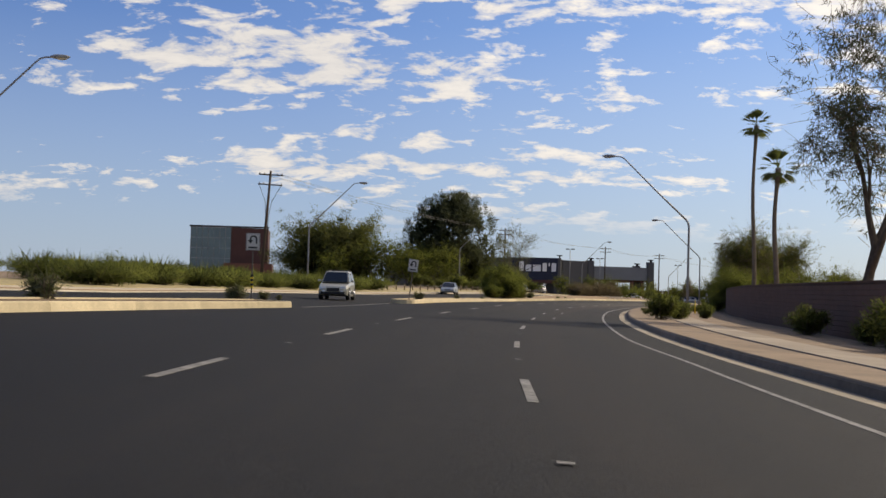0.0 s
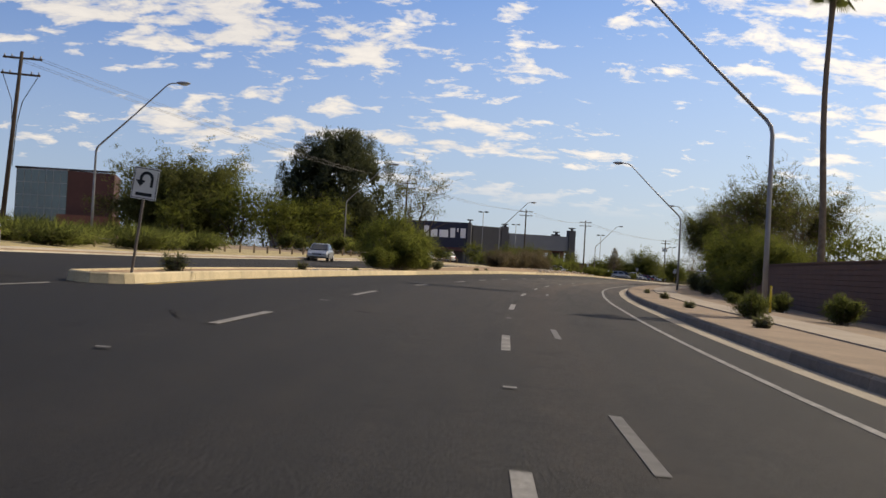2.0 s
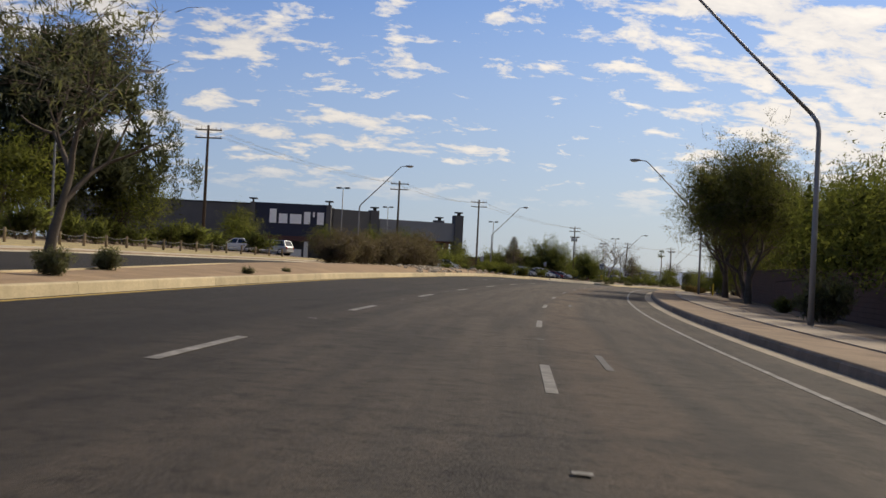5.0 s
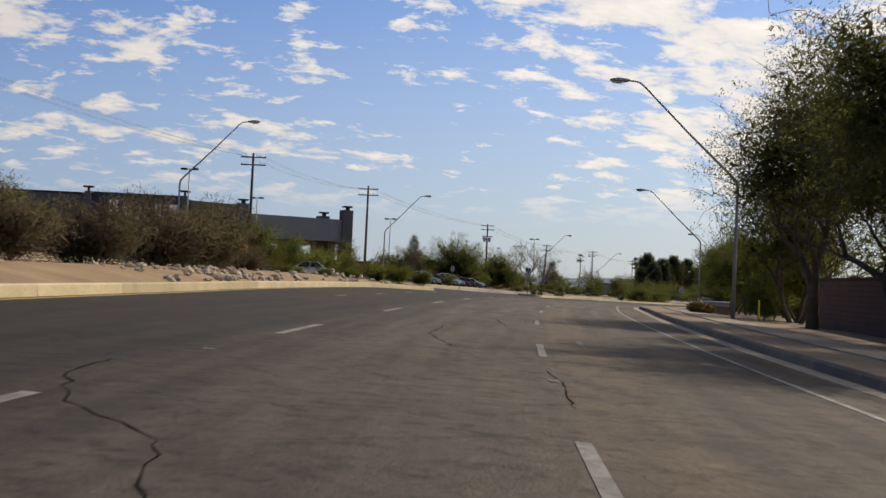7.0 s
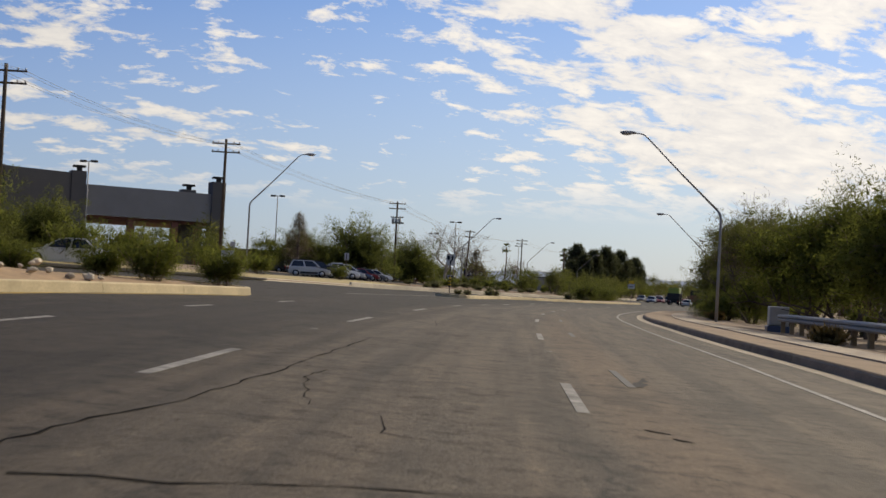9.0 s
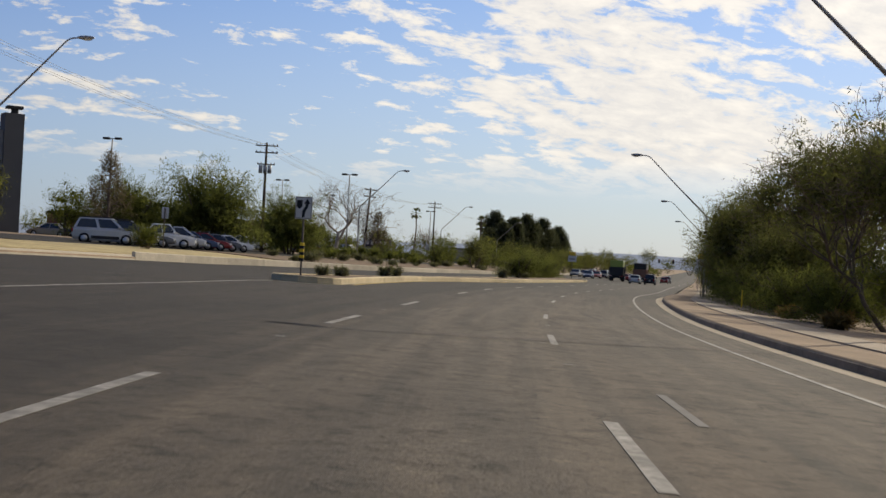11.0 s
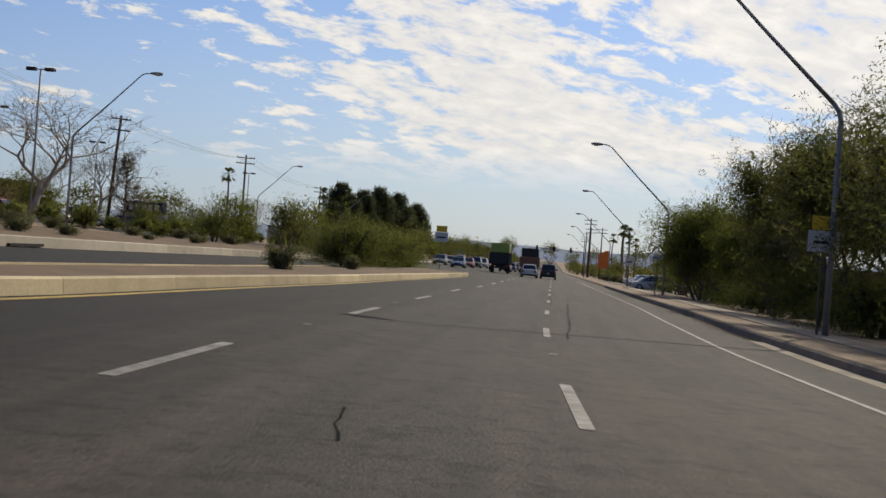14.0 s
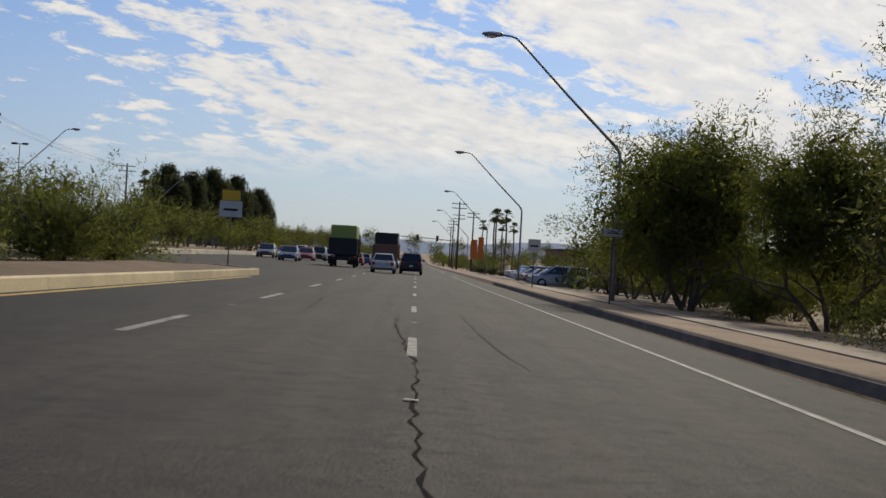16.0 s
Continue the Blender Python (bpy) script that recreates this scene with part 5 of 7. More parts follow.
for s, l, turn, k, proto in (
    (188, -37, 220, 1.3, FULL), (203, -36, 300, 1.25, FULL), (182, -40, 60, 1.2, FULL), (222, -44, 150, 1.0, MESQ), (200, -50, 150, 1.3, FULL), (198, -46, 20, 1.2, FULL),
    (180, -52, 80, 1.1, FULL), (338, -39, 0, 1.0, SPIRE), (356.5, -38.8, 0, 1.28, PALO), (350, -43, 80, 0.95, PALO), (371.3, -35.2, 140, 1.05, PALO), (385, -41, 20, 0.8, PALO),
    (330, -46, 60, 0.7, FULL), (322, -43, 160, 0.72, VERDE), (340, -52, 260, 0.9, MESQ), (296, -36, 260, 0.6, VERDE), (304, -40, 160, 0.68, VERDE), (312, -42, 30, 0.7, FULL),
    (290, -42, 10, 0.75, VERDE), (346, -47, 200, 0.85, FULL),
):
    plant(proto, s, l, turn, k)
for s, l, turn, k, proto in (
    (366, -50, 20, 0.9, FULL), (262, -40, 30, 0.8, FULL), (250, -46, 130, 0.8, MESQ), (240, -42, 230, 0.75, FULL), (408, -42, 0, 0.62, FULL), (415, -46, 0, 0.6, MESQ),
    (421, -38, 90, 0.55, VERDE), (428, -40, 90, 0.62, FULL), (434, -36, 40, 0.55, VERDE), (440, -44, 10, 0.7, MESQ), (447, -35, 140, 0.55, VERDE), (455, -38, 140, 0.6, FULL),
    (462, -33, 30, 0.6, VERDE), (470, -34, 300, 0.65, FULL), (478, -31, 30, 0.62, VERDE), (486, -30, 70, 0.7, MESQ), (495, -33, 20, 0.7, FULL), (505, -31, 150, 0.75, FULL),
    (515, -29, 250, 0.75, VERDE), (525, -30, 20, 0.8, MESQ),
):
    plant(proto, s, l, turn, k)
for s, l, turn, k, proto in (
    (537, -28, 110, 0.8, FULL), (550, -28, 110, 0.85, FULL), (562, -27, 20, 0.85, MESQ), (575, -30, 210, 0.9, MESQ), (590, -28, 60, 1.0, FULL), (377.0, -11.2, 0, 0.98, SPRAWL),
    (388.5, -10.6, 110, 0.86, SPRAWL), (394.5, -10.4, 70, 0.84, SPRAWL), (383, -12.2, 200, 0.6, SPRAWL), (606, 22, 40, 0.8, FULL), (585, 26, 140, 0.8, MESQ),
    (560, 24, 40, 0.75, FULL),
):
    plant(proto, s, l, turn, k)
for s, l, k in ((588, -51, 0.66), (593, -48, 0.8), (600, -46, 0.9), (606, -45, 0.78), (611, -44, 1.0), (618, -42.5, 0.86), (624, -41, 0.98), (631, -39, 0.8), (638, -37.5, 0.88), (644, -36.5, 0.66), (618, -55, 1.05), (640, -52, 0.9)):
    plant(GROVE, s, l, s * 7 % 360, k)
plant(BARE, 560, -62, 90, 1.0)
plant(BARE, 424, -48, 200, 0.75)
plant(BARE, 392, -47, 100, 0.62)
plant(BARE, 409, -38, 300, 0.8)
plant(SPIRE, 412, -36.5, 120, 0.92)
# dark undergrowth behind the row of trees beside the sidewalk
for i in range(30):
    plant(BIG, 288 + i * 5.2, 14.6 + (i * 3 % 4) * 0.5, i * 67, 0.62 + 0.1 * (i * 5 % 4), "dense brush under the roadside trees")
for i in range(10):
    plant(BIG, 222 + i * 6.0, 16.2 + (i * 3 % 4) * 0.6, i * 67, 0.5 + 0.1 * (i * 5 % 3), "dense brush under the roadside trees")
# low hedge beside the far lot
for i in range(30):
    plant(BIG_BRUSH, 370 + i * 3.6, -30.5 - (i * 7 % 5) * 1.9, i * 50, 0.42 + 0.07 * (i * 3 % 4), "shaggy green brush along the lot")
for i in range(24):
    side = -1 if i % 2 else 1
    plant((FULL, MESQ, FULL)[i % 3], 740 + i * 14, side * (13.5 + i * 5 % 7) - 5, i * 77, 0.75 + 0.12 * (i * 3 % 4), "roadside tree in the far distance")
# brush under the far trees
for i in range(16):
    plant(BIG_BRUSH, 172 + i * 3.2, -31 - (i * 7 % 5) * 1.6, i * 50, 0.55 + 0.1 * (i % 4))
# belts of trees that close the distance
for i in range(14):
    plant((FULL, MESQ)[i % 2], 1480 + (i * 37 % 50), -150 + i * 21, i * 77, 3.0 + 0.2 * (i % 3))
for i in range(12):
    plant((MESQ, FULL)[i % 2], 470 + i * 12, 36 + (i * 5 % 9), i * 61, 0.75 + 0.08 * (i % 3))
rnd = random.Random(77)
for i in range(30):
    s = 90 + i * 11
    plant((MESQ, FULL, FULL)[i % 3], s, -105 - rnd.uniform(0, 50) - (40 if s < 160 else 0), rnd.uniform(0, 360), rnd.uniform(0.6, 0.95))
for i in range(26):
    s = 620 + i * 15
    plant((FULL, MESQ, MESQ)[i % 3], s, -27 - rnd.uniform(0, 14), rnd.uniform(0, 360), rnd.uniform(0.9, 1.25))
    plant((MESQ, FULL, FULL)[i % 3], s + 6, 17 + rnd.uniform(0, 16), rnd.uniform(0, 360), rnd.uniform(0.7, 1.0))
for i in range(26):
    l = -330 + i * 16
    if abs(l + 4) > 17:
        plant((FULL, MESQ)[i % 2], 720 + rnd.uniform(0, 60), l, rnd.uniform(0, 360), rnd.uniform(1.0, 1.4))
for i in range(16):
    plant((FULL, MESQ)[i % 2], 405 + i * 13, -72 - rnd.uniform(0, 16), rnd.uniform(0, 360), rnd.uniform(0.7, 1.0))

for i in range(20):
    plant((FULL, MESQ, VERDE)[i % 3], 392 + i * 9, -64 - rnd.uniform(0, 6), rnd.uniform(0, 360), rnd.uniform(0.85, 1.15))
# hedge of small trees and brush behind the far kerb, and low growth beside the lots
for i in range(24):
    s = 404 + i * 8
    plant((VERDE, FULL, MESQ)[i % 3], s, far_curb(s) - 5.5 - rnd.uniform(0, 4), rnd.uniform(0, 360), rnd.uniform(0.65, 0.95))
for i in range(20):
    s = 334 + i * 4.6
    plant(BRUSH, s, -21.5 - rnd.uniform(0, 6), rnd.uniform(0, 360), rnd.uniform(0.4, 0.9))
for i in range(7):
    plant(BRUSH, 520 + i * 13, 10.2 + rnd.uniform(0, 2.0), rnd.uniform(0, 360), rnd.uniform(0.8, 1.5))
for i in range(18):
    plant((FULL, MESQ)[i % 2], 536 + i * 16, 11.0 + rnd.uniform(0, 3), rnd.uniform(0, 360), rnd.uniform(0.4, 0.62))
PALM = fan_palm(16.6, 1.7, 5, "tall slender fan palm behind the wall")
plant(PALM, 109.7, 13.9, 0, 1.0, "", True)
SHORT_PALM = fan_palm(10.6, 1.7, 9, "fan palm behind the wall")
plant(SHORT_PALM, 87.4, 14.2, 0, 1.0, "", True)
for s, l, k in ((500, -52, 0.95), (606, -57, 1.25), (622, -60, 1.15), (560, 15, 0.95), (568, 17, 0.8), (632, 18, 1.25), (640, 20, 1.05), (655, 19, 1.3), (690, 18, 1.2)):
    plant(SHORT_PALM, s, l, s, k, "distant fan palm above the trees")

LOW = Species(shrub, 6000, 0.12, height=1.45, width=2.0, seed=3, leaf=LEAF_VERDE, label="bushy green roadside shrub", slim=0.2)
GREY = Species(shrub, 7000, 0.12, height=2.1, width=2.8, seed=7, leaf=LEAF_GREY, label="rounded grey-green shrub beside the lamp post")
PURPLE = Species(shrub, 15000, 0.11, height=2.9, width=4.6, seed=13, leaf=LEAF_PURPLE, label="large dry purple-brown shrub on the median", slim=0.25)
WEED = Species(shrub, 900, 0.11, height=0.7, width=0.9, seed=17, leaf=LEAF_GREY, label="scraggly weed in the dirt", name="weed", slim=0.2)
DRY = Species(shrub, 2600, 0.12, height=0.7, width=1.6, seed=19, leaf=LEAF_DRY, label="dry brown brush beside the sidewalk")
THICK = Species(shrub, 26000, 0.115, height=3.3, width=5.2, seed=43, leaf=LEAF_BRIGHT, label="big bushy green shrub on the median", slim=0.3)
for s, l, turn, k, proto in (
    (58.5, 5.7, 0, 1.0, LOW), (61, 6.6, 90, 0.8, LOW), (64, 6.9, 200, 0.7, LOW), (47, 10.4, 30, 0.9, LOW), (40, 11.0, 60, 0.7, LOW), (33, 10.4, 200, 1.3, LOW),
    (70, 8.6, 100, 0.55, LOW), (78, 6.2, 150, 0.6, LOW), (81, 9.2, 10, 0.7, LOW), (93, 9.6, 250, 0.6, LOW), (103, 9.0, 40, 0.45, LOW), (136, 10.0, 0, 0.7, GREY),
    (156.5, 9.6, 0, 1.0, GREY), (168, 9.9, 20, 0.6, LOW), (226, 7.9, 0, 1.0, DRY), (240, 8.6, 40, 0.9, DRY), (231, 8.6, 140, 0.7, DRY), (291, 9.9, 100, 1.0, DRY),
    (316, 10.4, 10, 0.8, DRY), (300, 9.8, 200, 0.9, DRY),
):
    plant(proto, s, l, turn, k)
for s, l, turn, k, proto in (
    (330, 10.2, 100, 0.9, DRY), (205, -13.4, 0, 1.25, PURPLE), (200, -13.4, 170, 1.2, PURPLE), (194, -13.6, 30, 1.0, PURPLE), (188, -13.8, 200, 1.05, PURPLE), (183, -13.6, 100, 0.95, PURPLE),
    (212, -13.6, 20, 0.6, PURPLE), (217, -13.0, 80, 0.3, BIG), (221.5, -13.6, 20, 0.25, BIG), (227.5, -13.4, 110, 0.3, BIG), (232, -12.8, 140, 0.34, BIG),
    (236, -12.0, 40, 0.4, BIG), (250, -29.0, 70, 0.66, PALO), (257.5, -27.6, 170, 0.70, PALO), (264.5, -27.0, 270, 0.56, PALO), (121.5, -9.9, 0, 0.85, THICK), (124.5, -11.0, 60, 1.25, THICK), (128, -11.6, 130, 1.1, THICK), (118.6, -10.6, 220, 0.5, THICK),
    (126, -9.8, 300, 0.6, THICK), (131, -11.4, 200, 0.7, THICK),
):
    plant(proto, s, l, turn, k)
for s, l, turn, k, proto in (
    (134, -10.4, 60, 0.5, GREY), (139, -10.6, 160, 0.4, GREY), (145, -11.6, 90, 0.4, GREY), (240, -9.7, 0, 0.45, BIG), (236, -10.6, 70, 0.5, BIG),
    (298.7, -9.1, 0, 0.9, WEED), (301, -9.5, 60, 0.8, WEED), (314.5, -10.2, 30, 1.2, WEED), (297, -9.6, 200, 0.9, WEED), (366, -9.0, 100, 1.2, WEED), (316, -9.9, 0, 1.2, WEED),
    (350, -8.6, 0, 1.6, WEED), (392, -9.8, 140, 0.3, BIG), (30, -12.0, 0, 1.3, WEED), (49.6, -12.3, 90, 1.1, WEED), (51.0, -12.9, 20, 0.9, WEED), (54.2, -12.4, 30, 0.7, WEED), (56.0, -12.2, 130, 0.45, WEED), (25, -12.2, 10, 1.0, WEED),
    (77, -8.9, 0, 1.0, WEED), (96, -9.6, 0, 0.7, WEED),
):
    plant(proto, s, l, turn, k)
for s, l, turn, k, proto in (
    (104, -8.9, 90, 0.5, WEED), (152, -9.6, 10, 0.6, WEED), (158, -9.8, 50, 0.5, WEED), (84, 5.3, 10, 0.5, WEED), (98, 5.6, 80, 0.6, WEED), (111, 5.4, 120, 0.5, WEED),
    (72, 5.4, 20, 0.6, WEED), (262, -24, 0, 0.8, BIG), (272, -26, 90, 0.9, BIG), (281, -23.5, 150, 0.75, BIG), (287, -25, 20, 0.7, BIG), (300, -27, 200, 0.7, BIG),
    (318, -26, 80, 0.6, BIG), (256, -30, 0, 0.7, BIG), (248, -33, 0, 0.8, BIG), (266, -32, 0, 1.0, BIG), (240, -28, 120, 0.9, BIG), (232, -27, 20, 0.9, BIG),
    (306, -30, 20, 0.6, BIG), (360, -27, 0, 0.4, BIG),
):
    plant(proto, s, l, turn, k)
for s, l, turn, k, proto in (
    (390, -26, 0, 0.4, BIG), (410, -27, 90, 0.6, BIG), (420, -28, 10, 0.7, BIG), (432, -27, 60, 0.8, BIG), (444, -27, 160, 0.8, BIG), (456, -26, 260, 0.8, BIG),
    (468, -26, 60, 0.8, BIG),
):
    plant(proto, s, l, turn, k)
for i in range(34):
    rnd = random.Random(100 + i)
    plant(TALL_GRASS, 66 + i * 1.9, -25.4 - (i % 3) * 2.6 - rnd.uniform(0, 2), rnd.uniform(0, 360), rnd.uniform(0.75, 1.15))

# ---- fence ----
FENCE = thing("fence", "low rope fence on short wooden posts along the verge", "fence", kind="structure")
FENCE.matrix_world = Matrix()
post_mesh = tube_mesh("fence_post", [(0, 0, -0.2), (0, 0, 0.3), (0, 0, 0.75)], [0.085, 0.08, 0.075], WOOD_POST, 7)
fence_tops = []
for i in range(36):
    s = 108 + i * 3.0
    l = far_curb(s) - 4.4 - 0.4 * math.sin(s * 0.07)
    ob = new("fence_post", post_mesh)
    ob.matrix_world = stand(s, l, i * 40, 0.15, lean=2.5 * math.sin(i * 2.1))
    ob.parent = FENCE
    fence_tops.append(at(s, l, 0.8))
part("rope", cable(fence_tops, 0.12, 0.016), BLACK, FENCE)

# ---- rocks on the median ----
rock_meshes = []
for k in range(5):
    bm = bmesh.new()
    bmesh.ops.create_icosphere(bm, subdivisions=2, radius=0.5)
    for v in bm.verts:
        v.co *= 1 + 0.6 * noise.noise(v.co * 2.2 + Vector((k * 7, 0, 0))) + 0.25 * noise.noise(v.co * 5.0 + Vector((k * 3, 4, 0)))
        v.co.z *= 0.7
    me = bpy.data.meshes.new("rock")
    bm.to_mesh(me)
    bm.free()
    me.materials.append(ROCK)
    rock_meshes.append(me)
rnd = random.Random(8)
for i in range(180):
    s = rnd.choice((rnd.uniform(190, 206), rnd.uniform(196, 204), rnd.uniform(200, 232)))
    d = rnd.uniform(0.0, 1.0) ** 1.3 * 2.6
    l = near_median(s) - 0.3 - d
    if l < far_median(s) + 0.4:
        continue
    swell = 0.3 * math.sin(math.pi * (d + 0.3) / (near_median(s) - far_median(s)))
    ob = tagged(new("rock", rock_meshes[i % 5]), "pale tan rock heaped on the median", "rock", "rocks on the median")
    k = rnd.uniform(0.11, 0.32)
    ob.matrix_world = stand(s, l, rnd.uniform(0, 360), 0.18 + max(0, swell) + 0.18 * k) @ Matrix.Diagonal((k, k * rnd.uniform(0.7, 1.2), k, 1))

for i in range(11):
    s = 95 + i * 1.9 + rnd.uniform(-0.6, 0.6)
    ob = tagged(new("rock", rock_meshes[i % 5]), "broken pale rubble lying on the median", "rock", "rubble on the median")
    k = rnd.uniform(0.10, 0.26)
    ob.matrix_world = stand(s, near_median(s) - rnd.uniform(0.3, 0.7), rnd.uniform(0, 360), 0.19 + 0.18 * k) @ Matrix.Diagonal((k * 1.5, k, k * 0.8, 1))

build_wall()
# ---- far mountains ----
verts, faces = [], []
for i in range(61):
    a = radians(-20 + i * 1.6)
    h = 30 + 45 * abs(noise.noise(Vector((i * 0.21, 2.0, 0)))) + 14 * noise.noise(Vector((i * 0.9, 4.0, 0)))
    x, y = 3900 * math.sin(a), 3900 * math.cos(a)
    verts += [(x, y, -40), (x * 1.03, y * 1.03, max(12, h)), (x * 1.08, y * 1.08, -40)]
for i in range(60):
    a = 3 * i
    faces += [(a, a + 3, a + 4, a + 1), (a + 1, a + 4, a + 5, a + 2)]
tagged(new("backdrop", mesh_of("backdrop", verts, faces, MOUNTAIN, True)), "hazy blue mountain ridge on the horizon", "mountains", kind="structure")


# ---- vehicles ----
def loft(rings, caps=True):
    n = len(rings[0])
    verts = [v for ring in rings for v in ring]
    faces = []
    for i in range(len(rings) - 1):
        for k in range(n):
            a, b = i * n + k, i * n + (k + 1) % n
            faces.append((a, a + n, b + n, b))
    if caps:
        faces.append(tuple(range(n)))
        faces.append(tuple(range(len(rings) * n - 1, (len(rings) - 1) * n - 1, -1)))
    return verts, faces


def car_paint(name, base, metal=0.2):
    return material(name, base, 0.28, metal, vary=0.05, scale=1.0, fine=8.0, bump=0.0, spec=0.6)


PAINTS = {
    "silver": car_paint("silver_paint", (0.42, 0.43, 0.44), 0.5),
    "champagne": car_paint("champagne_paint", (0.44, 0.42, 0.36), 0.45),
    "white": car_paint("white_paint", (0.72, 0.72, 0.70), 0.0),
    "black": car_paint("black_car_paint", (0.015, 0.015, 0.017), 0.2),
    "grey": car_paint("grey_paint", (0.13, 0.135, 0.14), 0.5),
    "blue": car_paint("blue_paint", (0.06, 0.09, 0.17), 0.4),
    "tan": car_paint("tan_paint", (0.30, 0.25, 0.19), 0.4),
    "lime": car_paint("lime_paint", (0.22, 0.27, 0.03), 0.0),
    "rust": car_paint("rust_paint", (0.16, 0.06, 0.03), 0.0),
    "red": car_paint("red_paint", (0.22, 0.02, 0.018), 0.2),
}


def wheel(ob, x, y, r=0.33):
    side = 1 if x > 0 else -1
    pts = [(x - 0.11 * side, y, r), (x - 0.10 * side, y, r), (x + 0.09 * side, y, r), (x + 0.11 * side, y, r)]
    w = part("wheel", tube_mesh("wheel", pts, [r * 0.9, r, r, r * 0.9], TYRE, 18), TYRE, ob)
    part("rim", tube_mesh("rim", [(x + 0.05 * side, y, r), (x + 0.118 * side, y, r), (x + 0.122 * side, y, r)], [r * 0.64, r * 0.62, r * 0.2], RIM, 14), RIM, w)


def car(colour, style, label, name="car"):
    """Nose along +y. style: sedan, suv, van or pickup."""
    paint = PAINTS[colour]
    L, W, H, belt = {"sedan": (4.6, 0.88, 1.45, 0.93), "suv": (4.4, 0.90, 1.74, 1.08), "van": (4.7, 0.93, 1.72, 1.05), "pickup": (5.4, 0.95, 1.80, 1.12)}[style]
    hood = belt - (0.05 if style == "sedan" else 0.08)
    ob = thing(name, label, "car" if style != "pickup" else "pickup truck")
    h = L / 2
    secs = [(-h, 0.80, 0.42, belt - 0.16), (-h + 0.12, 0.93, 0.30, belt - 0.03), (-h + 0.9, 1.0, 0.24, belt), (0.0, 1.0, 0.22, belt), (h - 1.25, 1.0, 0.24, hood + 0.02), (h - 0.5, 0.97, 0.26, hood - 0.08), (h - 0.12, 0.90, 0.30, hood - 0.22), (h, 0.74, 0.40, hood - 0.34)]
    rings = [[(-W * k * 0.96, y, zb), (-W * k, y, zb + 0.14), (-W * k, y, zt - 0.16), (-W * k * 0.93, y, zt), (W * k * 0.93, y, zt), (W * k, y, zt - 0.16), (W * k, y, zb + 0.14), (W * k * 0.96, y, zb)] for y, k, zb, zt in secs]
    v, f = loft(rings)
    part("body", mesh_of("body", v, f, paint, False), paint, ob)
    b0, r0, r1, b1 = {"sedan": (-h + 0.75, -h + 1.35, 0.35, h - 1.15), "suv": (-h + 0.12, -h + 0.42, 0.45, h - 1.05), "van": (-h + 0.10, -h + 0.45, 0.65, h - 0.75), "pickup": (-0.75, -0.55, 0.75, h - 1.35)}[style]
    wb, wr = W * 0.92, W * 0.74
    zb, zt = belt - 0.02, H
    ring0 = [(-wb, b0, zb), (wb, b0, zb), (wb, b1, zb), (-wb, b1, zb)]
    ring1 = [(-wr, r0, zt - 0.06), (wr, r0, zt - 0.06), (wr, r1, zt - 0.06), (-wr, r1, zt - 0.06)]
    ring2 = [(-wr * 0.9, r0 + 0.12, zt), (wr * 0.9, r0 + 0.12, zt), (wr * 0.9, r1 - 0.12, zt), (-wr * 0.9, r1 - 0.12, zt)]
    v, f = loft([ring0, ring1, ring2])
    part("cabin", mesh_of("cabin", v, [tuple(q[::-1]) for q in f], paint), paint, ob)

    def pane(name, a, b, c, d, shrink=0.1, out=(0, 0, 0)):
        q = [Vector(p) for p in (a, b, c, d)]
        mid = sum(q, Vector()) / 4
        o = Vector(out)
        q = [p.lerp(mid, shrink) + o for p in q]
        v2 = q + [p - o * 1.6 for p in q]
        part(name, mesh_of(name, v2, [(0, 1, 2, 3), (4, 7, 6, 5), (0, 4, 5, 1), (1, 5, 6, 2), (2, 6, 7, 3), (3, 7, 4, 0)], CAR_GLASS), CAR_GLASS, ob)

    B, R = [Vector(p) for p in ring0], [Vector(p) for p in ring1]
    pane("windshield", B[3], B[2], R[2], R[3], 0.09, (0, 0.018, 0.01))
    pane("rear_window", B[1], B[0], R[0], R[1], 0.12, (0, -0.018, 0.01))
    for lo0, lo1, hi1, hi0, sx in ((B[1], B[2], R[2], R[1], 1), (B[0], B[3], R[3], R[0], -1)):
        for t0, t1 in ((0.03, 0.49), (0.51, 0.95)):
            pane("side_window", lo0.lerp(lo1, t0), lo0.lerp(lo1, t1), hi0.lerp(hi1, t1), hi0.lerp(hi1, t0), 0.1, (0.016 * sx, 0, 0.006))
    for x in (-W + 0.09, W - 0.09):
        for y in (-h + 0.82, h - 0.88):
            wheel(ob, x, y, 0.33 if style == "sedan" else 0.36)
    for sx in (-1, 1):
        part("headlight", boxed(sx * W * 0.66 - 0.17, sx * W * 0.66 + 0.17, h - 0.22, h - 0.02, hood - 0.36, hood - 0.20, 0.03), LAMP_CLEAR, ob)
        part("tail_light", boxed(sx * W * 0.76 - 0.11, sx * W * 0.76 + 0.11, -h - 0.015, -h + 0.15, belt - 0.34, belt - 0.10, 0.02), LAMP_RED, ob)
        part("mirror", boxed(sx * (W + 0.09) - 0.09, sx * (W + 0.09) + 0.09, b1 - 0.35, b1 - 0.22, belt, belt + 0.14, 0.03), paint, ob)
    part("grille", boxed(-W * 0.42, W * 0.42, h - 0.10, h + 0.012, hood - 0.46, hood - 0.30, 0.01), PLASTIC, ob)
    part("front_bumper", boxed(-W * 0.78, W * 0.78, h - 0.15, h + 0.05, 0.34, 0.48, 0.03), PLASTIC if style in ("suv", "pickup") else paint, ob)
    part("rear_bumper", boxed(-W * 0.84, W * 0.84, -h - 0.05, -h + 0.12, 0.38, 0.54, 0.03), PLASTIC if style in ("suv", "pickup") else paint, ob)
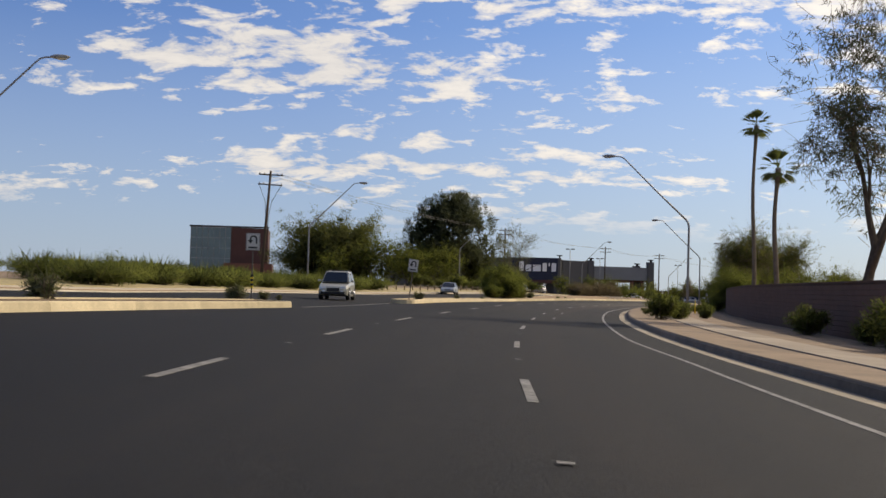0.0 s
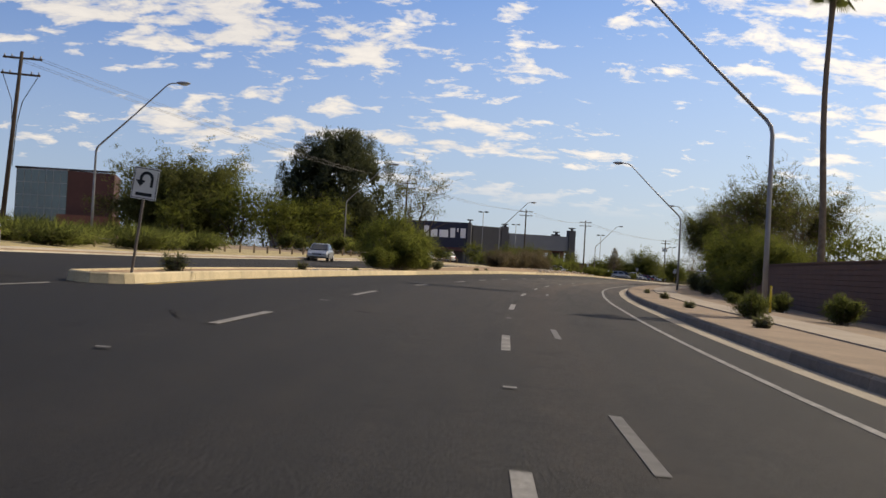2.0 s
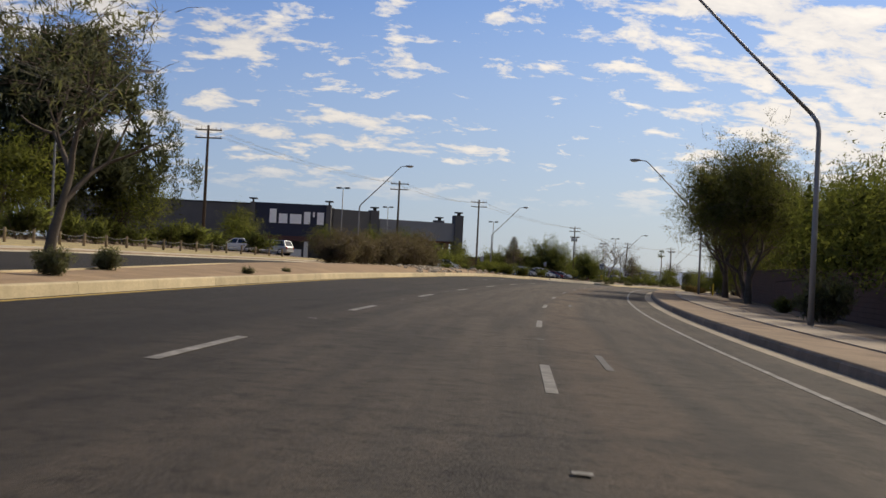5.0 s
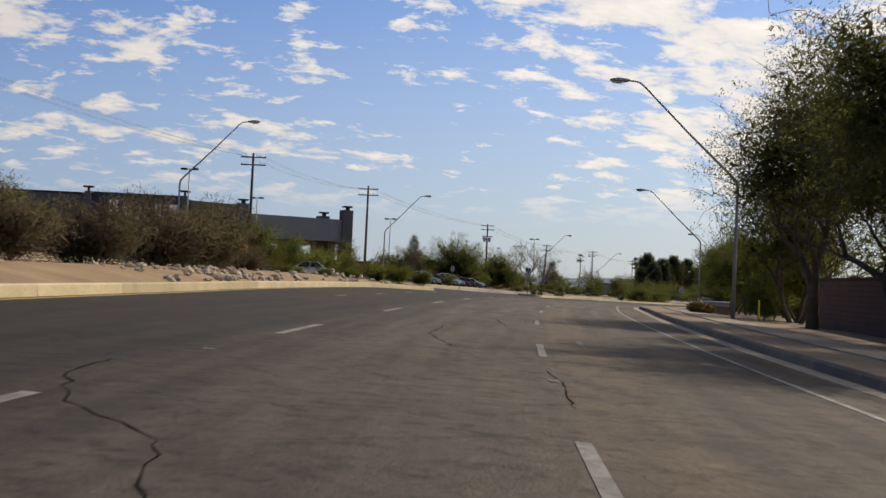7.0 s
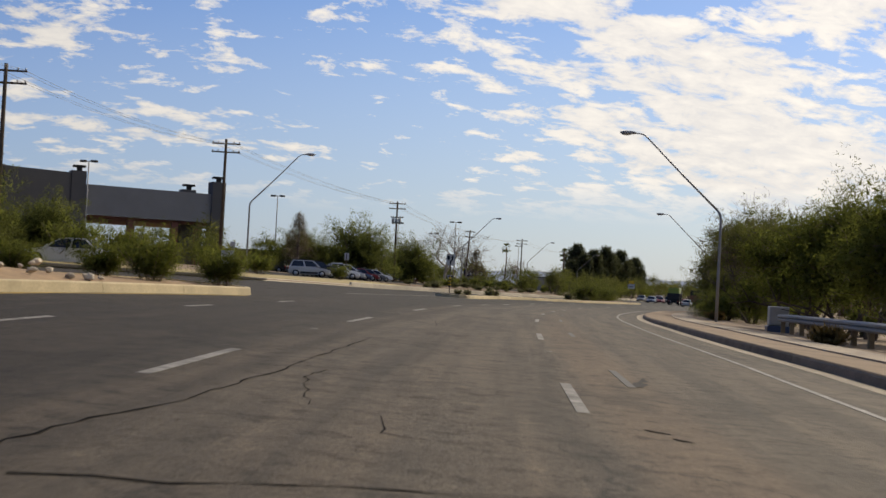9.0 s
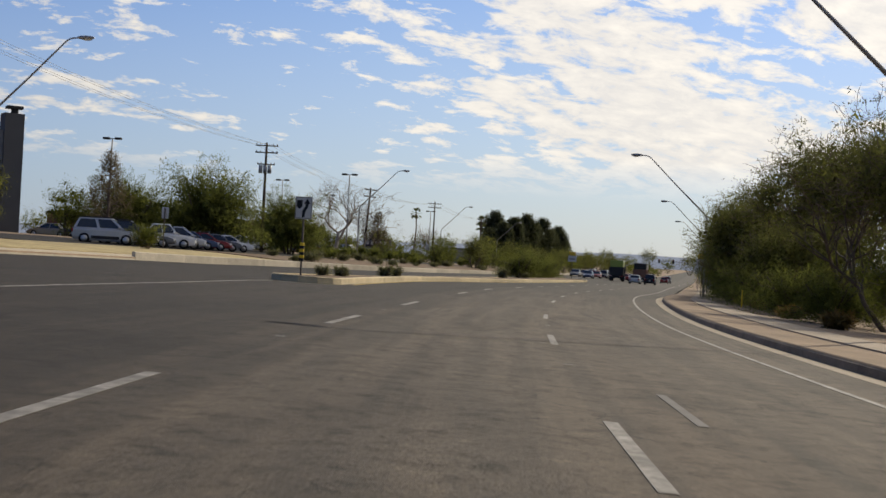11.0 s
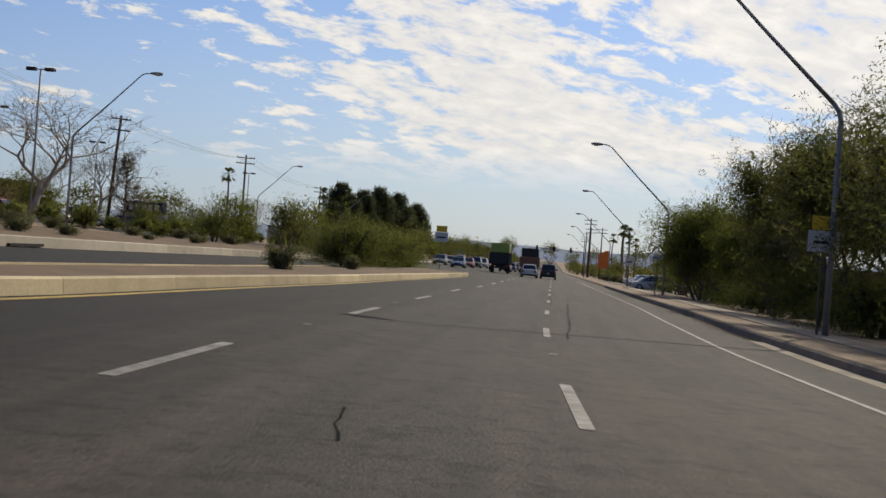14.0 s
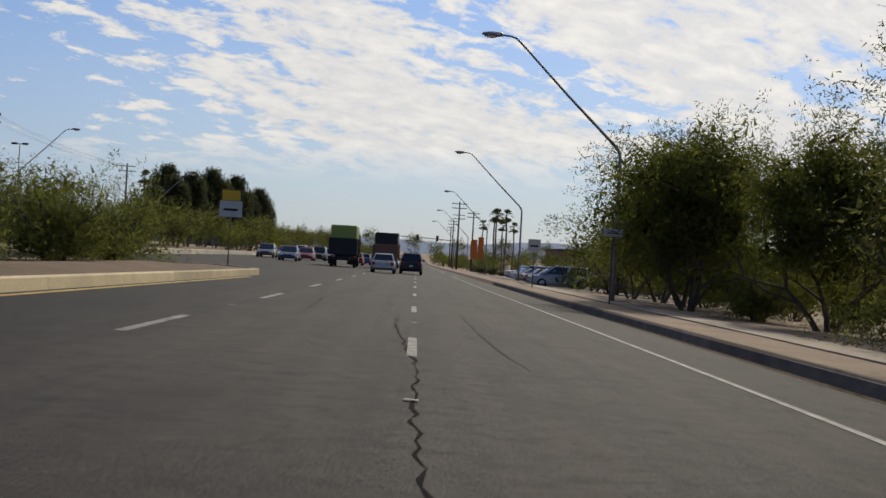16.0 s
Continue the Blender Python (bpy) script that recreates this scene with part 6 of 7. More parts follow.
    part("windshield_cowl", boxed(-W * 0.72, W * 0.72, b1 - 0.04, b1 + 0.10, belt - 0.06, belt - 0.005, 0.01), PLASTIC, ob)
    if style == "suv":
        for sx in (-1, 1):
            part("roof_rail", boxed(sx * wr * 0.86 - 0.025, sx * wr * 0.86 + 0.025, r0 + 0.15, r1 - 0.15, zt + 0.03, zt + 0.08, 0.01), PLASTIC, ob)
            part("door_cladding", boxed(sx * (W + 0.004) - 0.02, sx * (W + 0.004) + 0.02, -h + 1.25, h - 1.32, 0.36, 0.56, 0.01), PLASTIC, ob)
            part("fog_light", boxed(sx * W * 0.6 - 0.08, sx * W * 0.6 + 0.08, h - 0.06, h + 0.065, 0.46, 0.55, 0.02), LAMP_CLEAR, ob)
        for y in (r0 + 0.35, r1 - 0.35):
            part("roof_bar", boxed(-wr * 0.86, wr * 0.86, y - 0.02, y + 0.02, zt + 0.05, zt + 0.075, 0.005), PLASTIC, ob)
        part("lower_grille", boxed(-W * 0.4, W * 0.4, h - 0.06, h + 0.06, 0.50, 0.60, 0.01), PLASTIC, ob)
    part("plate", boxed(-0.15, 0.15, -h - 0.03, -h, 0.62, 0.77), SIGN_WHITE, ob)
    return ob


CARS = {}
for colour, style, label in (
    ("champagne", "suv", "pale gold sport utility car on the far carriageway"),
    ("silver", "suv", "silver sport utility car in the parking lot"),
    ("silver", "van", "silver minivan in traffic"),
    ("white", "suv", "white sport utility car in the roadway"),
    ("grey", "sedan", "dark grey sedan in the parking lot"),
    ("white", "sedan", "white sedan in the parking lot"),
    ("black", "suv", "black sport utility car in the parking lot"),
    ("blue", "sedan", "dark blue sedan in the parking lot"),
    ("tan", "sedan", "tan sedan in the parking lot"),
    ("red", "sedan", "dark red sedan in the parking lot"),
    ("white", "pickup", "white pickup truck in the parking lot"),
    ("silver", "sedan", "silver sedan in the parking lot"),
):
    CARS[colour, style] = (car(colour, style, label), [])


def park(colour, style, s, l, turn, label="", up=0.0, group=""):
    proto, used = CARS[colour, style]
    m = stand(s, l, turn, up)
    ob = proto
    if used:
        ob = copy_thing(proto, m)
    else:
        ob.matrix_world = m
    used.append(1)
    return tagged(ob, label, group=group)


park("champagne", "suv", 72.5, -13.2, 186.5)
park("silver", "sedan", 143, -21.2, 189, "silver sedan on the far carriageway")
park("white", "sedan", 262, -24.2, 100, "white sedan waiting in the store driveway")
park("white", "suv", 540, -14.2, 178, "white sport utility car on the far carriageway")
# traffic ahead
park("silver", "sedan", 443, -2.4, 0, "silver sedan driving ahead in traffic")
park("black", "suv", 452, -0.4, 0, "black sport utility car ahead in traffic")
park("red", "sedan", 492, -6.9, 0, "dark red sedan waiting in traffic")
park("white", "sedan", 500, -3.0, 0, "white sedan waiting in traffic")
for i, (c, st) in enumerate((("blue", "sedan"), ("grey", "sedan"), ("red", "sedan"), ("tan", "sedan"), ("black", "suv"), ("silver", "suv"), ("silver", "van"))):
    park(c, st, 470 + i * 9, -12.2 - 0.5 * (i % 2) * 6.5, 180, "oncoming %s car in traffic" % c)
    park(c, st, 512 + i * 8, -6.8 + 3.3 * (i % 3), 0, "%s car waiting in traffic ahead" % c)
# parking lots
LOT = [("white", "pickup"), ("silver", "suv"), ("grey", "sedan"), ("silver", "van"), ("black", "suv"), ("white", "sedan"), ("blue", "sedan"), ("tan", "sedan"), ("silver", "sedan"), ("red", "sedan")]
rnd = random.Random(21)
for i in range(9):
    c, st = LOT[(i * 3 + 1) % 10] if i > 2 else LOT[(1, 4, 2)[i]]
    park(c, st, 324 + i * 3.1, -31.5 - 0.2 * i, -70, "%s %s parked facing the road" % (c, {"suv": "sport utility car", "van": "minivan", "sedan": "sedan", "pickup": "pickup truck"}[st]), 0.1, "cars in the store lot")
for i in range(26):
    c, st = rnd.choice(LOT)
    park(c, st, 352 + i * 3.4 + rnd.uniform(-0.3, 0.3), -44 - (i % 3) * 6.0, rnd.choice((90, -90)), "%s %s in the store parking lot" % (c, {"suv": "sport utility car", "van": "minivan", "sedan": "sedan", "pickup": "pickup truck"}[st]), 0.1, "cars in the store lot")
for i in range(30):
    c, st = rnd.choice(LOT)
    park(c, st, 446 + (i % 15) * 4.6 + rnd.uniform(-0.5, 0.5), 11.2 + (i // 15) * 6.5 + (i % 15) * 0.22, rnd.choice((80, -80)), "%s %s in the roadside lot" % (c, {"suv": "sport utility car", "van": "minivan", "sedan": "sedan", "pickup": "pickup truck"}[st]), 0.1, "cars in the roadside lot")
for i, (s, l) in enumerate(((232, -38), (238, -41), (246, -40), (255, -44), (300, -44), (312, -48))):
    c, st = LOT[(i * 4 + 5) % 10]
    park(c, st, s, l, 80, "%s %s parked near the store" % (c, {"suv": "sport utility car", "van": "minivan", "sedan": "sedan", "pickup": "pickup truck"}[st]), 0.1, "cars in the store lot")
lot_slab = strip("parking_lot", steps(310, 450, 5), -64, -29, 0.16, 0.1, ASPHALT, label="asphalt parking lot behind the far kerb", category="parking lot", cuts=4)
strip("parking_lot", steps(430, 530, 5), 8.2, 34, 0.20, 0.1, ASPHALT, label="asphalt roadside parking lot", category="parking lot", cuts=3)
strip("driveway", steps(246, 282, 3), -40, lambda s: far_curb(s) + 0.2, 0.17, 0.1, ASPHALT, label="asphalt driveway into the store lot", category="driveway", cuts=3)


def truck(label, body_mat, load_mat, name="dump_truck"):
    ob = thing(name, label, "truck")
    part("chassis", boxed(-0.5, 0.5, -3.4, 3.4, 0.75, 1.0), PLASTIC, ob)
    bed = part("bed", boxed(-1.22, 1.22, -3.5, 1.4, 1.05, 2.5, 0.04), body_mat, ob)
    for y in (-2.8, -1.6, -0.4, 0.8):
        for sx in (-1, 1):
            part("bed_rib", boxed(sx * 1.25 - 0.04, sx * 1.25 + 0.04, y - 0.08, y + 0.08, 1.1, 2.48), body_mat, bed)
    part("tailgate", boxed(-1.15, 1.15, -3.62, -3.5, 1.1, 2.4, 0.02), body_mat, ob)
    part("load", boxed(-1.1, 1.1, -3.48, 1.2, 2.45, 3.6, 0.08), load_mat, ob)
    part("cab", boxed(-1.15, 1.15, 1.6, 3.5, 0.9, 3.0, 0.12), body_mat, ob)
    part("windshield", boxed(-1.0, 1.0, 3.48, 3.53, 1.9, 2.75), CAR_GLASS, ob)
    for y in (-2.7, -1.5, 2.6):
        for x in (-0.98, 0.98):
            wheel(ob, x, y, 0.5)
    for sx in (-1, 1):
        part("tail_light", boxed(sx * 0.95 - 0.1, sx * 0.95 + 0.1, -3.68, -3.6, 0.85, 1.0), LAMP_RED, ob)
        part("mud_flap", boxed(sx * 0.95 - 0.28, sx * 0.95 + 0.28, -3.45, -3.42, 0.25, 0.85), TYRE, ob)
    part("bumper", boxed(-1.1, 1.1, -3.6, -3.5, 0.6, 0.8, 0.02), PLASTIC, ob)
    return ob


truck("dark dump truck with a green load in traffic", PLASTIC, PAINTS["lime"]).matrix_world = stand(460, -6.3, 0)
truck("tall dark flatbed truck with an orange frame ahead", PAINTS["rust"], PLASTIC, "flatbed_truck").matrix_world = stand(474, -3.0, 0)


# ---- signs ----
def plate_box(name, ob, w, h, z, y, mat, back=True, label=""):
    p = part(name, boxed(-w / 2, w / 2, y - 0.006, y + 0.006, z, z + h, 0.003), mat, ob, label)
    return p


def arc_band(r0, r1, a0, a1, y, cx, cz, n=10):
    v, f = [], []
    for dy in (0.0, 0.006):
        for k in range(n + 1):
            a = radians(a0 + (a1 - a0) * k / n)
            v += [(cx + r0 * math.cos(a), y - dy, cz + r0 * math.sin(a)), (cx + r1 * math.cos(a), y - dy, cz + r1 * math.sin(a))]
    m = 2 * (n + 1)
    for k in range(n):
        a = 2 * k
        f += [(m + a, m + a + 1, m + a + 3, m + a + 2), (a, m + a, m + a + 2, a + 2), (a + 1, a + 3, m + a + 3, m + a + 1)]
    return mesh_of("symbol_arc", v, f, BLACK)


def border(ob, w, h, z, y):
    for x0, x1, z0, z1 in ((-w / 2 + 0.02, w / 2 - 0.02, z + 0.02, z + 0.035), (-w / 2 + 0.02, w / 2 - 0.02, z + h - 0.035, z + h - 0.02), (-w / 2 + 0.02, -w / 2 + 0.035, z + 0.02, z + h - 0.02), (w / 2 - 0.035, w / 2 - 0.02, z + 0.02, z + h - 0.02)):
        part("border", boxed(x0, x1, y - 0.004, y, z0, z1), BLACK, ob)


def sign_post(ob, height, banded=False):
    part("post", boxed(-0.028, 0.028, -0.02, 0.036, -0.15, height), POST_STEEL, ob)
    if banded:
        for k in range(3):
            part("marker_band", boxed(-0.06, 0.06, -0.045, 0.045, 0.62 + k * 0.20, 0.72 + k * 0.20, 0.01), MARKER, ob, "yellow reflective band")
            part("dark_band", boxed(-0.058, 0.058, -0.043, 0.043, 0.72 + k * 0.20, 0.82 + k * 0.20), BLACK, ob)


def u_turn_sign(label, banded=False, base=1.75, top_tag=False):
    ob = thing("traffic_sign", label, "traffic sign", "traffic signs")
    w, h = 0.62, 0.76
    sign_post(ob, base + h - 0.05, banded)
    face = plate_box("sign_face", ob, w, h, base, -0.04, SIGN_WHITE)
    y = -0.0475
    border(face, w, h, base, y)
    cz = base + 0.50
    part("symbol_arc", arc_band(0.10, 0.17, 0, 180, y, 0.02, cz), BLACK, face)
    part("symbol_stem", boxed(0.12, 0.19, y - 0.005, y, base + 0.30, cz), BLACK, face)
    part("symbol_stem", boxed(-0.15, -0.08, y - 0.005, y, cz - 0.06, cz), BLACK, face)
    part("symbol_head", mesh_of("symbol_head", [(-0.24, y - 0.005, cz - 0.05), (0.01, y - 0.005, cz - 0.05), (-0.115, y - 0.005, cz - 0.20)], [(0, 2, 1)], BLACK), BLACK, face)
    part("lettering_bar", boxed(-0.2, 0.2, y - 0.005, y, base + 0.08, base + 0.16), BLACK, face)
    if top_tag:
        plate_box("upper_plate", ob, 0.62, 0.38, base + h + 0.02, -0.04, SIGN_YELLOW, label="amber upper plate")
    return ob


def keep_right_sign(label):
    ob = thing("traffic_sign", label, "traffic sign", "traffic signs")
    base, w, h = 2.0, 0.62, 0.78
    sign_post(ob, base + h - 0.05)
    for k in range(3):
        part("marker_band", boxed(-0.075, 0.075, -0.05, 0.05, 0.62 + k * 0.22, 0.73 + k * 0.22, 0.01), MARKER, ob, "yellow reflective band")
        part("dark_band", boxed(-0.072, 0.072, -0.048, 0.048, 0.51 + k * 0.22, 0.62 + k * 0.22), BLACK, ob)
    face = plate_box("sign_face", ob, w, h, base, -0.04, SIGN_WHITE)
    y = -0.0475
    border(face, w, h, base, y)
    part("symbol_island", mesh_of("symbol_island", [(-0.25, y - 0.005, base + 0.66), (-0.05, y - 0.005, base + 0.66), (-0.05, y - 0.005, base + 0.44), (-0.15, y - 0.005, base + 0.34), (-0.25, y - 0.005, base + 0.44)], [(4, 3, 2, 1, 0)], BLACK), BLACK, face)
    part("symbol_arrow", mesh_of("symbol_arrow", [(-0.05, y - 0.005, base + 0.06), (0.05, y - 0.005, base + 0.06), (0.06, y - 0.005, base + 0.24), (0.17, y - 0.005, base + 0.42), (0.17, y - 0.005, base + 0.54), (0.07, y - 0.005, base + 0.54), (0.06, y - 0.005, base + 0.44), (-0.05, y - 0.005, base + 0.28)], [(7, 6, 5, 4, 3, 2, 1, 0)], BLACK), BLACK, face)
    part("symbol_head", mesh_of("symbol_head", [(0.0, y - 0.005, base + 0.53), (0.25, y - 0.005, base + 0.53), (0.13, y - 0.005, base + 0.72)], [(2, 1, 0)], BLACK), BLACK, face)
    return ob


def plain_sign(label, w, h, base, mat, bars=2, upper=None, back=False, posts=(0.0,)):
    ob = thing("traffic_sign", label, "traffic sign", "traffic signs")
    for x in posts:
        part("post", boxed(x - 0.03, x + 0.03, -0.02, 0.04, -0.15, base + h - 0.05), POST_STEEL, ob)
    face = plate_box("sign_face", ob, w, h, base, -0.04, mat)
    y = -0.0475
    for k in range(bars):
        z = base + h * (0.2 + 0.6 * k / max(1, bars - 1) if bars > 1 else 0.45)
        part("lettering_bar", boxed(-w * 0.32, w * 0.32, y - 0.005, y, z - h * 0.07, z + h * 0.07), BLACK, face)
    if upper:
        plate_box("upper_plate", ob, w * 0.8, w * 0.45, base + h + 0.02, -0.04, upper, label="amber upper plate")
    return ob


u_turn_sign("white U-turn sign on a leaning post at the median nose").matrix_world = stand(73.8, -9.0, 0, 0.2, lean=6.0)
BANDED = u_turn_sign("white U-turn sign on a yellow-banded post", True, 2.3)
BANDED.matrix_world = stand(52.9, -12.65, 8, 0.03)
KEEP_RIGHT = keep_right_sign("white traffic sign with a curved arrow on a yellow-banded post")
KEEP_RIGHT.matrix_world = stand(293.0, -9.5, -4, 0.19)
KEEP_RIGHT.scale = (1.08, 1.08, 1.08)
plain_sign("cream traffic sign with an amber upper plate on the median", 1.15, 0.82, 2.45, SIGN_WHITE, 1, SIGN_YELLOW).matrix_world = stand(415.0, -9.6, 0, 0.1)
plain_sign("white lane-use sign with an amber plate beside the sidewalk", 0.9, 0.62, 2.4, SIGN_WHITE, 1, SIGN_YELLOW).matrix_world = stand(347.2, 7.75, 0, 0.2)
plain_sign("small white bus-stop style sign beside the sidewalk", 0.75, 0.3, 2.55, SIGN_WHITE, 1).matrix_world = stand(398.8, 7.4, 0, 0.2)
plain_sign("cream sign on a post near the roadside lot", 0.76, 0.76, 2.2, SIGN_WHITE, 1).matrix_world = stand(427.6, 7.2, 0, 0.2)
plain_sign("plain white sign near the store driveway", 0.62, 0.9, 1.9, SIGN_WHITE, 0).matrix_world = stand(312.3, -34.8, -20, 0.1)
plain_sign("small white sign on a low post at the median end", 0.42, 0.5, 0.6, SIGN_WHITE, 1).matrix_world = stand(240.2, -9.6, -6, 0.2)
plain_sign("white sign among the lot shrubs", 0.62, 0.9, 2.1, SIGN_BACK, 0).matrix_world = stand(438.7, -35.4, -20, 0.1)
plain_sign("grey-backed sign facing oncoming traffic", 0.6, 0.75, 2.1, SIGN_BACK, 0).matrix_world = stand(324, -27.5, 160, 0.1)
plain_sign("yellow notice sign on two posts near the driveway", 1.05, 0.9, 0.95, SIGN_YELLOW, 3, posts=(-0.52, 0.52)).matrix_world = stand(238, -21.8, -10, 0.1)

for s, l, h in ((548, 10.2, 3.4), (562, 9.6, 3.0), (577, 10.6, 3.6)):
    plain_sign("tall orange banner sign on a pole beside the lot", 0.9, h, 2.4, SIGN_ORANGE, 0).matrix_world = stand(s, l, 0, 0.15)

MONUMENT = thing("store_sign", "low dark monument sign with a pale base behind the lot shrubs", "sign", m=stand(436, -43, -16, 0.1))
part("sign_base", boxed(-2.6, 2.6, -0.3, 0.3, 0, 1.7, 0.04), STORE_LIGHT, MONUMENT)
part("sign_panel", boxed(-2.4, 2.4, -0.32, 0.32, 1.9, 3.1, 0.03), STORE_NAVY, MONUMENT)
for k in range(5):
    part("lettering_bar", boxed(-1.8 + k * 0.8, -1.3 + k * 0.8, -0.345, -0.32, 2.2, 2.8), SIGN_WHITE, MONUMENT)


# ---- small roadside things ----
def marker_post(label):
    ob = thing("marker_post", label, "marker post", "yellow marker posts")
    part("post", tube_mesh("post", [(0, 0, -0.1), (0, 0, 0.5), (0, 0, 0.95)], [0.045, 0.045, 0.04], MARKER, 8), MARKER, ob)
    part("cap", tube_mesh("cap", [(0, 0, 0.93), (0, 0, 1.0)], [0.05, 0.035], MARKER, 8), MARKER, ob)
    return ob


POST = marker_post("yellow utility marker post beside the lamp")
POST.matrix_world = stand(91, 8.9, 0, 0.15)
for s, l in ((215.5, 9.6), (317.7, 9.5)):
    copy_thing(POST, stand(s, l, 0, 0.15))


def guard_rail(s0, s1, l):
    ob = thing("guard_rail", "steel guard rail on short posts beside the sidewalk", "guard rail", kind="structure")
    verts, faces = [], []
    st = steps(s0, s1, 2)
    prof = ((0.0, 0.45), (-0.07, 0.50), (-0.07, 0.56), (0.0, 0.60), (-0.07, 0.64), (-0.07, 0.70), (0.0, 0.76))
    for s in st:
        for dx, z in prof:
            verts.append(at(s, l + dx, z + 0.2))
        for dx, z in prof:
            verts.append(at(s, l + dx + 0.012, z + 0.2))
    n = 2 * len(prof)
    for i in range(len(st) - 1):
        for k in range(len(prof) - 1):
            a = i * n + k
            faces += [(a, a + n, a + n + 1, a + 1), (a + len(prof), a + len(prof) + 1, a + n + len(prof) + 1, a + n + len(prof))]
    part("rail", mesh_of("rail", verts, faces, GALV), GALV, ob)
    for s in steps(s0 + 0.5, s1 - 0.5, 2.0):
        p = part("rail_post", boxed(-0.08, 0.08, -0.08, 0.08, -0.2, 0.8), WOOD_POST, ob)
        p.matrix_world = stand(s, l + 0.1, 0, 0.15)


guard_rail(227, 254, 9.6)
CAB = thing("utility_cabinet", "grey utility cabinet with a blue base beside the sidewalk", "utility cabinet", m=stand(258.0, 10.2, 0, 0.15))
part("plinth", boxed(-0.5, 0.5, -0.35, 0.35, 0, 0.3, 0.03), PAINTS["blue"], CAB)
part("cabinet", boxed(-0.42, 0.42, -0.3, 0.3, 0.3, 1.15, 0.03), SIGN_BACK, CAB)
part("cabinet_door", boxed(-0.36, 0.36, -0.325, -0.3, 0.36, 1.08, 0.01), SIGN_BACK, CAB)
INLET = thing("storm_drain", "dark storm drain slot in the far kerb", "storm drain", m=stand(352.5, far_curb(352.5) + 0.10, 0, 0.02))
part("slot", boxed(-0.16, 0.02, -1.4, 1.4, 0.02, 0.12), BLACK, INLET)

# ---- traffic signal ----
SIG = thing("traffic_signal", "traffic signal on a steel mast arm over the road", "traffic signal", m=stand(601, 7.5, 0, 0))
part("pole", tube_mesh("pole", [(0, 0, 0), (0, 0, 6.4)], [0.14, 0.11], GALV, 10), GALV, SIG)
part("mast_arm", tube_mesh("mast_arm", [(0, 0, 6.0), (-6, 0, 6.3), (-12, 0, 6.4)], [0.1, 0.08, 0.05], GALV, 8), GALV, SIG)
for x in (-3.5, -7.5, -11.5):
    box_part = part("signal_head", boxed(x - 0.25, x + 0.25, -0.2, 0.1, 5.7, 6.9, 0.04), BLACK, SIG)
    for z in (6.7, 6.3, 5.9):
        part("lens", tube_mesh("lens", [(x, -0.2, z), (x, -0.23, z)], [0.13, 0.13], LAMP_RED if z > 6.6 else PLASTIC, 10), PLASTIC, box_part)


# ---- cracks and debris on the road ----
def crack(points, width, name="road_crack", mat=CRACK, seed=0, jag=0.06):
    rng = random.Random(seed)
    fine = []
    for (s0, l0), (s1, l1) in zip(points[:-1], points[1:]):
        n = max(2, int(max(abs(s1 - s0), abs(l1 - l0)) / 0.25))
        for k in range(n):
            t = k / n
            fine.append((s0 + (s1 - s0) * t + rng.uniform(-jag, jag), l0 + (l1 - l0) * t + rng.uniform(-jag, jag) * 0.6, width * (0.6 if mat is CRACK else 1.0) * rng.uniform(0.15, 1.2)))
    s, l = points[-1]
    fine.append((s, l, width * 0.3))
    verts, faces = [], []
    for i, (s, l, w) in enumerate(fine):
        a, b = fine[max(i - 1, 0)], fine[min(i + 1, len(fine) - 1)]
        ds, dl = b[0] - a[0], b[1] - a[1]
        q = math.hypot(ds, dl) or 1
        verts += [at(s - dl / q * w / 2, l + ds / q * w / 2, 0.005), at(s + dl / q * w / 2, l - ds / q * w / 2, 0.005)]
    for i in range(len(fine) - 1):
        faces.append((2 * i, 2 * i + 2, 2 * i + 3, 2 * i + 1))
    part(name, mesh_of(name, verts, faces, mat), mat, ROAD)


for i, (pts, w) in enumerate((
    (((357, 0.69), (348.5, 0.62), (343.2, 0.56), (338.4, 0.54), (332, 0.35)), 0.045),
    (((376, -0.3), (372.4, -0.3), (365.4, 0.06), (361.4, 0.03), (357, 0.12), (352, 0.1)), 0.06),
    (((215.8, -2.56), (214.8, -2.6), (212.6, -2.22)), 0.04),
    (((212.4, -1.64), (211.4, -1.55), (211.3, -1.2)), 0.035),
    (((208, -3.5), (209.7, -3.4), (210.8, -3.3), (211.9, -3.1), (216, -2.9), (222, -2.8)), 0.05),
    (((208.8, -3.07), (209.0, -2.34), (209.4, -1.3), (209.6, 0.2)), 0.07),
    (((191.5, -1.1), (188.9, -0.91), (188.1, -0.78), (186.6, -0.7)), 0.06),
)):
    crack(pts, w, seed=i + 0)
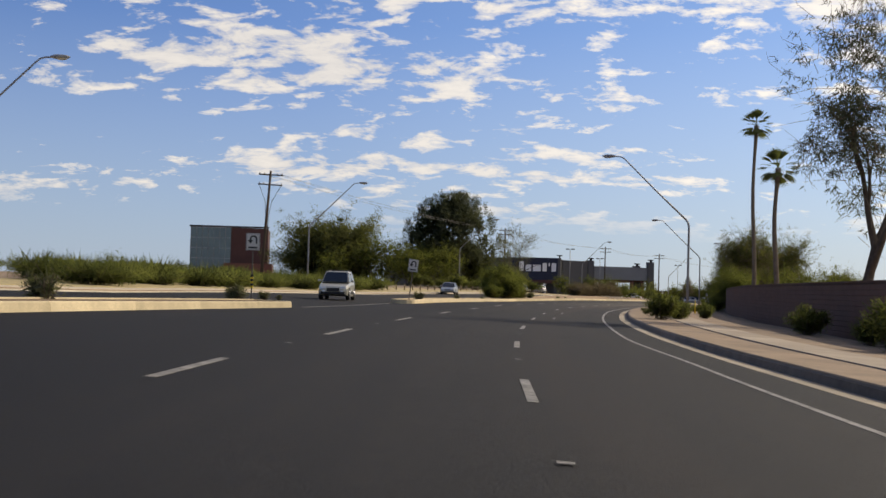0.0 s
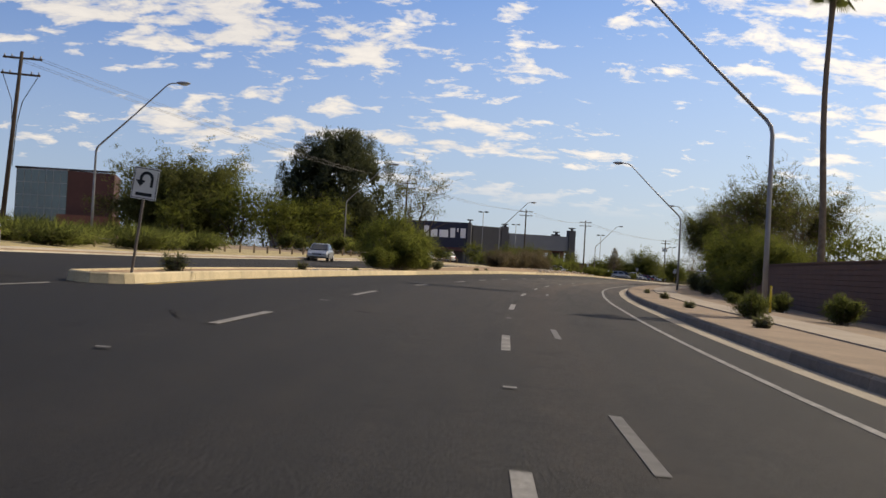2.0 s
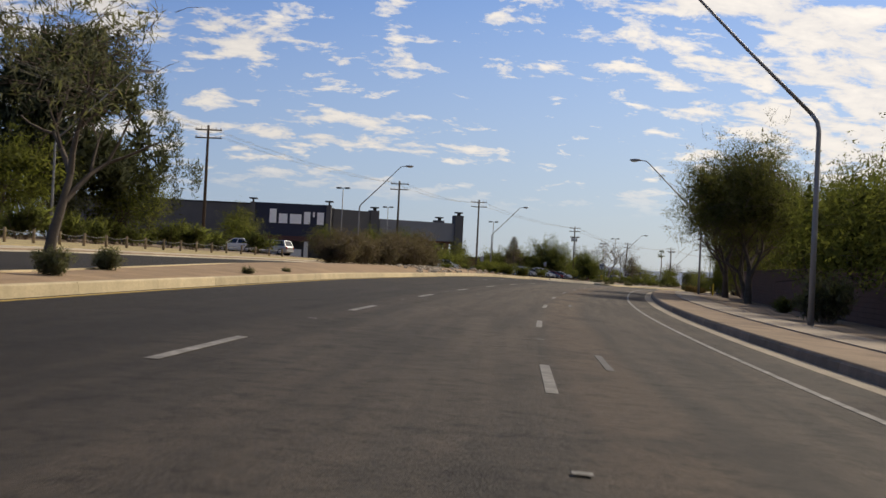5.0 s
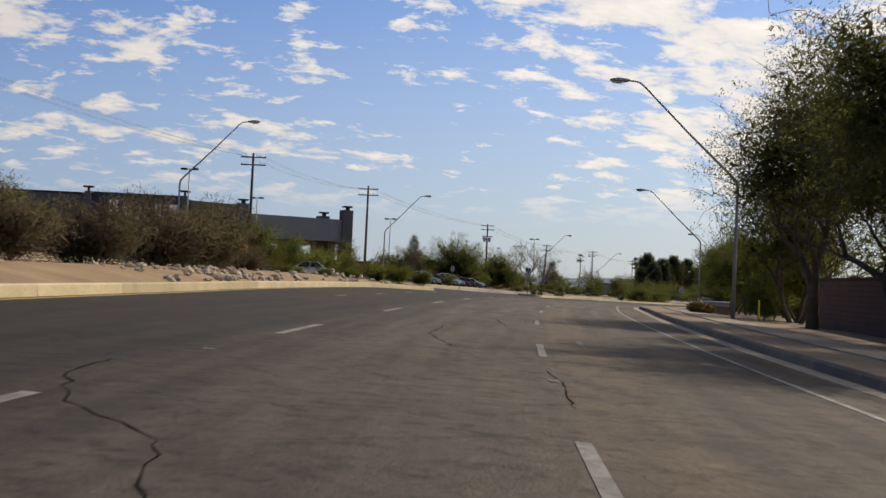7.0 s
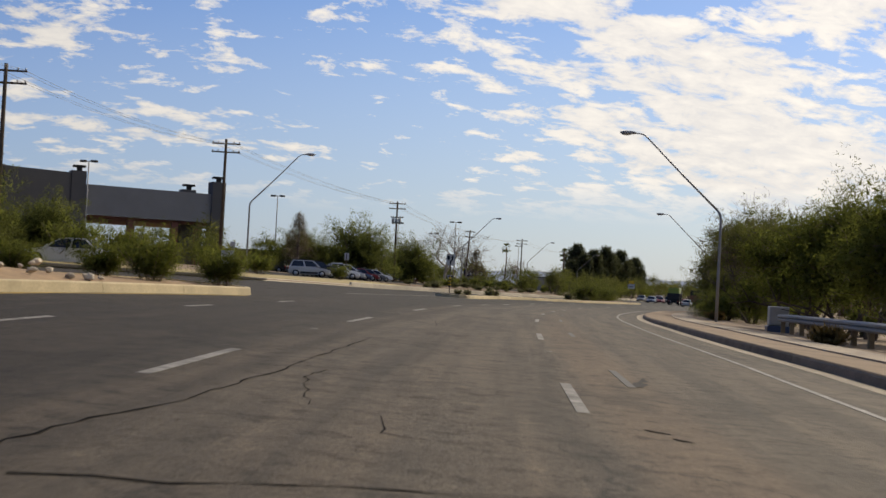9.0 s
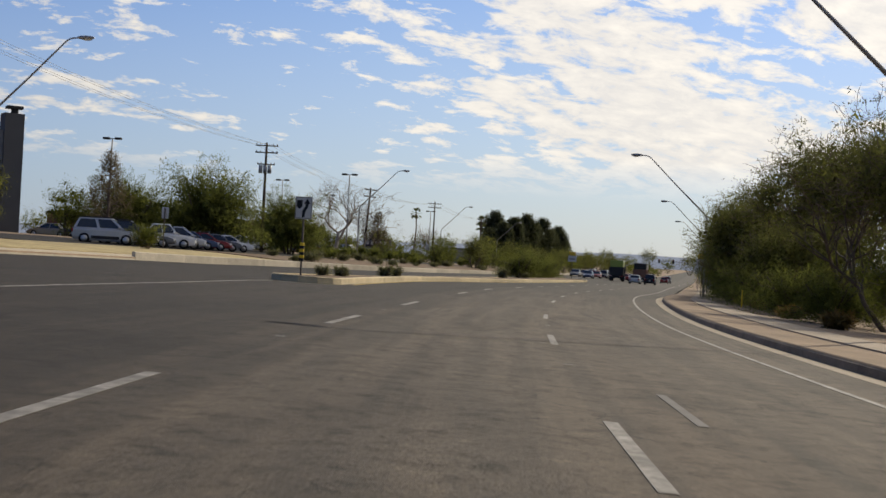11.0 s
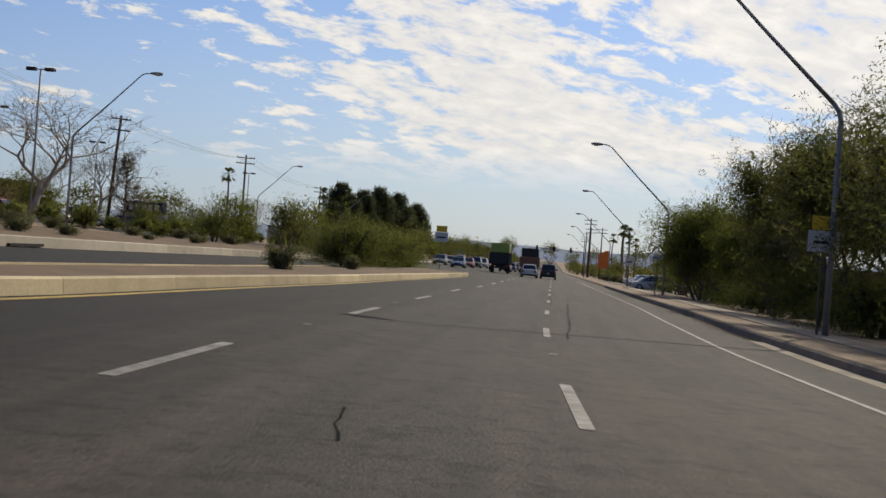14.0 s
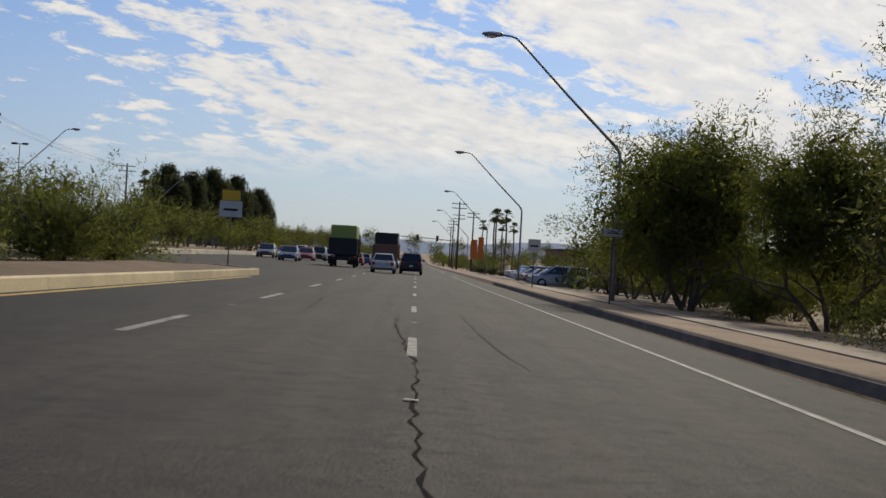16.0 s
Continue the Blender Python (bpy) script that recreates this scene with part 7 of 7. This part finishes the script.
for i, (pts, w) in enumerate((
    (((191.8, -3.34), (190.7, -2.81), (190.5, -2.3)), 0.03),
    (((186, -2.1), (183.1, -1.94), (180.4, -1.97), (178.4, -1.6), (176.7, -1.28)), 0.05),
    (((173.8, 0.0), (171.7, 0.12), (169.4, 0.09)), 0.045),
    (((170, -4.3), (168.4, -4.16), (166.7, -3.52), (165.4, -2.54), (163.5, -2.1)), 0.045),
    (((319.6, -1.7), (318.2, -1.58), (317.9, -2.0)), 0.04),
    (((330.0, -1.3), (330.4, -0.43), (330.9, 0.6), (331, 2.2)), 0.022),
    (((269.0, -4.5), (269.5, -3.35), (270.2, -1.32), (271.0, 1.0), (272.4, 3.2)), 0.035),
)):
    crack(pts, w, seed=i + 7)
for i, (pts, w) in enumerate((
    (((333.7, -5.3), (333.9, -3.6)), 0.09),
    (((282.2, -5.6), (282.1, -4.9)), 0.07),
    (((293.6, 2.0), (293.3, 2.3)), 0.05),
    (((293.2, 2.4), (293.1, 2.8)), 0.05),
    (((213.2, 0.42), (213.0, 0.62)), 0.14),
    (((212.7, 0.58), (212.6, 0.75)), 0.10),
    (((62, -4.6), (60.5, -4.0), (59.8, -3.2)), 0.05),
)):
    crack(pts, w, seed=i + 14)
for i, (pts, w) in enumerate((
    (((66.5, -2.6), (66.0, -2.3)), 0.16),
    (((52, -3.4), (50.8, -2.6)), 0.04),
    (((45, -3.0), (44.2, -2.4)), 0.04),
    (((72, -3.3), (70.5, -2.6), (70.0, -1.8)), 0.035),
    (((236, -3.0), (232, -2.4), (229, -2.2)), 0.03),
    (((349, -2.6), (346.5, -2.4)), 0.03),
    (((382, -2.2), (376, -2.0)), 0.04),
)):
    crack(pts, w, seed=i + 21)
for i, (pts, w) in enumerate((
    (((380, 1.0), (371, 1.1), (366, 1.3)), 0.035),
    (((303.9, 0.8), (304.2, 1.2)), 0.25),
)):
    crack(pts, w, seed=i + 28)
for i, (pts, w) in enumerate(((((303.8, 0.95), (305.2, 1.2), (306.8, 1.5)), 0.32), (((159.0, -3.95), (162.0, -3.85), (165.2, -3.55)), 0.16), (((304.5, -3.3), (308.0, -3.0)), 0.14), (((281.0, 1.6), (286.0, 1.1)), 0.12), (((217.5, 0.9), (219.0, 1.1)), 0.2))):
    crack(pts, w, "road_patch", PATCH, 90 + i, 0.04)
